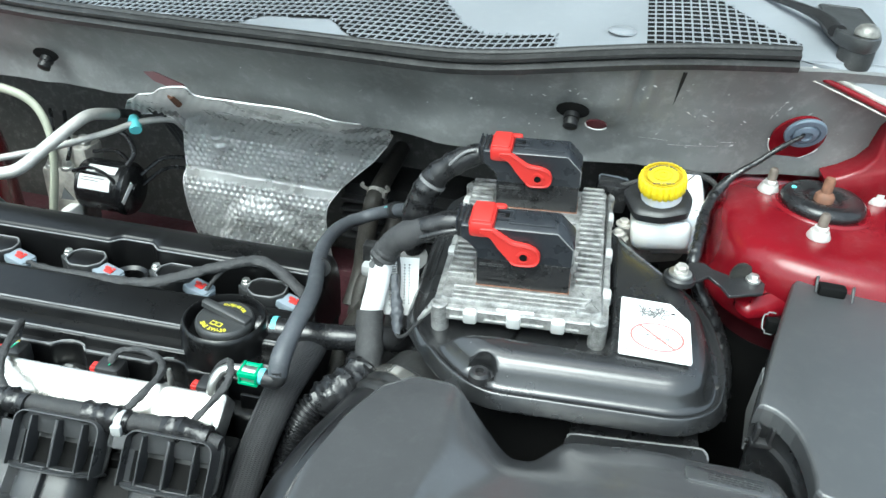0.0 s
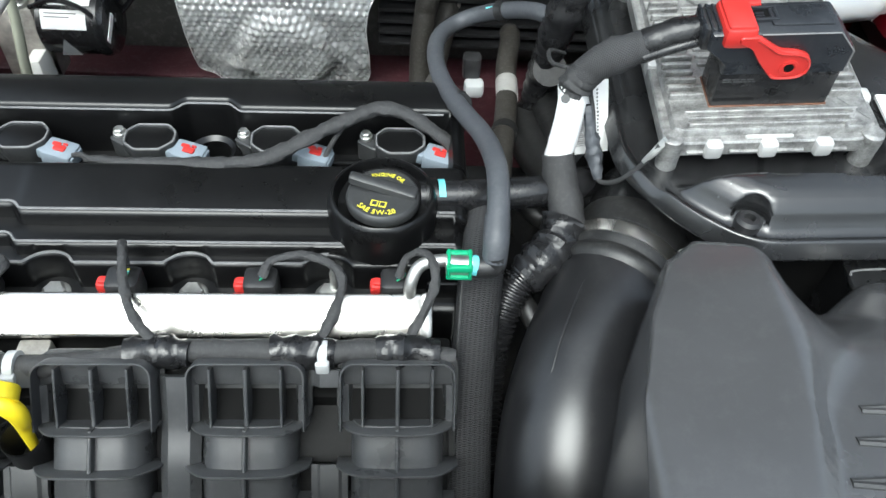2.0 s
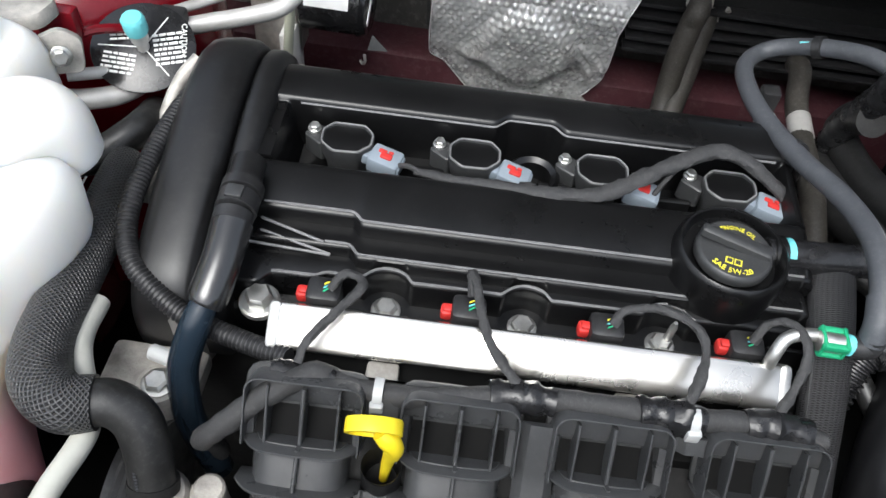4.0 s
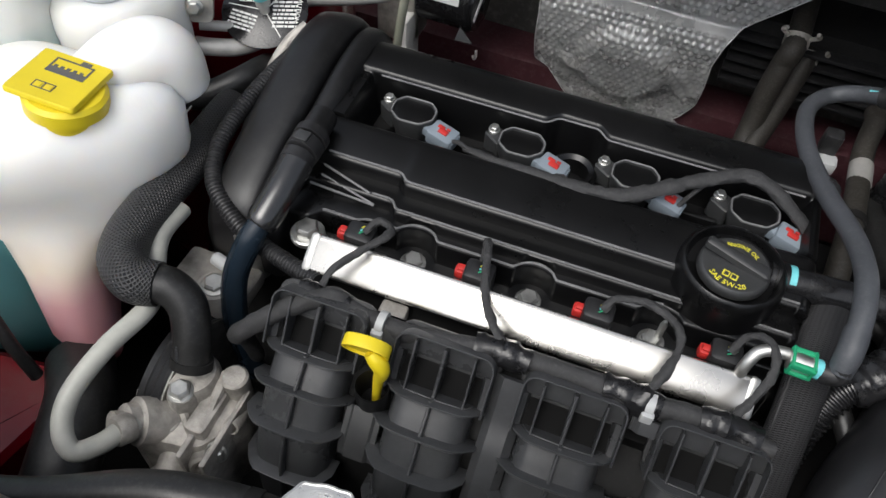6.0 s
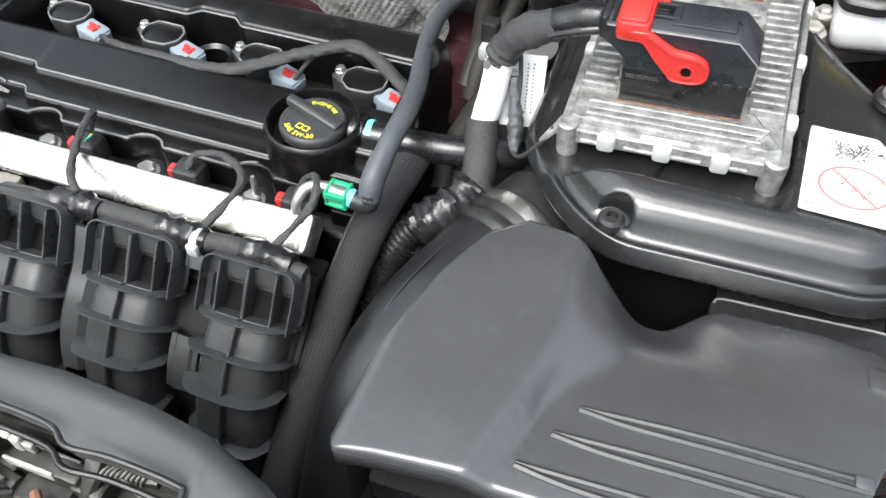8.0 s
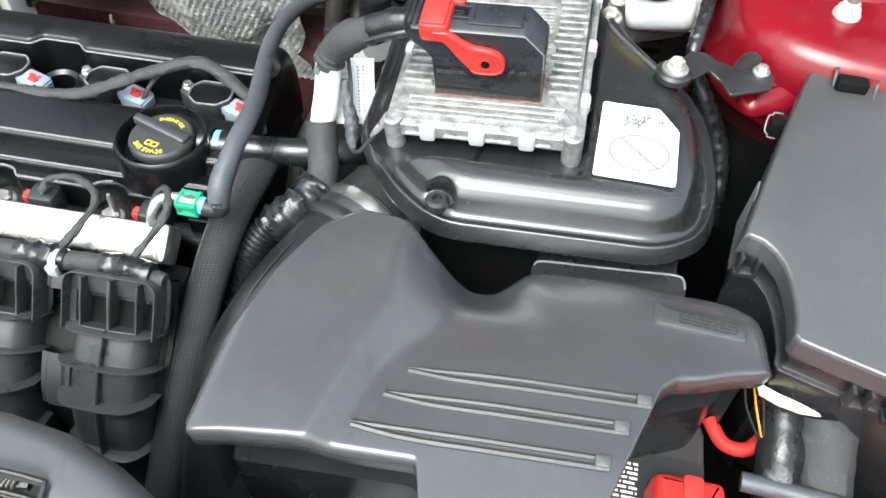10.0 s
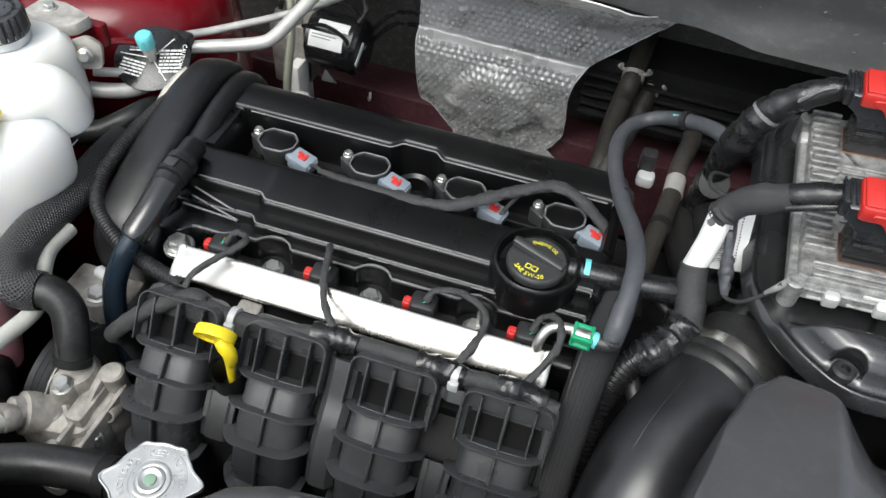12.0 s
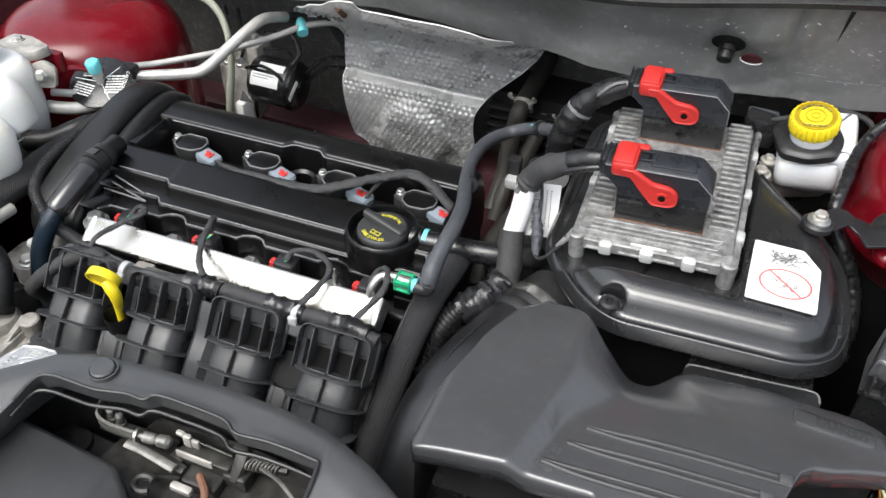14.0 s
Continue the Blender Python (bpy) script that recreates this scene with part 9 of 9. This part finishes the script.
# woven loom sleeve down the engine's right end
strap = thing("woven_loom", (0.25, 0.0, 0.74), "flat woven black loom sleeve beside the rail", "wiring loom")
part("sleeve", tube([(0.256, 0.135, 0.862, 0.010), (0.252, 0.110, 0.857, 0.0115), (0.247, 0.072, 0.850, 0.0115), (0.243, 0.030, 0.831, 0.0110), (0.240, -0.018, 0.799, 0.0110), (0.240, -0.060, 0.770, 0.0110), (0.241, -0.11, 0.735, 0.0110), (0.241, -0.16, 0.69, 0.0110)], sides=20, flat=1.45), M_STRAP, strap)

part("seam", tube([(0.238, 0.108, 0.861), (0.234, 0.070, 0.855), (0.231, 0.030, 0.837), (0.231, -0.018, 0.806), (0.232, -0.060, 0.777)], 0.0018, 6), M_TAPE, strap)

# hoses and sensors between engine and air box
for name, pts, r, mtl, lab in (
    ("coolant_hose", [(0.290, 0.43, 0.82), (0.289, 0.410, 0.825), (0.284, 0.372, 0.815), (0.283, 0.335, 0.812), (0.279, 0.290, 0.818), (0.272, 0.235, 0.826), (0.268, 0.19, 0.82), (0.27, 0.15, 0.80)], 0.0108, M_OLDHOSE, "brown-grey weathered coolant hose"),
    ("coolant_hose", [(0.314, 0.292, 0.872), (0.314, 0.320, 0.850), (0.318, 0.335, 0.818), (0.324, 0.310, 0.812), (0.328, 0.265, 0.822), (0.334, 0.225, 0.836), (0.345, 0.20, 0.84)], 0.0155, M_RUBBER, "black rubber coolant hose"),
    ("coolant_hose", [(0.300, 0.33, 0.78), (0.315, 0.25, 0.80), (0.335, 0.21, 0.81), (0.36, 0.19, 0.80)], 0.022, M_RUBBER, "wide black coolant hose end"),
    ("vacuum_hose", [(0.27, 0.09, 0.82), (0.285, 0.06, 0.815), (0.30, 0.03, 0.80), (0.30, 0.0, 0.77)], 0.008, M_RUBBER, "thin black vacuum hose"),
    ("vacuum_hose", [(0.275, 0.17, 0.835), (0.295, 0.15, 0.83), (0.315, 0.14, 0.82), (0.33, 0.12, 0.80)], 0.009, M_RUBBER, "thin black vacuum hose"),
):
    solo(name, tube(pts, r, 16), mtl, lab, "hose")
solo("metal_joiner", tube([(0.2835, 0.352, 0.8135), (0.283, 0.325, 0.8125)], 0.0113, 18), M_ALU, "dull grey sleeve on the coolant hose", "joiner")
solo("hose_band", tube([(0.2765, 0.265, 0.822), (0.2752, 0.255, 0.8235)], 0.0125, 18), M_DEEP, "black band on the coolant hose", "band")
sens = thing("sensor", (0.24, 0.345, 0.80), "white sensor plug behind the valve cover", "sensor")
part("plug", block(0.240, 0.332, 0.805, 0.260, 0.350, 0.820, 0.004), M_TIE, sens)
part("cap", block(0.238, 0.345, 0.818, 0.256, 0.362, 0.842, 0.003), M_PLASTIC, sens)
solo("tab_bracket", stack([(-0.010, 0), (0.008, 0), (-0.006, 0.014)], [(0, 0), (0.0015, 0)], frame_of((-0.118, 0.30, 0.862), (1, 0.1, 0), (0, 0.3, 1))), M_COIL, "small bent steel tab", "bracket")
